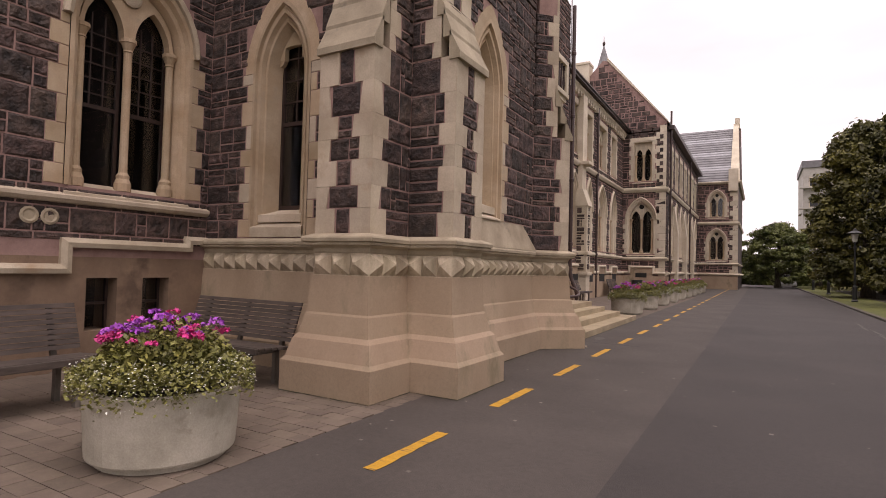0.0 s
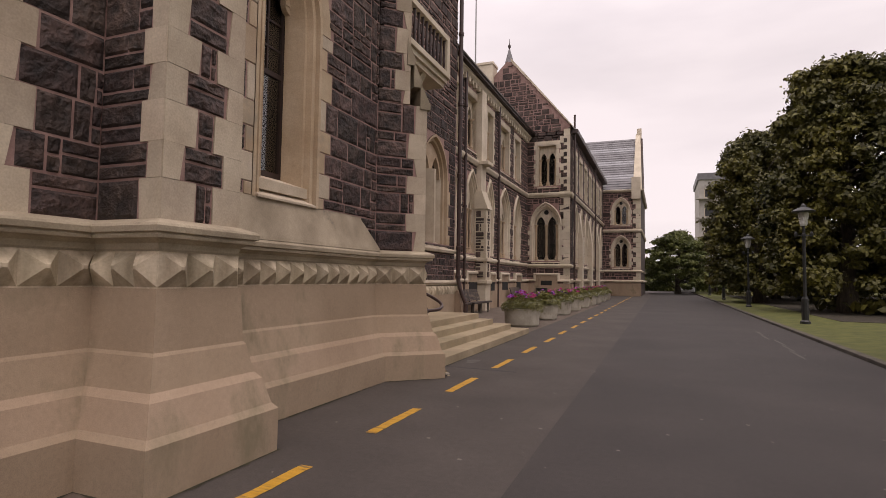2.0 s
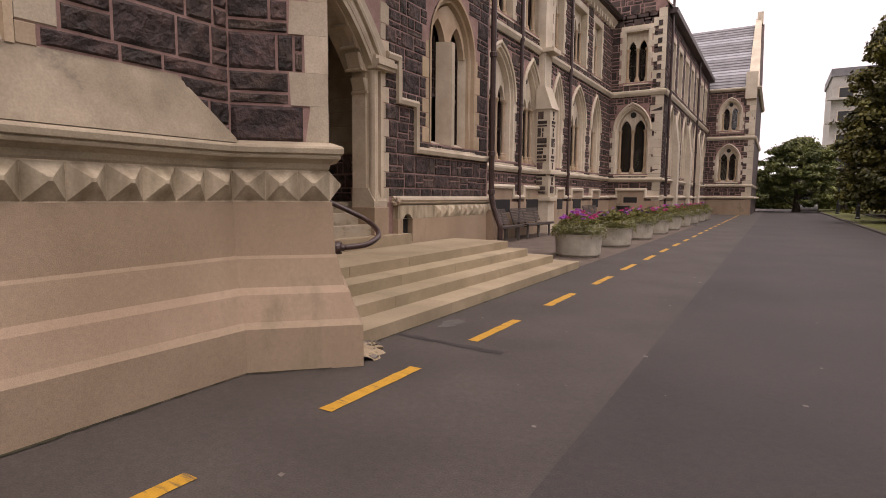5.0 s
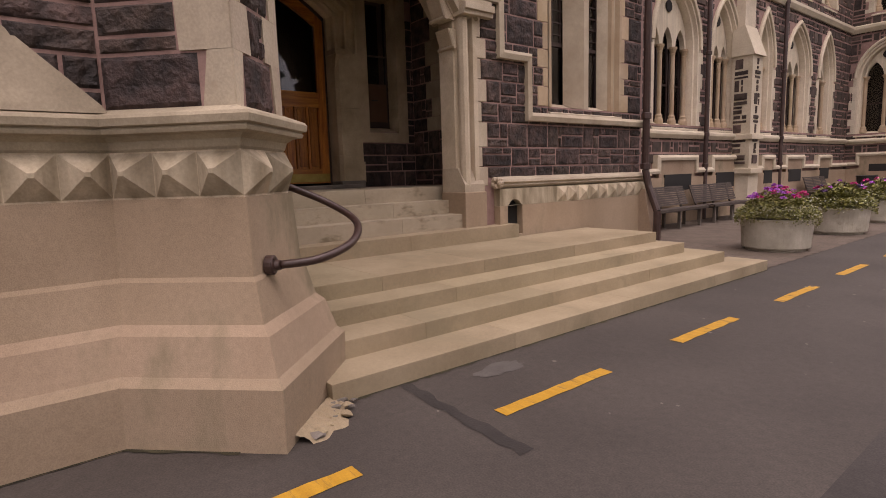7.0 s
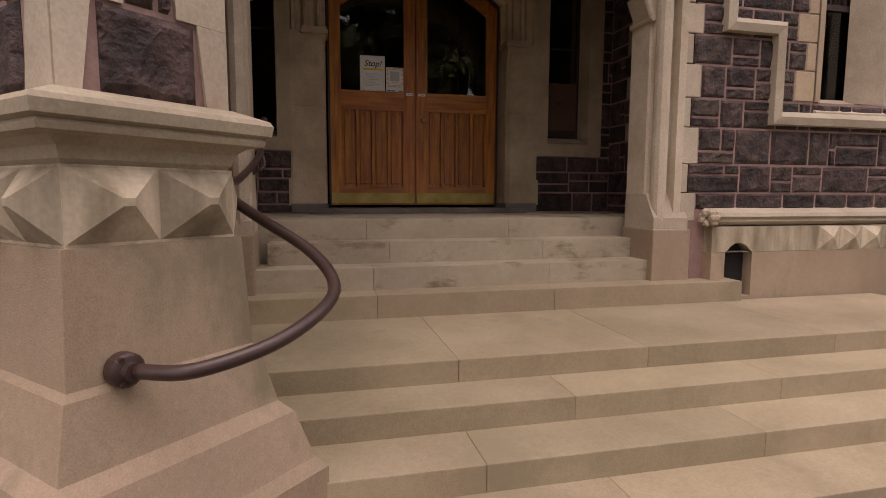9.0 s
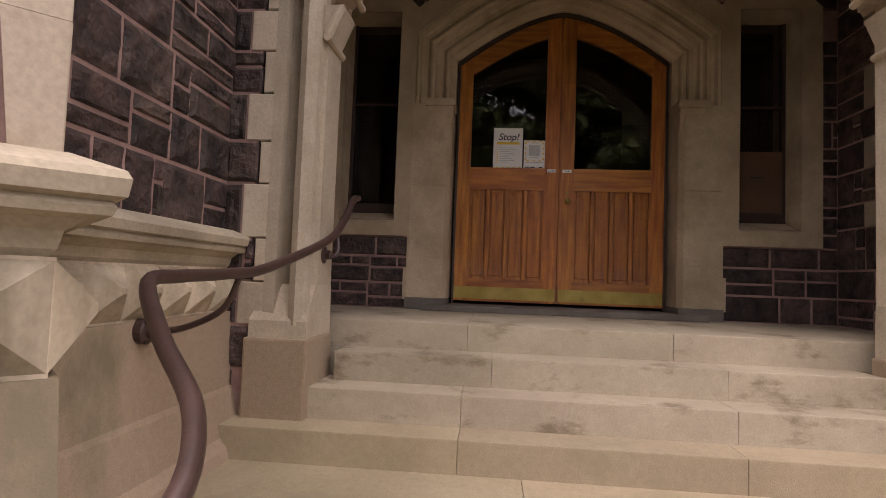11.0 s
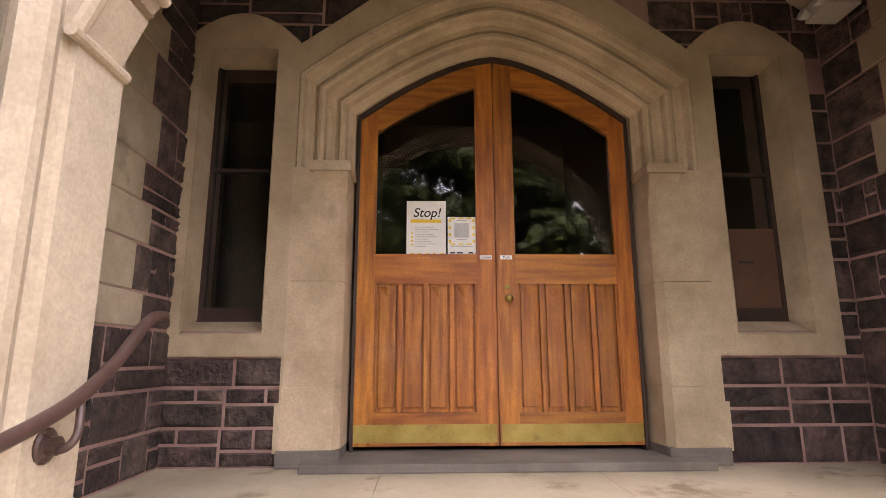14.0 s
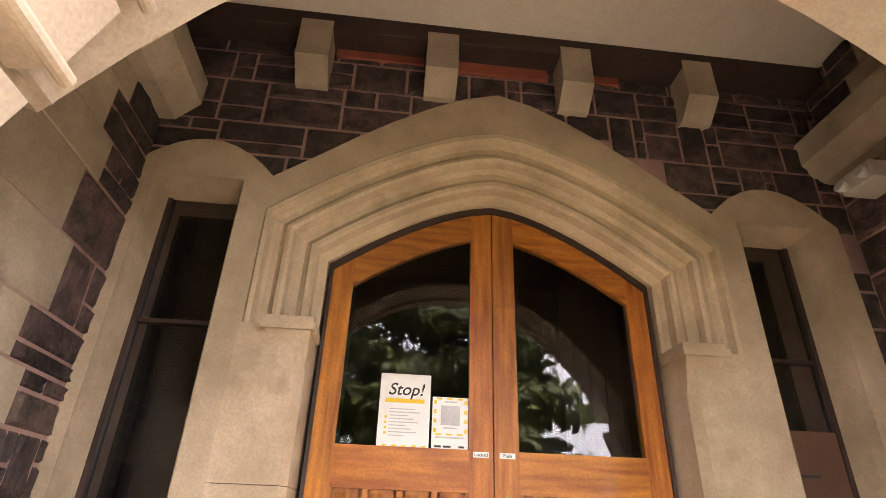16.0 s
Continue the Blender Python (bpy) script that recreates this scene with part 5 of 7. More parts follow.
part("meeting_bead", box(B(), -0.002, 0.020, -0.012, -0.0005, 1.36, 3.76, 0.004), DOORWOOD, door)
part("knob", lathe(B(), [(0.012, 0), (0.01, 0.02), (0.022, 0.03), (0.027, 0.042), (0.022, 0.055), (0.008, 0.06)], (0, 0, 0), 14), BRASS, door, "round brass knob", smooth=True).matrix_basis = Matrix.Translation((0.075, 0, 2.12)) @ Matrix.Rotation(radians(90), 4, "X")
part("keyhole_plate", lathe(B(), [(0.016, 0), (0.016, 0.004), (0.01, 0.006)], (0, 0, 0), 12), BRASS, door).matrix_basis = Matrix.Translation((0.07, 0, 2.20)) @ Matrix.Rotation(radians(90), 4, "X")
bm = B()
for s in (-1, 1):
    strips(bm, lambda u: 3.36 + 0.46 * (1 - (abs(u) / DH) ** 1.55) + 0.0, [(s * DH - 0.02 * (s > 0) - 0.0, 1.16), (s * DH + 0.02 * (s < 0), 1.16)], -0.015, 0.05)
lowf = [(DH * (k / 6 - 1), dtop(DH * (k / 6 - 1)) + 0.002) for k in range(13)]
strips(bm, lambda u: dtop(u) + 0.05, lowf, -0.015, 0.05)
part("door_frame", bm, SASH, door, "dark door frame")
part("threshold", box(B(), -DH - 0.22, DH + 0.22, -0.42, 0.1, 1.12, 1.17, 0.008), KERB, door, "grey stone threshold")
# hall surfaces coloured near black for the indoor darkness
part("room_behind", box(B(), -2.2, 2.2, 2.6, 2.7, 1.0, 4.6), PAINTED_DARK, door, "hall wall coloured near black behind the glass")
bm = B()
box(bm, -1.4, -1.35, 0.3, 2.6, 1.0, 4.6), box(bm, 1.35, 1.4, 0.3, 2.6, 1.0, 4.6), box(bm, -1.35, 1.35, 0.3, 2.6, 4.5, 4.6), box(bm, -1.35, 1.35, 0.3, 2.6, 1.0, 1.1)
part("hall_walls", bm, PAINTED_DARK, door)

# ---- steps ----


def flight(name, x0, x1, y0, y1, z0, z1, label, joints=(), material=None):
    """One step: stones side by side with fine joints."""
    st = thing(name, pose(0, 0, 0), label, "step", "porch steps", "structure")
    ys = [y0, *joints, y1]
    for k, (a, b) in enumerate(zip(ys, ys[1:])):
        bm = box(B(), x0, x1, a + 0.0006, b - 0.0006, z0, z1, 0.005)
        part("step_stone", bm, material or STEP, st)
    return st


LOW = "worn buff stone step up from the asphalt"
flight("step", -3.3, -2.83, 9.45, 15.25, -0.1, 0.12, LOW, (10.9, 12.4, 13.9))
flight("step", -3.75, -3.16, 9.35, 14.85, -0.1, 0.24, LOW, (10.35, 11.7, 13.2))
flight("step", -4.1, -3.48, 9.2, 14.50, -0.1, 0.36, LOW, (10.9, 12.1, 13.4))
flight("step", -4.85, -3.79, 8.9, 14.40, -0.1, 0.48, "broad buff stone landing of the porch steps", (10.4, 11.5, 12.8))
UPL = "buff stone step up to the porch with damp stains"
flight("step", -5.2, -4.80, 8.9, 13.02, 0.0, 0.64, UPL, (10.1, 11.4))
flight("step", -5.4, -5.02, 9.25, 12.36, 0.0, 0.80, UPL, (10.1, 11.45), STEP_DAMP)
flight("step", -5.7, -5.26, 9.36, 12.30, 0.0, 0.96, UPL, (10.25, 11.5), STEP_DAMP)
flight("step", -7.0, -5.52, 8.80, 13.05, 0.0, 1.12, "buff stone porch floor", (10.1, 11.3), STEP_DAMP)

# ---- the north front, the gabled wing and the far wing ----


def quoin_run(parent, m, u, sign, z0, z1, long=0.5, short=0.28, step=0.42):
    bm = B()
    k, z = 0, z0
    while z < z1 - 0.1:
        w = long if k % 2 else short
        box(bm, min(u, u + sign * w), max(u, u + sign * w), -0.03, 0.2, z + 0.004, min(z + step, z1) - 0.004)
        z += step
        k += 1
    bm.transform(m)
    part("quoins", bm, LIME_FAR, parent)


def string_on(parent, path, z, out=0.12, h=0.16):
    part("string_course", sweep(B(), path, [(0, z - h), (out * 0.5, z - h), (out, z - h * 0.4), (out, z), (0, z + 0.06), (-0.1, z + 0.06), (-0.1, z - h)]), LIME_FAR, parent)


def facade(name, m, length, tops, ground, upper, label, base=True, z1f=5.95, big=1.2, base_up=0.0):
    """A two-storey front. ground, upper: lists of (centre, half width, sill, cap, apex, lights, level head)."""
    og, ou = [], []
    for lst, res in ((ground, og), (upper, ou)):
        for c, hw, sill, cap, apex, n, flat in lst:
            res.append(shifted(gothic(m @ Matrix.Translation((c, 0, 0)), hw, sill, cap, apex, n, "pointed limestone window of %s lights with columns" % ("two" if n == 2 else "three") if not flat else "square-headed limestone window with columns", flat=flat, recess=0.34), c))
    bm = B()
    wall_plate(bm, 0, length, -0.1, z1f, 0.5, og)
    wall_plate(bm, 0, length, z1f, tops, 0.5, ou)
    bm.transform(m)
    w = structure(name, bm, MORTAR, label)
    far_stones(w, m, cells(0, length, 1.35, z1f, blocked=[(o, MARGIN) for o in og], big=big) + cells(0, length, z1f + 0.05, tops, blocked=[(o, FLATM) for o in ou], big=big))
    if base:
        bm = box(B(), 0, length, -0.12, 0.0, -0.1, 1.05)
        bm.transform(m)
        part("sandstone_base", bm, SAND, w)
    return w


FNF = face((-6.85, 16.05, 0), (0, 1))
GF = lambda c, hw, n: (c, hw, 2.25, 4.02, 5.45, n, False)
UF = lambda c, hw, n: (c, hw, 6.35, 7.7, 8.5, n, True)
wall_nf = facade("wall_front_north", FNF, 16.25, 9.2, [GF(4.3, 1.0, 3), GF(6.65, 0.75, 3), GF(9.05, 0.55, 2), GF(11.45, 0.95, 3), GF(13.9, 0.68, 2)],
                 [UF(4.3, 0.85, 3), UF(6.65, 0.68, 2), UF(9.05, 0.5, 2), UF(11.45, 0.85, 3), UF(13.9, 0.62, 2)], "two-storey basalt front with rows of pale gothic windows")
p_nf = [(-6.85, 16.05), (-6.85, 32.3)]
for z, o, h in ((2.08, 0.12, 0.14), (5.98, 0.14, 0.2), (9.2, 0.22, 0.22)):
    string_on(wall_nf, p_nf, z, o, h)
bm = B()
for k in range(40):
    box(bm, 0.2 + k * 0.4, 0.36 + k * 0.4, -0.16, 0, 8.8, 9.0)
bm.transform(FNF)
part("eaves_corbels", bm, LIME_FAR, wall_nf)
part("gutter", sweep(B(), p_nf, [(0.2, 9.22), (0.38, 9.22), (0.40, 9.42), (0.0, 9.45), (0.0, 9.22)]), SASH, wall_nf, "dark eaves gutter")
# stepped basement string; vents are near-black plates, their inner shade painted as colour
PATHB = [(0.2, 1.2)]
for c, hw in ((4.3, 0.85), (6.65, 0.7), (9.3, 0.4), (11.3, 0.7), (13.9, 0.6)):
    PATHB += [(c - hw, 1.2), (c - hw, 1.5), (c + hw, 1.5), (c + hw, 1.2)]
    bm = box(B(), c - hw * 0.7, c + hw * 0.7, -0.13, -0.10, 0.75, 1.12)
    bm.transform(FNF)
    part("basement_vent", bm, PAINTED_DARK, wall_nf, "near-black plate drawn as a basement opening")
    bm = box(B(), c - hw + 0.05, c + hw - 0.05, -0.10, 0.0, 1.0, 1.45)
    bm.transform(FNF)
    part("vent_surround", bm, SAND, wall_nf)
PATHB.append((16.2, 1.2))
bm = face_sweep(B(), PATHB, [(-0.06, 0.0), (-0.06, -0.13), (0.0, -0.17), (0.06, -0.15), (0.06, 0.0)])
bm.transform(FNF)
part("stepped_string", bm, LIME_FAR, wall_nf)
# buttress of the north front
bm = box(B(), -6.9, -6.40, 23.25, 23.85, 0, 4.1)
hexa(bm, [(-6.9, 23.25, 4.1), (-6.40, 23.25, 4.1), (-6.40, 23.85, 4.1), (-6.9, 23.85, 4.1), (-6.9, 23.25, 4.75), (-6.62, 23.25, 4.75), (-6.62, 23.85, 4.75), (-6.9, 23.85, 4.75)])
box(bm, -6.9, -6.62, 23.25, 23.85, 4.75, 8.9)
but_n = structure("wall_buttress_north", bm, LIME_FAR, "limestone-quoined buttress on the north front")
far_stones(but_n, face((-6.85, 23.25, 0), (1, 0)), cells(0.0, 0.45, 1.3, 4.0, right=lambda k: 0.20 if k % 2 else 0.08))
far_stones(but_n, face((-6.40, 23.25, 0), (0, 1)), cells(0.12, 0.48, 1.3, 4.0, left=lambda k: 0.12 if k % 2 else 0.02, right=lambda k: 0.12 if k % 2 else 0.02))
bm = B()
hexa(bm, [(-6.9, 23.20, 4.05), (-6.33, 23.20, 4.05), (-6.33, 23.90, 4.05), (-6.9, 23.90, 4.05), (-6.9, 23.20, 4.7), (-6.60, 23.20, 4.8), (-6.60, 23.90, 4.8), (-6.9, 23.90, 4.7)])
part("weathering_cap", bm, LIME_FAR, but_n)
for z in (5.98, 2.08, 1.2):
    part("string_course", box(B(), -6.9, -6.32, 23.20, 23.90, z - 0.14, z, 0.02), LIME_FAR, but_n)

# drainpipes
def drainpipe(x, y, z0, z1, jog=0.0, label="dark brown cast iron drainpipe"):
    t = thing("drainpipe", pose(x, y, 0), label, "drainpipe", "drainpipes")
    bm = B()
    pts = [(0, 0, z1), (0, 0, 1.25)] + ([(jog * 0.25, 0, 1.0), (jog, -0.02, 0.62), (jog, -0.02, z0)] if jog else [(0, 0, z0)])
    for a, b in zip(pts, pts[1:]):
        bar(bm, a, b, 0.055, 10)
    part("pipe", bm, IRON, t)
    for z in (1.25, 2.0, 3.9, 5.8, 7.7):
        if z < z1:
            part("collar", lathe(B(), [(0.06, 0), (0.075, 0.01), (0.075, 0.09), (0.06, 0.1)], (0, 0, z), 10), IRON, t)
    return t


drainpipe(-4.84, 15.86, 0.0, 9.2, 0.22)
drainpipe(-6.72, 21.6, 0.0, 9.2, 0)
drainpipe(-6.72, 26.15, 0.0, 9.2, 0)
bm = B()
hexa(bm, [(-4.9, 15.78, 0.0), (-4.62, 15.78, 0.0), (-4.62, 16.0, 0.0), (-4.9, 16.0, 0.0), (-4.9, 15.78, 0.95), (-4.8, 15.78, 0.95), (-4.8, 16.0, 0.95), (-4.9, 16.0, 0.95)])
part("flared_foot", bm, SAND, wall_porch)

# gabled wing
FG = face((-6.85, 32.3, 0), (1, 0))
wall_g = facade("wall_gable", FG, 2.35, 9.4, [(1.03, 0.78, 2.28, 4.25, 5.4, 2, False)], [(1.1, 0.55, 6.4, 7.9, 8.7, 2, True)], "basalt gable wall with two pale two-light windows")
bm = B()
pr = [(-12.5, 9.0), (-4.5, 9.0), (-4.5, 9.7), (-7.75, 13.6), (-8.1, 13.7), (-12.5, 9.0)]
v0, v1 = [bm.verts.new((x, 32.3, z)) for x, z in pr[:-1]], [bm.verts.new((x, 32.8, z)) for x, z in pr[:-1]]
bm.faces.new(v0), bm.faces.new(v1[::-1])
for k in range(5):
    bm.faces.new((v0[k], v0[(k + 1) % 5], v1[(k + 1) % 5], v1[k]))
part("gable_core", bm, MORTAR, wall_g)
gc = [c for c in cells(-3.2, 2.35, 9.4, 13.6, big=1.2) if (c[1] - 2.35) <= -(c[3] - 9.6) * 3.25 / 3.9 and c[0] > -1.3 - (13.6 - c[3]) * 0.9]
far_stones(wall_g, FG, gc)
bm = B()
hexa(bm, [(-4.35, 32.2, 9.55), (-4.45, 32.2, 9.75), (-4.45, 32.9, 9.75), (-4.35, 32.9, 9.55), (-7.85, 32.2, 13.65), (-7.85, 32.2, 13.85), (-7.85, 32.9, 13.85), (-7.85, 32.9, 13.65)])
part("coping", bm, LIME_FAR, wall_g, "pale gable coping")
quoin_run(wall_g, FG, 2.35, -1, 0, 9.6, 0.55, 0.35, 0.38)
bm = B()
for k in range(8):
    box(bm, 2.0, 2.18, -0.05, 0.0, 6.10 + k * 0.38, 6.32 + k * 0.38)
bm.transform(FG)
part("dark_insets", bm, BASALT_FAR, wall_g)
p_g = [(-6.85, 32.3), (-4.5, 32.3), (-4.5, 50.0)]
for z, o, h in ((2.05, 0.12, 0.14), (5.98, 0.14, 0.22)):
    string_on(wall_g, p_g, z, o, h)
bm = face_sweep(B(), [(0.0, 1.22), (0.45, 1.22), (0.45, 1.55), (1.75, 1.55), (1.75, 1.22), (2.35, 1.22)], [(-0.06, 0.0), (-0.06, -0.13), (0.0, -0.17), (0.06, -0.15), (0.06, 0.0)])
bm.transform(FG)
part("stepped_string", bm, LIME_FAR, wall_g)
# flat near-black plate paints the shade of a vent opening
bm = box(B(), 0.8, 1.4, -0.13, -0.1, 0.95, 1.2)
bm.transform(FG)
part("basement_vent", bm, PAINTED_DARK, wall_g)
bm = box(B(), 0.5, 1.7, -0.11, 0.0, 1.0, 1.5)
bm.transform(FG)
part("vent_surround", bm, SAND, wall_g)
FGF = face((-4.5, 32.3, 0), (0, 1))
gs = [GF(1.9 + 2.3 * k, 0.72, 2) for k in range(7)]
us = [UF(1.9 + 2.3 * k, 0.62, 2) for k in range(7)]
wall_gf = facade("wall_wing_front", FGF, 17.7, 9.3, gs, us, "long basalt wing front with pale gothic windows")
part("gutter", sweep(B(), [(-4.5, 32.6), (-4.5, 50)], [(0.0, 9.3), (0.34, 9.32), (0.36, 9.52), (0.0, 9.55)]), SASH, wall_gf, "dark eaves gutter")
string_on(wall_gf, [(-4.5, 32.3), (-4.5, 50)], 1.25, 0.2, 0.16)
for k in range(3):
    bm = box(B(), 3.05 + k * 4.6 - 0.3, 3.05 + k * 4.6 + 0.3, -0.3, 0, 0, 3.6)
    hexa(bm, [(2.75 + k * 4.6, -0.3, 3.6), (3.35 + k * 4.6, -0.3, 3.6), (3.35 + k * 4.6, 0, 3.6), (2.75 + k * 4.6, 0, 3.6), (2.75 + k * 4.6, -0.1, 5.2), (3.35 + k * 4.6, -0.1, 5.2), (3.35 + k * 4.6, 0, 5.2), (2.75 + k * 4.6, 0, 5.2)])
    bm.transform(FGF)
    part("wing_buttress", bm, LIME_FAR, wall_gf)
drainpipe(-4.35, 32.9, 0.0, 10.4, 0)
drainpipe(-4.35, 43.0, 0.0, 9.4, 0)

# far wing
FFW = face((-6.5, 50.0, 0), (1, 0))
wall_f = facade("wall_far_wing", FFW, 5.0, 8.8, [(3.45, 0.72, 2.35, 3.9, 4.9, 2, False)], [(3.45, 0.68, 5.9, 7.1, 8.1, 2, False)], "basalt end wing with pale windows and slate roof", z1f=5.5)
p_f = [(-6.5, 50), (-1.5, 50), (-1.5, 62)]
for z, o, h in ((1.25, 0.2, 0.16), (2.1, 0.12, 0.14), (5.45, 0.14, 0.2), (8.8, 0.25, 0.2)):
    string_on(wall_f, p_f, z, o, h)
quoin_run(wall_f, FFW, 5.0, -1, 0, 8.8, 0.6, 0.38, 0.4)
bm = box(B(), -6.5, -1.5, 50.5, 62, 0, 8.8)
v = [bm.verts.new(p) for p in ((-1.5, 50, 8.8), (-1.5, 62, 8.8), (-1.5, 56, 14.5), (-2.0, 50, 8.8), (-2.0, 62, 8.8), (-2.0, 56, 14.5))]
for f in ((0, 1, 2), (5, 4, 3), (0, 2, 5, 3), (2, 1, 4, 5), (1, 0, 3, 4)):
    bm.faces.new([v[i] for i in f])
part("wing_body", bm, BASALT_FAR, wall_f)
bm = B()
hexa(bm, [(-2.1, 49.8, 8.7), (-1.4, 49.8, 8.7), (-1.4, 50.3, 8.7), (-2.1, 50.3, 8.7), (-2.1, 55.8, 14.9), (-1.7, 55.8, 14.9), (-1.7, 56.2, 14.5), (-2.1, 56.2, 14.5)])
box(bm, -2.2, -1.5, 49.7, 50.3, 8.0, 9.8), box(bm, -2.0, -1.6, 55.7, 56.3, 14.5, 15.4)
part("coping", bm, LIME_FAR, wall_f, "pale gable coping")


def roof(name, x0, x1, y0, z0, y1, z1, label, bands=()):
    r = tagged(part(name, B(), SLATE), label, "roof", kind="structure")
    n = 22
    for k in range(n):
        a, b = k / n, (k + 1) / n
        bm = B()
        ya, yb, za, zb = y0 + (y1 - y0) * a, y0 + (y1 - y0) * b, z0 + (z1 - z0) * a, z0 + (z1 - z0) * b
        hexa(bm, [(x0, ya - 0.03, za), (x1, ya - 0.03, za), (x1, yb, zb), (x0, yb, zb), (x0, ya - 0.03, za + 0.06), (x1, ya - 0.03, za + 0.06), (x1, yb, zb + 0.02), (x0, yb, zb + 0.02)])
        part("slate_course", bm, SLATE_PALE if k in bands else SLATE, r)
    return r


roof("roof_far", -12.0, -2.0, 49.9, 8.85, 56.0, 14.5, "grey slate roof with paler bands", (4, 5, 10, 11, 16, 17))
bm = B()
hexa(bm, [(-6.9, 9.0, 9.3), (-6.4, 9.0, 9.3), (-6.4, 32.3, 9.3), (-6.9, 32.3, 9.3), (-12.0, 9.0, 9.35), (-11.9, 9.0, 9.4), (-11.9, 32.3, 9.4), (-12, 32.3, 9.35)])
tagged(part("roof_front", bm, SLATE), "grey slate roof behind the parapet", "roof", kind="structure")
bm = B()
hexa(bm, [(-12.0, 32.8, 9.2), (-4.2, 32.8, 9.5), (-4.2, 50, 9.5), (-12.0, 50, 9.2), (-8.1, 32.8, 13.5), (-7.8, 32.8, 13.6), (-7.8, 50, 13.6), (-8.1, 50, 13.5)])
tagged(part("roof_wing", bm, SLATE), "grey slate roof of the gabled wing", "roof", kind="structure")
chim = thing("chimney", pose(-9.6, 32.4, 9.3), "pale rendered chimney stack beside the gable", "chimney", kind="structure")
part("stack", box(B(), -0.95, 0.75, -0.4, 0.5, 0.0, 4.25, 0.02), LIME_FAR, chim)
part("stack_cap", box(B(), -1.0, 0.8, -0.45, 0.55, 4.25, 4.40, 0.02), LIME_FAR, chim)
spire = thing("spire", pose(-9.3, 37.3, 13.0), "small slate-covered turret spire with finial", "spire", kind="structure")
part("spire_roof", lathe(B(), [(0.75, 0.0), (0.6, 1.6), (0.02, 3.7)], (0, 0, 0), 8), SLATE, spire)
part("finial", lathe(B(), [(0.03, 3.6), (0.1, 3.75), (0.1, 3.85), (0.03, 3.95), (0.01, 4.3)], (0, 0, 0), 8), SASH, spire)
pole = thing("flagpole", pose(-10.4, 33.5, 13.0), "thin white flagpole with a furled flag", "flagpole")
part("pole_shaft", bar(B(), (0, 0, 0), (0, 0, 9.0), 0.05, 8, 0.03), STEEL, pole)
bm = B()
loft(bm, [[(0.02 + 0.16 * math.sin(k * 1.3), 0.05 * math.cos(k), 8.6 - 0.26 * k), (0.22 + 0.1 * math.sin(k * 2.1), 0.1 * math.sin(k), 8.5 - 0.27 * k)] for k in range(9)])
part("flag", bm, mat("flag_cloth", (0.05, 0.05, 0.12), (0.14, 0.07, 0.08), 5, 0.9, 0.1), pole, "dark furled flag")
# closing masses behind the fronts
core = structure("wall_core", B(), PAINTED_DARK, "plain inner wall closing the building")
part("inner_wall", box(B(), -10.6, -10.3, -8, 50, -0.1, 9.0), PAINTED_DARK, core)
part("upper_floor", box(B(), -10.3, -7.36, -8, 50, 6.2, 6.4), PAINTED_DARK, core)

# ---- ground ----
g = tagged(part("ground", box(B(), -300, 300, -300, 300, -0.5, -0.12), GRAVEL), "dull green and earth ground to the horizon", "ground", kind="structure")
road = tagged(part("road", box(B(), -0.8, 3.2, -30, 120, -0.12, 0.0), ASPHALT), "dark grey asphalt drive with pale specks", "road", kind="structure")
part("patched_strip", box(B(), -2.87, -0.8, -30, 120, -0.12, -0.001), ASPHALT_OLD, road, "older brownish grey asphalt strip")
part("patched_edge", box(B(), -3.4, -2.87, 4.0, 15.3, -0.12, -0.003), ASPHALT_OLD, road)
part("side_asphalt", box(B(), -7, -2.87, 32.3, 120, -0.12, -0.002), ASPHALT_OLD, road)
rd = random.Random(3)
y = -2.89
while y < 58:
    x = -2.13 + rd.uniform(-0.012, 0.012)
    bm = B()
    n = 9
    L = 0.93
    rows_d = []
    for k in range(n + 1):
        rows_d.append([(x - 0.047 + rd.uniform(-0.006, 0.006), y + L * k / n, 0.003), (x + 0.047 + rd.uniform(-0.006, 0.006), y + L * k / n, 0.003)])
    loft(bm, rows_d)
    ob = tagged(part("line_dash", bm, PAINT), "worn yellow painted dash on the asphalt", "road marking", "painted dashes", "")
    y += 1.785 if y > 4.6 else 1.9
rd = random.Random(4)
vs, fs = [], []
for k in range(220):
    x, y, r = rd.uniform(-2.8, 3.1), rd.uniform(-1, 24), rd.uniform(0.006, 0.018)
    n = len(vs)
    vs += [(x - r, y - r * 0.7, 0.004), (x + r, y - r, 0.004), (x + r * 0.8, y + r, 0.004), (x - r * 0.9, y + r * 0.8, 0.006)]
    fs.append((n, n + 1, n + 2, n + 3))
tagged(part("road_specks", (vs, fs), KERB), "pale grit and crumbs on the asphalt", "grit", kind="stuff")
kerb = tagged(part("kerb", box(B(), 3.2, 3.36, -30, 120, -0.12, 0.065, 0.015), KERB_EDGE), "worn concrete kerb along the lawn", "kerb", kind="structure")
lawn = tagged(part("lawn", box(B(), 3.36, 80, -60, 120, -0.12, 0.06), GRASS), "short green lawn under trees", "lawn", kind="structure")
# darker ground sheet over the lawn beneath the crowns
bed = tagged(part("dark_bed", box(B(), 5.4, 30, 23.5, 75, -0.1, 0.075, 0.01), BED_BROWN), "dark brown ground under the trees", "planting bed", kind="structure")
pv = tagged(part("pavement", box(B(), -6.85, -2.87, -12, 32.3, -0.14, -0.012), JOINT), "small brown pavers before the building", "pavement", kind="structure")


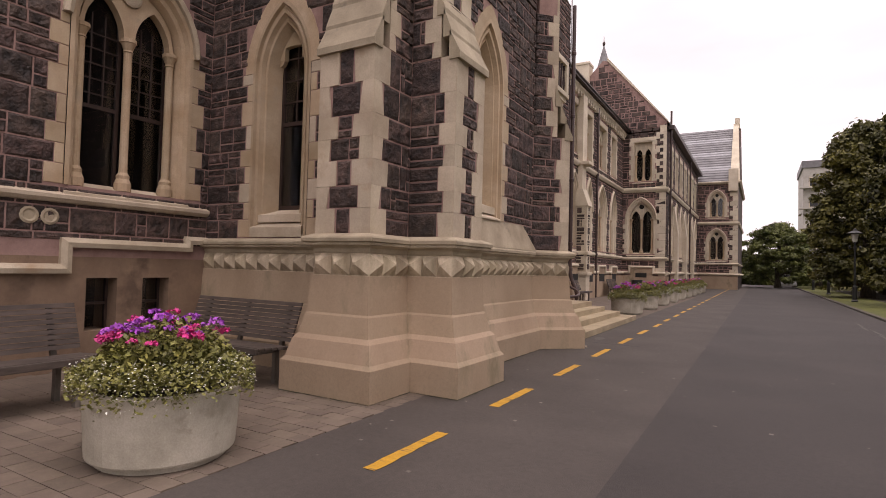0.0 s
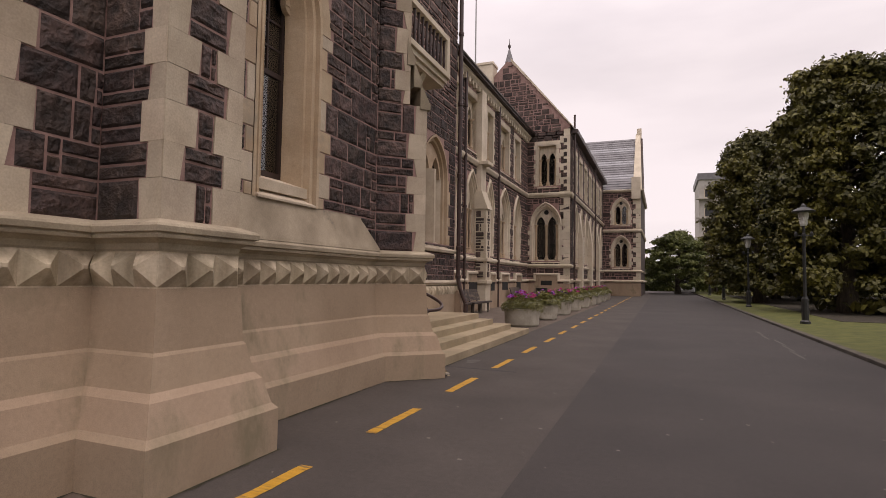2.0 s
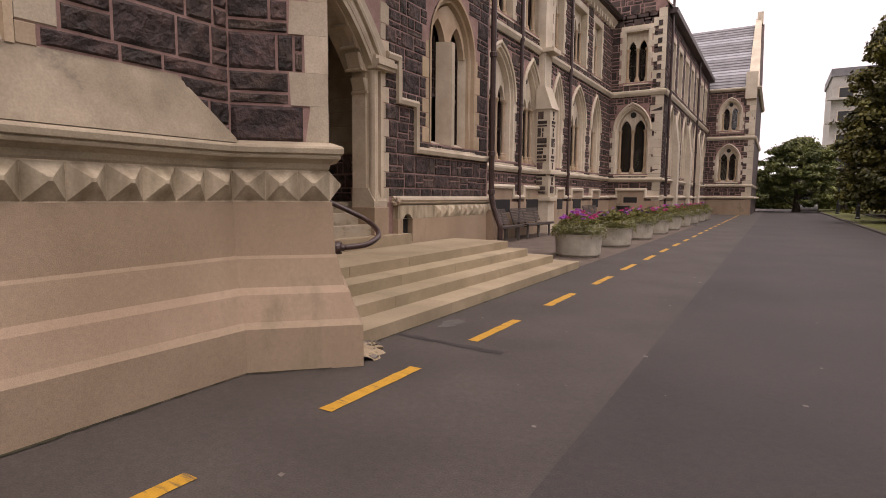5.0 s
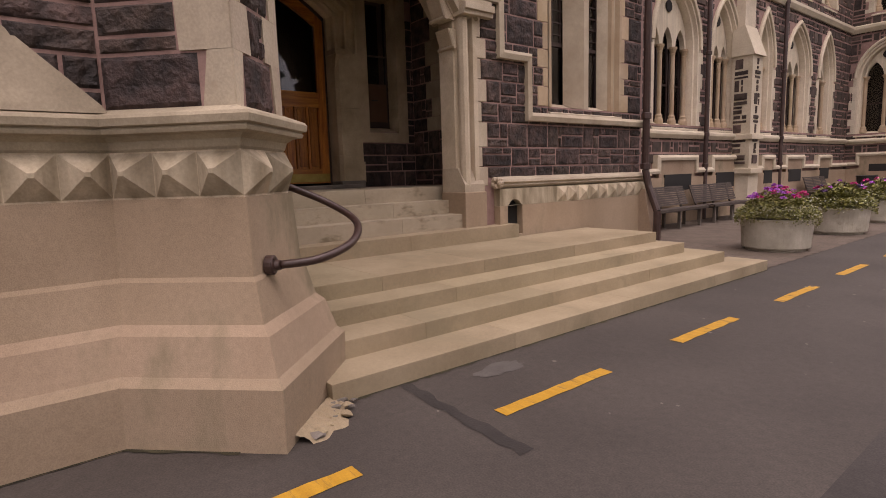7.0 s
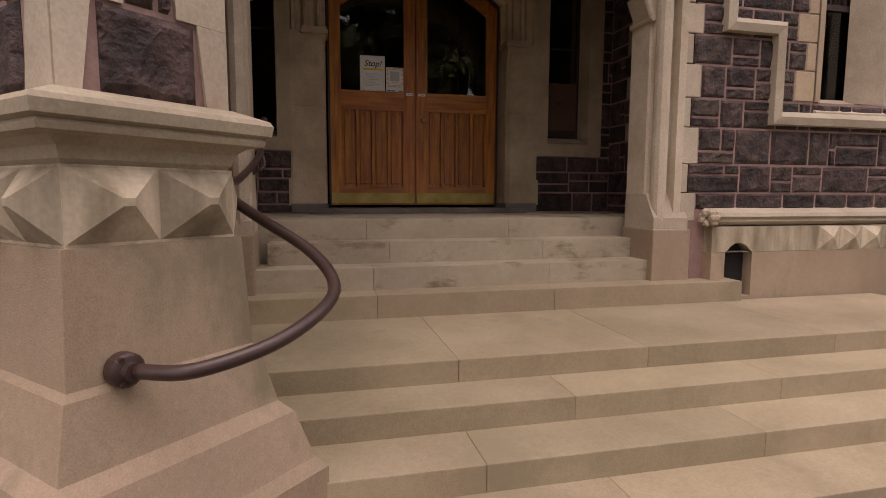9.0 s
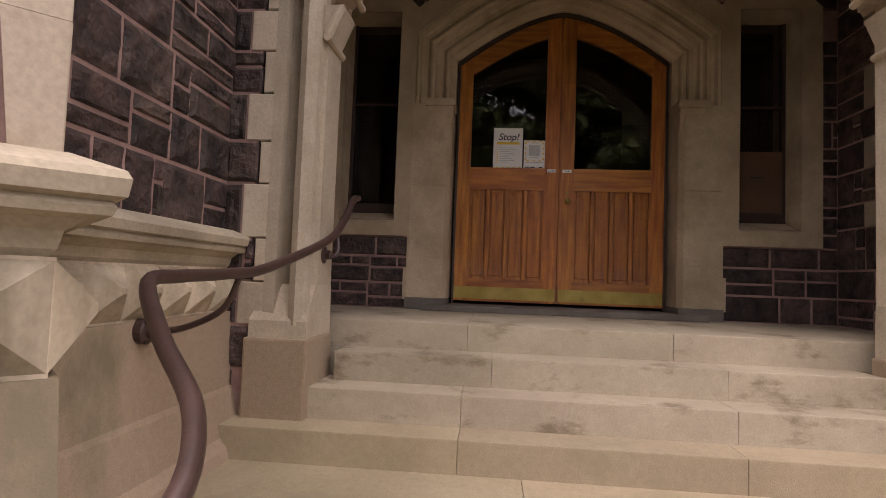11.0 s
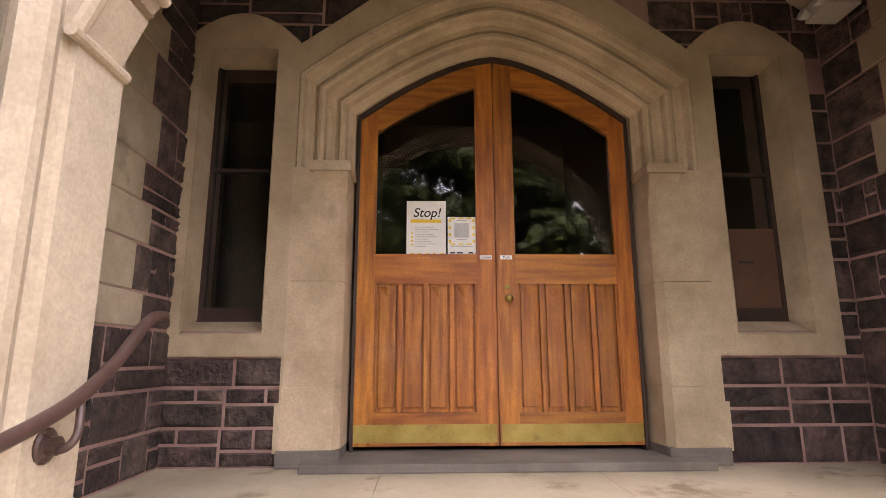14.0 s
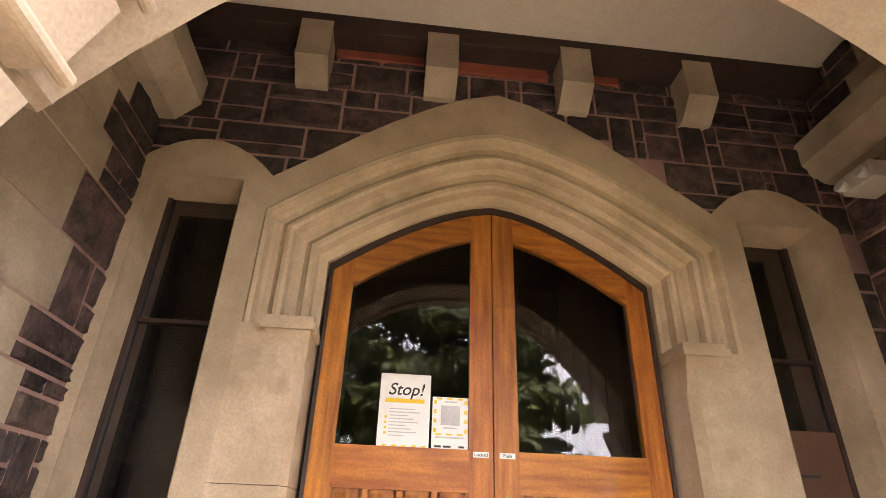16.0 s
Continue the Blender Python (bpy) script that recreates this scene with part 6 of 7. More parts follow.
def unit_paver():
    bm = box(B(), 0.012, 0.988, 0.016, 0.984, -0.04, 0.0)
    me = bpy.data.meshes.new("paver")
    bmesh.ops.recalc_face_normals(bm, faces=bm.faces[:])
    bm.to_mesh(me)
    bm.free()
    me.materials.append(PAVER)
    return me


PV = unit_paver()
n_p, restv, restf = 0, [], []
for j in range(292):
    for i in range(18):
        y0, x0 = -11.9 + j * 0.15, -2.89 - (i + 1) * 0.222 + (0.11 if j % 2 else 0)
        w = 0.222 if x0 + 0.222 < -2.87 else -2.872 - x0
        if x0 < -6.9 or w < 0.05:
            continue
        if y0 > 5.0 and y0 < 15.2:
            continue
        if 1.4 < y0 < 4.3 and x0 > -6.0:
            n_p += 1
            if n_p <= 300:
                ob = new("paver", PV)
                ob.parent = pv
                ob.matrix_basis = Matrix.Translation((x0, y0, rng.uniform(-0.003, 0.0))) @ Matrix.Diagonal((w, 0.15, 1, 1))
                continue
        n = len(restv)
        restv += [(x0 + 0.003, y0 + 0.003, -0.001), (x0 + w - 0.003, y0 + 0.003, -0.001), (x0 + w - 0.003, y0 + 0.147, -0.001), (x0 + 0.003, y0 + 0.147, -0.001)]
        restf.append((n, n + 1, n + 2, n + 3))
rp = part("pavers_beyond", (restv, restf), PAVER, pv)
rp["kind"] = "stuff"

# ---- trees ----


def leaves(name, centre, radii, count, size, seed, material, parent, lobes=26, low=-0.6, shape=1.0):
    """A crown of leaf sprays round many lobes with gaps between them."""
    r = np.random.default_rng(seed)
    cs = []
    for k in range(lobes):
        z = r.uniform(low, 1)
        a = r.uniform(0, math.tau)
        q = math.sqrt(max(0.02, 1 - max(z, -0.2) ** 2 * shape)) * r.uniform(0.45, 1.0) * (1 - 0.28 * shape * max(z, 0.0))
        cs.append((q * math.cos(a), q * math.sin(a), z * 0.92))
    cs = np.array(cs)
    idx = r.integers(0, lobes, count)
    d = r.normal(size=(count, 3))
    d /= np.linalg.norm(d, axis=1)[:, None]
    lr = r.uniform(0.07, 0.17, lobes)[idx] * np.abs(r.normal(0.75, 0.33, count))
    d[:, 2] *= 0.42
    p = (cs[idx] + d * lr[:, None]) * np.array(radii) + np.array(centre)
    s = size * r.uniform(0.6, 1.3, count)
    n = d + r.normal(size=(count, 3)) * 0.6 + np.array([0, 0, 0.5])
    n /= np.linalg.norm(n, axis=1)[:, None]
    t = np.cross(n, r.normal(size=(count, 3)))
    t /= np.linalg.norm(t, axis=1)[:, None]
    b = np.cross(n, t)
    t, b = t * s[:, None], b * s[:, None] * 0.6
    bend = n * (s * 0.25)[:, None]
    v = np.stack([p - t, p - b + bend, p + t, p + b + bend], axis=1).reshape(-1, 3)
    me = bpy.data.meshes.new(name)
    me.vertices.add(count * 4)
    me.vertices.foreach_set("co", v.ravel())
    me.loops.add(count * 4)
    me.loops.foreach_set("vertex_index", np.arange(count * 4))
    me.polygons.add(count)
    me.polygons.foreach_set("loop_start", np.arange(count) * 4)
    me.update(calc_edges=True)
    me.materials.append(material)
    ob = new(name, me)
    ob.parent = parent
    return ob


def tree(x, y, h, rad, seed, material, label, trunk=0.28, count=26000, size=0.16, low=-0.7, crown_base=0.18, lobes=60, shape=1.0):
    t = thing("tree", pose(x, y, 0), label, "tree", "trees beside the drive")
    r = random.Random(seed)
    bm = B()
    pts = [(0, 0, 0.0)]
    for k in range(1, 7):
        pts.append((r.uniform(-0.12, 0.12) * k * 0.4, r.uniform(-0.12, 0.12) * k * 0.4, h * 0.85 * k / 6))
    for k, (a, b) in enumerate(zip(pts, pts[1:])):
        bar(bm, a, b, trunk * (1 - k / 7) + (0.12 if k == 0 else 0), 9, trunk * (1 - (k + 1) / 7))
    part("trunk", bm, BARK, t)
    for k in range(12):
        z = h * r.uniform(crown_base, 0.7)
        a = r.uniform(0, math.tau)
        q = rad * r.uniform(0.5, 0.85)
        mid = (q * 0.5 * math.cos(a), q * 0.5 * math.sin(a), z + h * 0.06)
        bm = bar(B(), (0, 0, z), mid, trunk * 0.3, 6, trunk * 0.18)
        bar(bm, mid, (q * math.cos(a + 0.2), q * math.sin(a + 0.2), z + h * 0.16), trunk * 0.18, 6, 0.02)
        part("limb", bm, BARK, t)
    zc = h * (crown_base + 1) / 2
    leaves("crown", (0, 0, zc), (rad, rad, h - zc), count, size, seed, material, t, lobes, low, shape)
    return t


DKT = "large dark green tree with dense layered foliage"
tree(7.3, 30.0, 10.8, 3.0, 1, LEAF, DKT, 0.35, 120000, 0.105, -0.97, 0.04, 620, 0.62)
tree(5.5, 40.0, 10.5, 2.8, 2, LEAF, DKT, 0.3, 80000, 0.12, -0.97, 0.03, 480, 0.75)
tree(11.5, 31.0, 8.8, 3.4, 11, LEAF, DKT, 0.3, 56000, 0.12, -0.97, 0.05, 480)
tree(8.0, 50.0, 9.0, 4.0, 3, LEAF, DKT, 0.3, 30000, 0.18, -0.95, 0.05, 200)
tree(16.5, 36.0, 9.0, 4.5, 4, LEAF, DKT, 0.35, 26000, 0.2, -0.95, 0.06, 200)
tree(10.8, 12.2, 12.5, 5.4, 6, LEAF_LIGHT, "broad green tree across the drive", 0.3, 34000, 0.25, -0.9, 0.10, 330)
tree(17.0, 13.0, 10.0, 5.0, 5, LEAF, DKT, 0.35, 14000, 0.26, -0.8, 0.14, 150)
tree(17.0, 0.0, 11.0, 5.0, 7, LEAF, DKT, 0.35, 16000, 0.26, -0.7, 0.2, 140)
tree(1.6, 63.0, 6.5, 3.4, 8, LEAF_LIGHT, "spreading light green tree beyond the drive's end", 0.25, 46000, 0.12, -0.97, 0.03, 260)
tree(5.5, 70.0, 7.0, 4.0, 9, LEAF, "green tree beyond the drive's end", 0.3, 24000, 0.18, -0.9, 0.08, 140)
tree(-5.0, 85.0, 7.0, 5.0, 10, LEAF_LIGHT, "green tree beyond the drive's end", 0.3, 12000, 0.26, -0.9, 0.08, 90)
hedge = tagged(leaves("shrubs", (15.0, 50.0, 1.2), (10.0, 26.0, 2.0), 60000, 0.24, 21, LEAF, None, 90, -0.6), "dark shrubs under the trees", "shrubs", kind="stuff")
hedge2 = tagged(leaves("shrubs", (2.0, 80.0, 1.2), (24.0, 4.0, 2.4), 60000, 0.26, 22, LEAF_LIGHT, None, 260, -0.6), "low green shrubs beyond the drive", "shrubs", kind="stuff")

# ---- benches ----


def bench(m, length, label):
    """Slatted park bench; its seat's front edge lies along local x, the back behind it along y."""
    t = thing("bench", m, label, "bench", "slatted benches")
    for k in range(5):
        part("seat_slat", box(B(), 0, length, 0.02 + k * 0.085, 0.092 + k * 0.085, 0.405 - 0.006 * k, 0.435 - 0.006 * k, 0.006), BENCHWOOD, t)
    part("seat_edge", box(B(), 0, length, -0.02, 0.018, 0.37, 0.432, 0.008), BENCHWOOD, t)
    for k in range(9):
        z, y = 0.455 + k * 0.046, 0.445 + k * 0.017
        bm = hexa(bm_ := B(), [(0, y, z), (length, y, z), (length, y + 0.022, z), (0, y + 0.022, z), (0, y + 0.013, z + 0.037), (length, y + 0.013, z + 0.037), (length, y + 0.035, z + 0.037), (0, y + 0.035, z + 0.037)])
        part("back_slat", bm_, BENCHWOOD, t)
    for x in (0.16, length - 0.22, length / 2 - 0.03):
        bm = B()
        box(bm, x, x + 0.045, 0.05, 0.11, 0.0, 0.37), box(bm, x, x + 0.045, 0.40, 0.46, 0.0, 0.36), box(bm, x, x + 0.045, 0.05, 0.46, 0.335, 0.372)
        hexa(bm, [(x, 0.475, 0.36), (x + 0.045, 0.475, 0.36), (x + 0.045, 0.52, 0.36), (x, 0.52, 0.36), (x, 0.625, 0.85), (x + 0.045, 0.625, 0.85), (x + 0.045, 0.655, 0.85), (x, 0.655, 0.85)])
        part("leg_frame", bm, BENCHLEG, t, "grey concrete leg frame")
    return t


bench(face((-6.0, 3.78, 0), (1, 0)), 1.72, "weathered grey slatted bench against the buttress")
bench(face((-5.03, 0.55, 0), (0, 1)), 2.2, "weathered grey slatted bench before the front wall")
bench(face((-5.95, 18.1, 0), (0, 1)), 2.1, "weathered grey slatted bench under the front windows")
bench(face((-5.95, 20.5, 0), (0, 1)), 2.1, "weathered grey slatted bench under the front windows")
bench(face((-5.95, 27.5, 0), (0, 1)), 1.85, "weathered grey slatted bench under the front windows")

# ---- planters with flowers ----


def scatter(name, n, size, seed, material, parent, fn, flat=0.7):
    """Many small leaf or petal faces at places given by fn(random)."""
    r = random.Random(seed)
    vs, fs = [], []
    for _ in range(n):
        p, s = Vector(fn(r)), size * r.uniform(0.6, 1.3)
        a = Vector((r.uniform(-1, 1), r.uniform(-1, 1), r.uniform(-flat, flat))).normalized() * s
        b = a.cross(Vector((r.uniform(-1, 1), r.uniform(-1, 1), 1))).normalized() * s * 0.55
        k = len(vs)
        vs += [tuple(p - a), tuple(p + b), tuple(p + a), tuple(p - b)]
        fs.append((k, k + 1, k + 2, k + 3))
    return part(name, (vs, fs), material, parent)


def planter(x, y, seed, label, near=False, mixc=(0.6, 0.4)):
    t = thing("planter", pose(x, y, 0, 0, 0, seed * 57), label, "planter", "round concrete planters")
    r = random.Random(seed)
    bm = lathe(B(), [(0.30, -0.02), (0.40, -0.02), (0.405, 0.018), (0.445, 0.022), (0.452, 0.035), (0.478, 0.41), (0.484, 0.438), (0.478, 0.45), (0.43, 0.45), (0.42, 0.39)], (0, 0, 0.02), 40)
    part("tub", bm, CONCRETE, t, "pale stained concrete tub", smooth=False)
    part("soil", lathe(B(), [(0.42, 0.38), (0.41, 0.43), (0.01, 0.45)], (0, 0, 0), 20), SOIL, t)
    k = 1.0 if near else 0.4

    def rim(q):
        a, d = q.uniform(0, math.tau), q.uniform(0.30, 0.57)
        bulge = 0.5 + 0.5 * math.sin(a * 3 + seed)
        return d * math.cos(a), d * math.sin(a), 0.50 + 0.12 * q.random() - max(0, d - 0.46) * q.uniform(0.2, 1.0 + bulge) + 0.05 * (1 - d)

    def mound(q):
        a, d = q.uniform(0, math.tau), 0.42 * math.sqrt(q.random())
        return d * math.cos(a), d * math.sin(a), 0.50 + q.uniform(0.0, 0.42) * math.sqrt(max(0.05, 1 - (d / 0.46) ** 2))
    scatter("trailing_leaves", int(9500 * k), 0.016 if near else 0.026, seed, PLANT, t, rim)
    scatter("foliage", int(4200 * (k if near else 0.6)), 0.024 if near else 0.036, seed + 50, PLANT, t, mound)
    scatter("white_flowers", int(2600 * k), 0.0075 if near else 0.012, seed + 70, WHITE, t, lambda q: (lambda p: (p[0] * 1.02, p[1] * 1.02, p[2] + 0.015))(rim(q)))
    heads = []
    for i in range(46 if near else 18):
        a, d = r.uniform(0, math.tau), 0.38 * math.sqrt(r.random())
        heads.append((d * math.cos(a), d * math.sin(a), 0.62 + 0.32 * math.sqrt(max(0.05, 1 - (d / 0.44) ** 2)) * r.uniform(0.75, 1.05)))
    for i, h in enumerate(heads):
        pk = r.random() < mixc[1] * (0.5 + (h[1] < 0))
        rad = r.uniform(0.026, 0.05)

        def petal(q, h=h, rad=rad):
            v = Vector((q.gauss(0, 1), q.gauss(0, 1), abs(q.gauss(0, 0.8)))).normalized() * rad
            return h[0] + v.x, h[1] + v.y, h[2] + v.z * 0.7
        fl = scatter("flower_head", 34 if near else 12, rad * 0.5 if near else rad * 0.8, seed * 100 + i, PINK if pk else (VIOLET if not near and i % 2 else PURPLE), t, petal)
        fl["label"] = "deep pink bloom" if pk else "purple petunia bloom"
    return t


planter(-3.45, 2.28, 1, "round concrete tub of purple, pink and white flowers on the pavers", True)
for k in range(9):
    planter(-3.45, 17.15 + 2.75 * k, 2 + k, "round concrete tub of purple and pink flowers beside the drive", k < 1, (0.5, 0.3 + 0.1 * (k % 4)))

# ---- handrail ----


def tube(bm, pts, r, sides=10):
    """A smooth tube through the points."""
    fine = []
    for i in range(len(pts) - 1):
        p0, p1, p2, p3 = (Vector(pts[max(0, min(len(pts) - 1, i + j))]) for j in (-1, 0, 1, 2))
        for k in range(6):
            t = k / 6
            fine.append(0.5 * ((2 * p1) + (p2 - p0) * t + (2 * p0 - 5 * p1 + 4 * p2 - p3) * t * t + (3 * p1 - p0 - 3 * p2 + p3) * t ** 3))
    fine.append(Vector(pts[-1]))
    rings = []
    e = None
    for i, p in enumerate(fine):
        d = (fine[min(i + 1, len(fine) - 1)] - fine[max(i - 1, 0)]).normalized()
        e = (UP.cross(d) if e is None else e - d * e.dot(d)).normalized()
        f = d.cross(e)
        rings.append([p + (e * math.cos(a * math.tau / sides) + f * math.sin(a * math.tau / sides)) * r for a in range(sides)])
    return loft(bm, rings, closed=True, cap=True)


rail = thing("handrail", pose(0, 0, 0), "dark brown iron handrail curling from the buttress up the steps", "handrail")
part("rail_tube", tube(B(), [(-2.80, 9.20, 0.83), (-2.71, 9.37, 0.85), (-2.78, 9.60, 0.91), (-3.0, 9.75, 1.0), (-3.22, 9.68, 1.11), (-3.42, 9.48, 1.23), (-3.66, 9.28, 1.35), (-3.85, 9.26, 1.368), (-4.17, 9.26, 1.38), (-4.45, 9.29, 1.41), (-5.10, 9.335, 1.57), (-5.40, 9.335, 1.70), (-5.62, 9.335, 1.87), (-5.74, 9.335, 1.90)], 0.022), IRON, rail, smooth=True)
for c, n in (((-2.82, 9.165, 0.83), (0.7, 0.7, 0)), ((-4.25, 8.895, 1.14), (0, 1, 0)), ((-5.22, 9.285, 1.50), (0, 1, 0))):
    c, n = Vector(c), Vector(n).normalized()
    m = Matrix.Translation(c) @ n.to_track_quat("Z", "Y").to_matrix().to_4x4()
    ob = part("flange", lathe(B(), [(0.05, -0.03), (0.05, 0.006), (0.042, 0.012), (0.027, 0.016), (0.026, 0.04)], (0, 0, 0), 16), IRON, rail, "round iron wall flange")
    ob.matrix_basis = m
    for k in range(3):
        ob = part("bolt", lathe(B(), [(0.008, 0.0), (0.008, 0.014)], (0.042 * math.cos(k * 2.1), 0.042 * math.sin(k * 2.1), 0.006), 6), IRON, rail)
        ob.matrix_basis = m
part("bracket", tube(B(), [(-4.25, 8.9, 1.14), (-4.25, 9.04, 1.16), (-4.25, 9.2, 1.24), (-4.25, 9.265, 1.375)], 0.013, 8), IRON, rail, smooth=True)
part("bracket", tube(B(), [(-5.22, 9.285, 1.50), (-5.22, 9.335, 1.49), (-5.24, 9.36, 1.53), (-5.27, 9.34, 1.63)], 0.012, 8), IRON, rail, smooth=True)
cable = tagged(part("cable", tube(B(), [(-3.30, 9.30, 0.5), (-3.42, 9.16, 1.4), (-3.45, 9.13, 2.4), (-3.45, 9.13, 4.3)], 0.007, 6), INK), "thin black cable down the buttress flank", "cable")

# ---- notices on the door ----


def lettering(body, size, m, material, parent, shear=0.0):
    cu = bpy.data.curves.new("lettering", "FONT")
    cu.body, cu.size, cu.extrude, cu.align_x, cu.shear, cu.offset = body, size, 0.0004, "CENTER", shear, size * 0.012
    tmp = bpy.data.objects.new("lettering", cu)
    me = bpy.data.meshes.new_from_object(tmp)
    bpy.data.objects.remove(tmp)
    me.materials.append(material)
    ob = new("lettering", me)
    ob.parent = parent
    ob.matrix_basis = m
    return ob


FD2 = FW @ Matrix.Translation((DC, 0.22, 0))
UPRIGHT = Matrix.Rotation(radians(90), 4, "X")
nt = thing("notice", FD2 @ Matrix.Translation((-0.60, 0.016, 2.415)), "white laminated stop notice taped inside the door glass", "notice", "door notices")
part("sheet", box(B(), 0, 0.265, 0, 0.002, 0, 0.375), PAPER, nt)
lettering("Stop!", 0.088, Matrix.Translation((0.135, -0.001, 0.265)) @ UPRIGHT, INK, nt, 0.25)
part("yellow_bar", box(B(), 0.03, 0.235, -0.001, 0.0, 0.224, 0.246), YELLOW, nt)
for k in range(9):
    part("text_bar", box(B(), 0.055, 0.135 + 0.09 * ((k * 37) % 10) / 10, -0.001, 0.0, 0.058 + k * 0.0165, 0.063 + k * 0.0165), GREYINK, nt)
for k in range(4):
    part("bullet", box(B(), 0.032, 0.044, -0.001, 0.0, 0.066 + k * 0.026, 0.078 + k * 0.026), YELLOW, nt)
for k in range(5):
    bm = hexa(b_ := B(), [(0.02 + k * 0.05, -0.001, 0.004), (0.042 + k * 0.05, -0.001, 0.004), (0.042 + k * 0.05, 0, 0.004), (0.02 + k * 0.05, 0, 0.004), (0.032 + k * 0.05, -0.001, 0.016), (0.054 + k * 0.05, -0.001, 0.016), (0.054 + k * 0.05, 0, 0.016), (0.032 + k * 0.05, 0, 0.016)])
    part("stripe", b_, YELLOW, nt)
for u, word in ((-0.068, "Locked"), (0.068, "Push")):
    lettering(word, 0.024, Matrix.Translation((u, -0.0045, 2.391)) @ UPRIGHT, INK, door)
n2 = thing("notice", FD2 @ Matrix.Translation((-0.322, 0.016, 2.415)), "small white notice with yellow dashed border inside the glass", "notice", "door notices")
part("sheet", box(B(), 0, 0.19, 0, 0.002, 0, 0.265), PAPER, n2)
part("grey_square", box(B(), 0.045, 0.145, -0.001, 0.0, 0.122, 0.222), GREYINK, n2, "grey printed square")
for z, a, b in ((0.238, 0.06, 0.13), (0.058, 0.02, 0.17), (0.105, 0.06, 0.13)):
    part("text_bar", box(B(), a, b, -0.001, 0, z, z + 0.007), GREYINK, n2)
for a, b in ((0.015, 0.05), (0.06, 0.10), (0.14, 0.17)):
    part("logo_bar", box(B(), a, b, -0.001, 0, 0.012, 0.022), INK, n2)
for k in range(4):
    for x in (0.008, 0.168):
        part("stripe", box(B(), x, x + 0.014, -0.001, 0, 0.085 + k * 0.048, 0.105 + k * 0.048), YELLOW, n2)
for k in range(3):
    for z in (0.072, 0.252):
        part("stripe", box(B(), 0.02 + k * 0.055, 0.05 + k * 0.055, -0.001, 0, z, z + 0.009), YELLOW, n2)

# ---- emergency floodlight in the porch ----
fl = thing("floodlight", pose(-6.58, 12.9, 3.86), "small white twin-spot emergency light on the wall", "light fixture")
part("housing", box(B(), -0.06, 0.16, -0.16, 0.04, -0.05, 0.06, 0.01), mat("off_white_plastic", (0.42, 0.39, 0.34), (0.5, 0.46, 0.4), 4, 0.5, 0.0), fl)
for x in (-0.02, 0.12):
    ob = part("spot", lathe(B(), [(0.02, 0), (0.035, 0.03), (0.037, 0.05), (0.03, 0.052)], (0, 0, 0), 12), FROST, fl)
    ob.matrix_basis = Matrix.Translation((x, -0.16, -0.02)) @ Matrix.Rotation(radians(70), 4, "X")

# ---- lamp posts ----


def lamp(x, y):
    t = thing("street_lamp", pose(x, y, 0.05), "black iron lamp post with flat hat and glass lantern", "street lamp", "lamp posts on the lawn")
    part("base", lathe(B(), [(0.14, 0), (0.14, 0.08), (0.10, 0.12), (0.10, 0.75), (0.07, 0.82)], (0, 0, 0), 10), LAMPBLACK, t)
    part("post", lathe(B(), [(0.05, 0.8), (0.045, 2.6), (0.06, 2.62), (0.06, 2.7), (0.04, 2.72), (0.04, 2.95)], (0, 0, 0), 10), LAMPBLACK, t)
    part("cross_bar", bar(B(), (-0.22, 0, 2.66), (0.22, 0, 2.66), 0.015, 6), LAMPBLACK, t)
    for x2 in (-0.2, 0.2):
        part("side_knob", lathe(B(), [(0.02, 2.6), (0.05, 2.64), (0.05, 2.72), (0.02, 2.78)], (x2, 0, 0), 8), LAMPBLACK, t)
    part("lantern", lathe(B(), [(0.08, 2.95), (0.10, 3.0), (0.15, 3.34), (0.1, 3.36)], (0, 0, 0), 10), FROST, t, "frosted lantern glass")
    part("hat", lathe(B(), [(0.32, 3.36), (0.33, 3.39), (0.14, 3.50), (0.08, 3.52), (0.06, 3.58), (0.02, 3.63)], (0, 0, 0), 16), LAMPBLACK, t)


for q in (21.8, 33.3, 45.0, 57.0):
    lamp(4.06, q)

# ---- litter bin, parked car, distant block, scuffs, broken edge ----
bn = thing("litter_bin", pose(-5.6, 30.2, 0), "dark cylindrical litter bin by the wall", "litter bin")
part("bin_body", lathe(B(), [(0.26, 0), (0.27, 0.02), (0.28, 0.78), (0.27, 0.8), (0.22, 0.8), (0.22, 0.5)], (0, 0, 0), 18), LAMPBLACK, bn)
part("bin_rim", lathe(B(), [(0.28, 0.78), (0.295, 0.80), (0.295, 0.84), (0.27, 0.84)], (0, 0, 0), 18), LAMPBLACK, bn)
CARW = mat("white_car_paint", (0.62, 0.62, 0.6), (0.68, 0.68, 0.66), 2, 0.3, 0.0, coat=0.6)
car = thing("car", pose(2.6, 70.0, -0.12, 0, 0, 90), "white parked hatchback beyond the drive's end", "car")
bm = B()
secs = [(-2.0, 0.45, 0.62, 0.70), (-1.9, 0.28, 0.80, 0.84), (-1.0, 0.25, 0.92, 0.88), (1.2, 0.25, 0.95, 0.88), (1.9, 0.28, 0.9, 0.84), (2.05, 0.45, 0.7, 0.72)]
loft(bm, [[(x, -w, lo), (x, w, lo), (x, w, hi - 0.12), (x, w - 0.06, hi), (x, -w + 0.06, hi), (x, -w, hi - 0.12)] for x, lo, hi, w in secs], closed=True, cap=True)
part("body", bm, CARW, car)
bm = B()
loft(bm, [[(x, -w, z), (x, w, z)] for x, w, z in ((-1.15, 0.74, 0.9), (-0.45, 0.62, 1.42), (0.9, 0.62, 1.45), (1.75, 0.7, 0.9))])
part("windscreen", bm, GLASS, car)
bm = B()
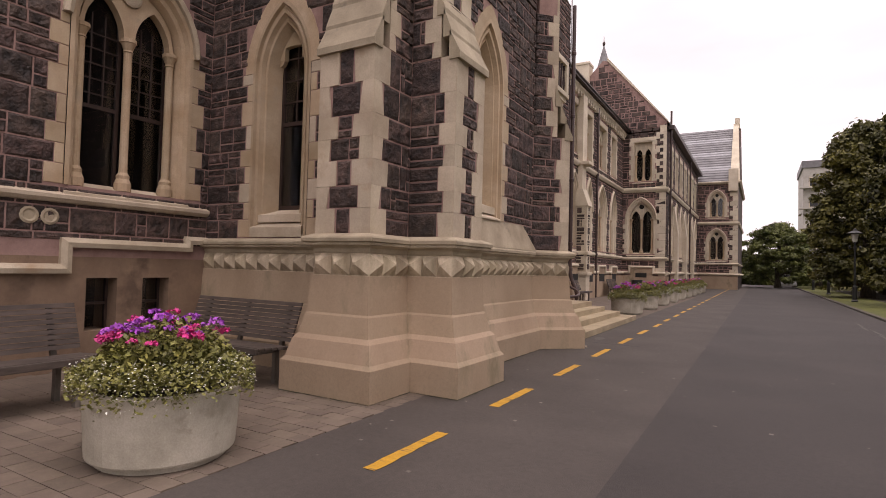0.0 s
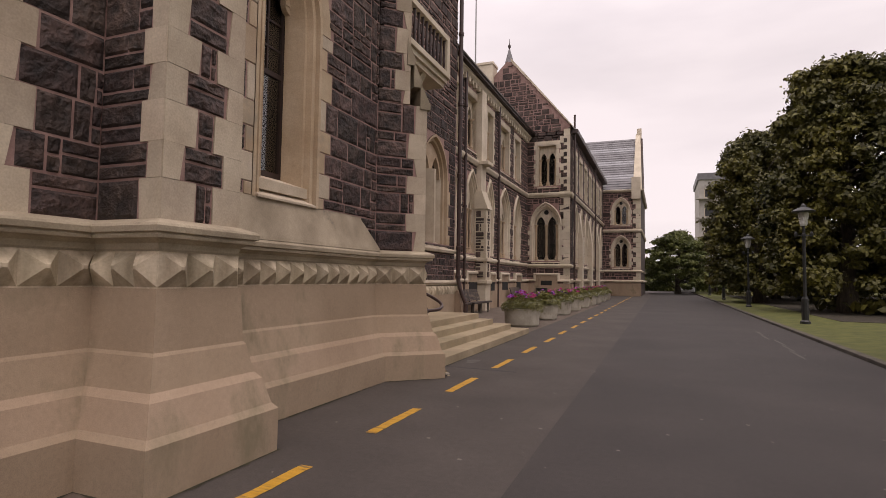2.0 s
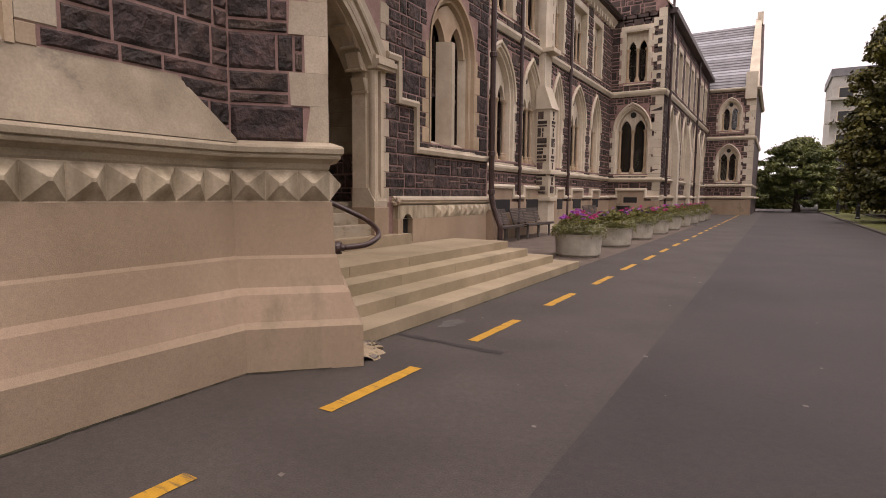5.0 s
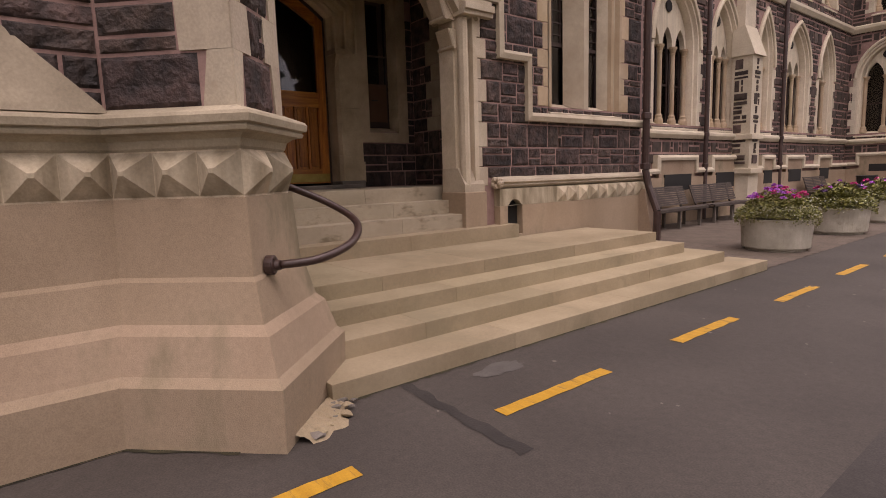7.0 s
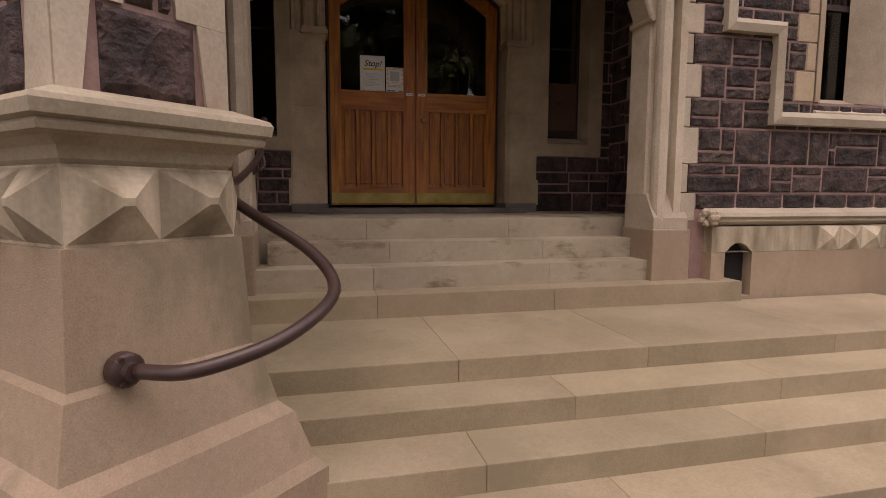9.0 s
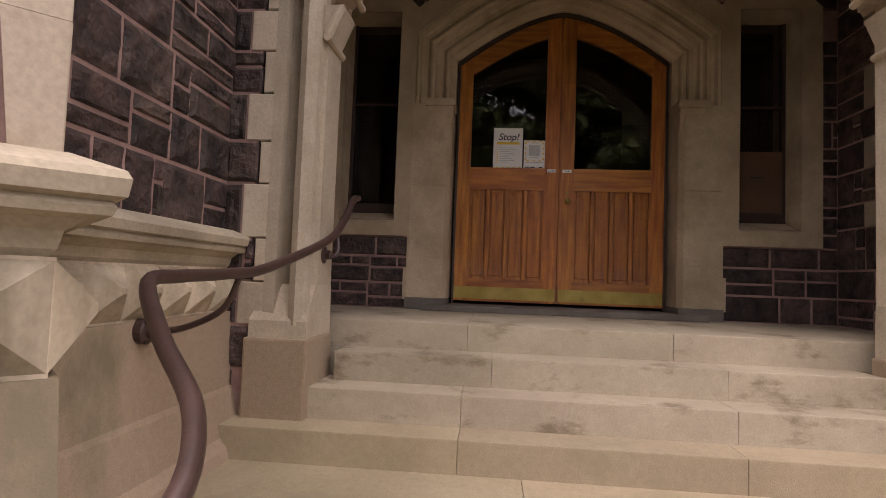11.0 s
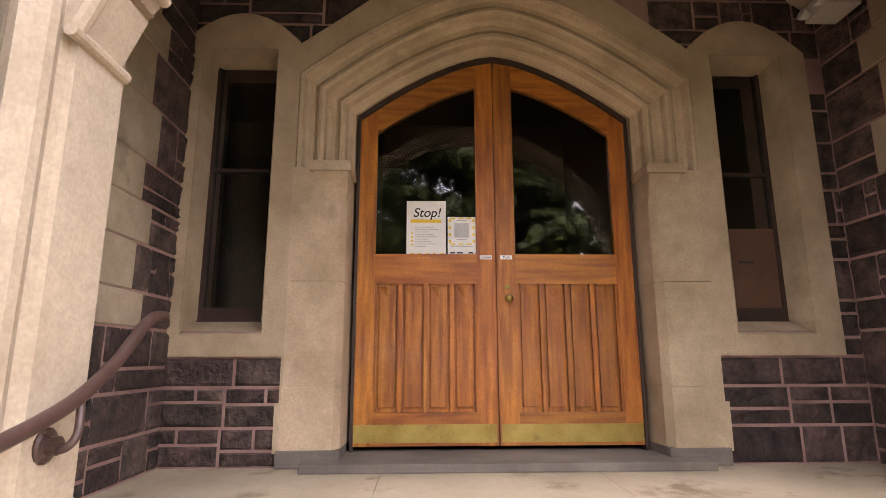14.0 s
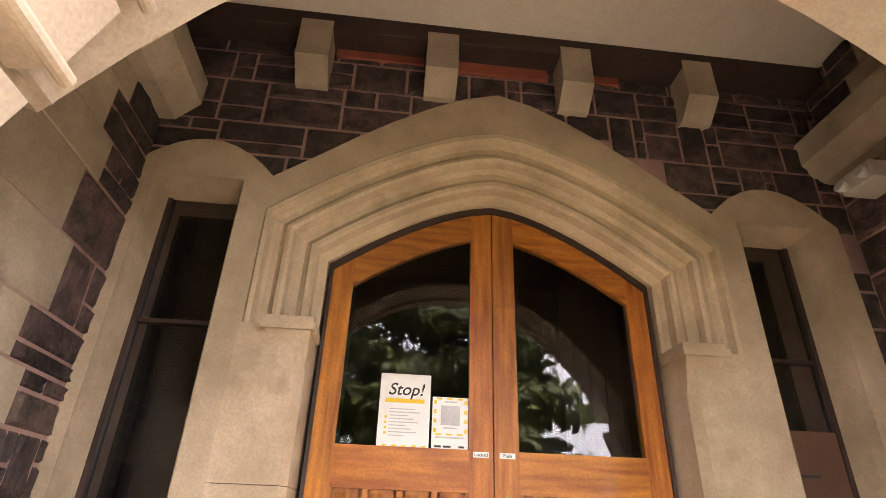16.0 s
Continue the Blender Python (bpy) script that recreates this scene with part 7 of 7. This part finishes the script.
hexa(bm, [(-1.05, -0.76, 0.9), (1.65, -0.76, 0.9), (1.65, 0.76, 0.9), (-1.05, 0.76, 0.9), (-0.42, -0.6, 1.38), (0.88, -0.6, 1.38), (0.88, 0.6, 1.38), (-0.42, 0.6, 1.38)])
part("cabin", bm, INK, car)
part("car_roof", box(B(), -0.45, 0.92, -0.62, 0.62, 1.42, 1.46, 0.015), CARW, car)
for x in (-1.25, 1.3):
    for y in (-0.82, 0.82):
        w = part("wheel", lathe(B(), [(0.2, -0.09), (0.31, -0.09), (0.32, 0), (0.31, 0.09), (0.2, 0.09)], (0, 0, 0), 18), INK, car)
        w.matrix_basis = Matrix.Translation((x, y, 0.32)) @ Matrix.Rotation(radians(90), 4, "X")
        part("rim", lathe(B(), [(0.05, -0.1), (0.2, -0.095), (0.2, 0.095), (0.05, 0.1)], (0, 0, 0), 12), STEEL, w)
blk_far = thing("apartment_building", pose(5.5, 95, 0), "distant pale rendered block behind the trees", "building")
part("wall", box(B(), 0, 9, 0, 12, -0.2, 17.0), BUFF, blk_far)
part("roof", box(B(), -0.2, 9.2, -0.2, 12.2, 17.0, 18.0), SLATE, blk_far)
for k in range(5):
    for j in range(3):
        w = part("window", box(B(), 0.7 + j * 2.8, 2.4 + j * 2.8, -0.06, 0.0, 2.2 + k * 3.0, 3.6 + k * 3.0), LIME_FAR, blk_far)
        part("pane", box(B(), 0.8 + j * 2.8, 2.3 + j * 2.8, -0.08, -0.06, 2.3 + k * 3.0, 3.5 + k * 3.0), INK, w)
for k in range(4):
    part("balcony", box(B(), -0.5, 2.2, -0.9, 0.0, 4.9 + k * 3.0, 5.1 + k * 3.0), BUFF, blk_far)


def smear(name, x, y, lx, ly, seed, material, z, label, cat):
    """A thin irregular patch on the ground."""
    r = random.Random(seed)
    bm = B()
    c = bm.verts.new((x, y, z + 0.002))
    ring = [bm.verts.new((x + lx * math.cos(k * math.tau / 22) * r.uniform(0.6, 1.1), y + ly * math.sin(k * math.tau / 22) * r.uniform(0.6, 1.1), z)) for k in range(22)]
    for k in range(22):
        bm.faces.new((c, ring[k], ring[(k + 1) % 22]))
    return tagged(part(name, bm, material), label, cat)


SCUFF = mat("pale_scuff", (0.075, 0.066, 0.059), (0.105, 0.094, 0.084), 9, 0.9, 0.3, 120)
smear("road_patch", -2.62, 10.55, 0.10, 0.22, 5, SCUFF, 0.003, "pale scuffed patch on the asphalt by the steps", "patch")
for k in range(5):
    smear("road_scuff", 2.3 + 0.05 * (k % 3), 13.9 + 1.1 * k, 0.035, 0.75, 30 + k, SCUFF, 0.003, "pale worn scuff on the asphalt", "scuff")
bk = thing("broken_edge", pose(-2.70, 9.27, 0), "crumbled pale mortar apron where plinth meets step", "rubble")
rq = random.Random(12)
bm = B()
apron = []
for k in range(16):
    e = k / 15
    base = Vector((-0.20 + 0.34 * e, 0.20 - 0.36 * e, 0))
    out = Vector((0.70, 0.70, 0)) * (0.10 + 0.07 * math.sin(e * 3.1) + rq.uniform(-0.025, 0.03))
    apron.append([tuple(base + out * j / 4 + Vector((rq.uniform(-0.008, 0.008), rq.uniform(-0.008, 0.008), (0.035 * (1 - j / 4) + rq.uniform(0.002, 0.016)) if j < 4 else 0.001))) for j in range(5)])
loft(bm, apron)
part("mortar_apron", bm, STEP, bk)
for k in range(30):
    bm = B()
    sz = rq.uniform(0.010, 0.034)
    e = rq.random()
    at = Vector((-0.20 + 0.34 * e, 0.20 - 0.36 * e, 0.02)) + Vector((0.7, 0.7, 0)) * rq.uniform(0.02, 0.16)
    bmesh.ops.create_icosphere(bm, subdivisions=1, radius=sz, matrix=Matrix.Translation(at) @ Matrix.Diagonal((1, 1.2, 0.5, 1)))
    for v in bm.verts:
        v.co += Vector((rq.uniform(-1, 1), rq.uniform(-1, 1), rq.uniform(-0.4, 0.4))) * sz * 0.35
    part("fragment", bm, STEP if k % 3 else KERB, bk)
bm = loft(B(), [[(-2.82 + 0.066 * k, 9.885 + rq.uniform(-0.015, 0.015) - 0.004 * k, 0.002), (-2.82 + 0.066 * k, 9.955 + rq.uniform(-0.02, 0.02) - 0.003 * k, 0.002)] for k in range(17)])
tagged(part("asphalt_seam", bm, mat("tar_seam", (0.022, 0.018, 0.016), (0.034, 0.028, 0.025), 5, 0.8, 0.6, 90)), "dark tarred seam across the asphalt", "seam")

# ---- dark strip along the foot of plinth and steps ----
STRIP_BROWN = mat("dark_olive_brown", (0.022, 0.020, 0.010), (0.060, 0.052, 0.026), 7, 1.0, 0.8, 60)


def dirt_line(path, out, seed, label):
    """A ragged dark strip on the ground along a plan path, from the foot of the stone outwards."""
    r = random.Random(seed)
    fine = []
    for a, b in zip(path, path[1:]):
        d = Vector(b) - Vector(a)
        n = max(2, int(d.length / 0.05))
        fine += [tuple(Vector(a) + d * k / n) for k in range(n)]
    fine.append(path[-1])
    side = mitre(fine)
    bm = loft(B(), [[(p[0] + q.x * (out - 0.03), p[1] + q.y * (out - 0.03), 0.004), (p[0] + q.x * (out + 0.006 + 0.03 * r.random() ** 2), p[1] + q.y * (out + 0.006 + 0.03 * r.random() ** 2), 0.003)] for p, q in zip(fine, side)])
    return tagged(part("dirt_line", bm, STRIP_BROWN), label, "dirt", kind="stuff")


dirt_line(BAY[1:10], 0.23, 41, "dark ragged strip along the foot of the plinth")
dirt_line([(-2.83, 9.5), (-2.83, 15.25)], 0.0, 42, "dark ragged strip along the lowest step")
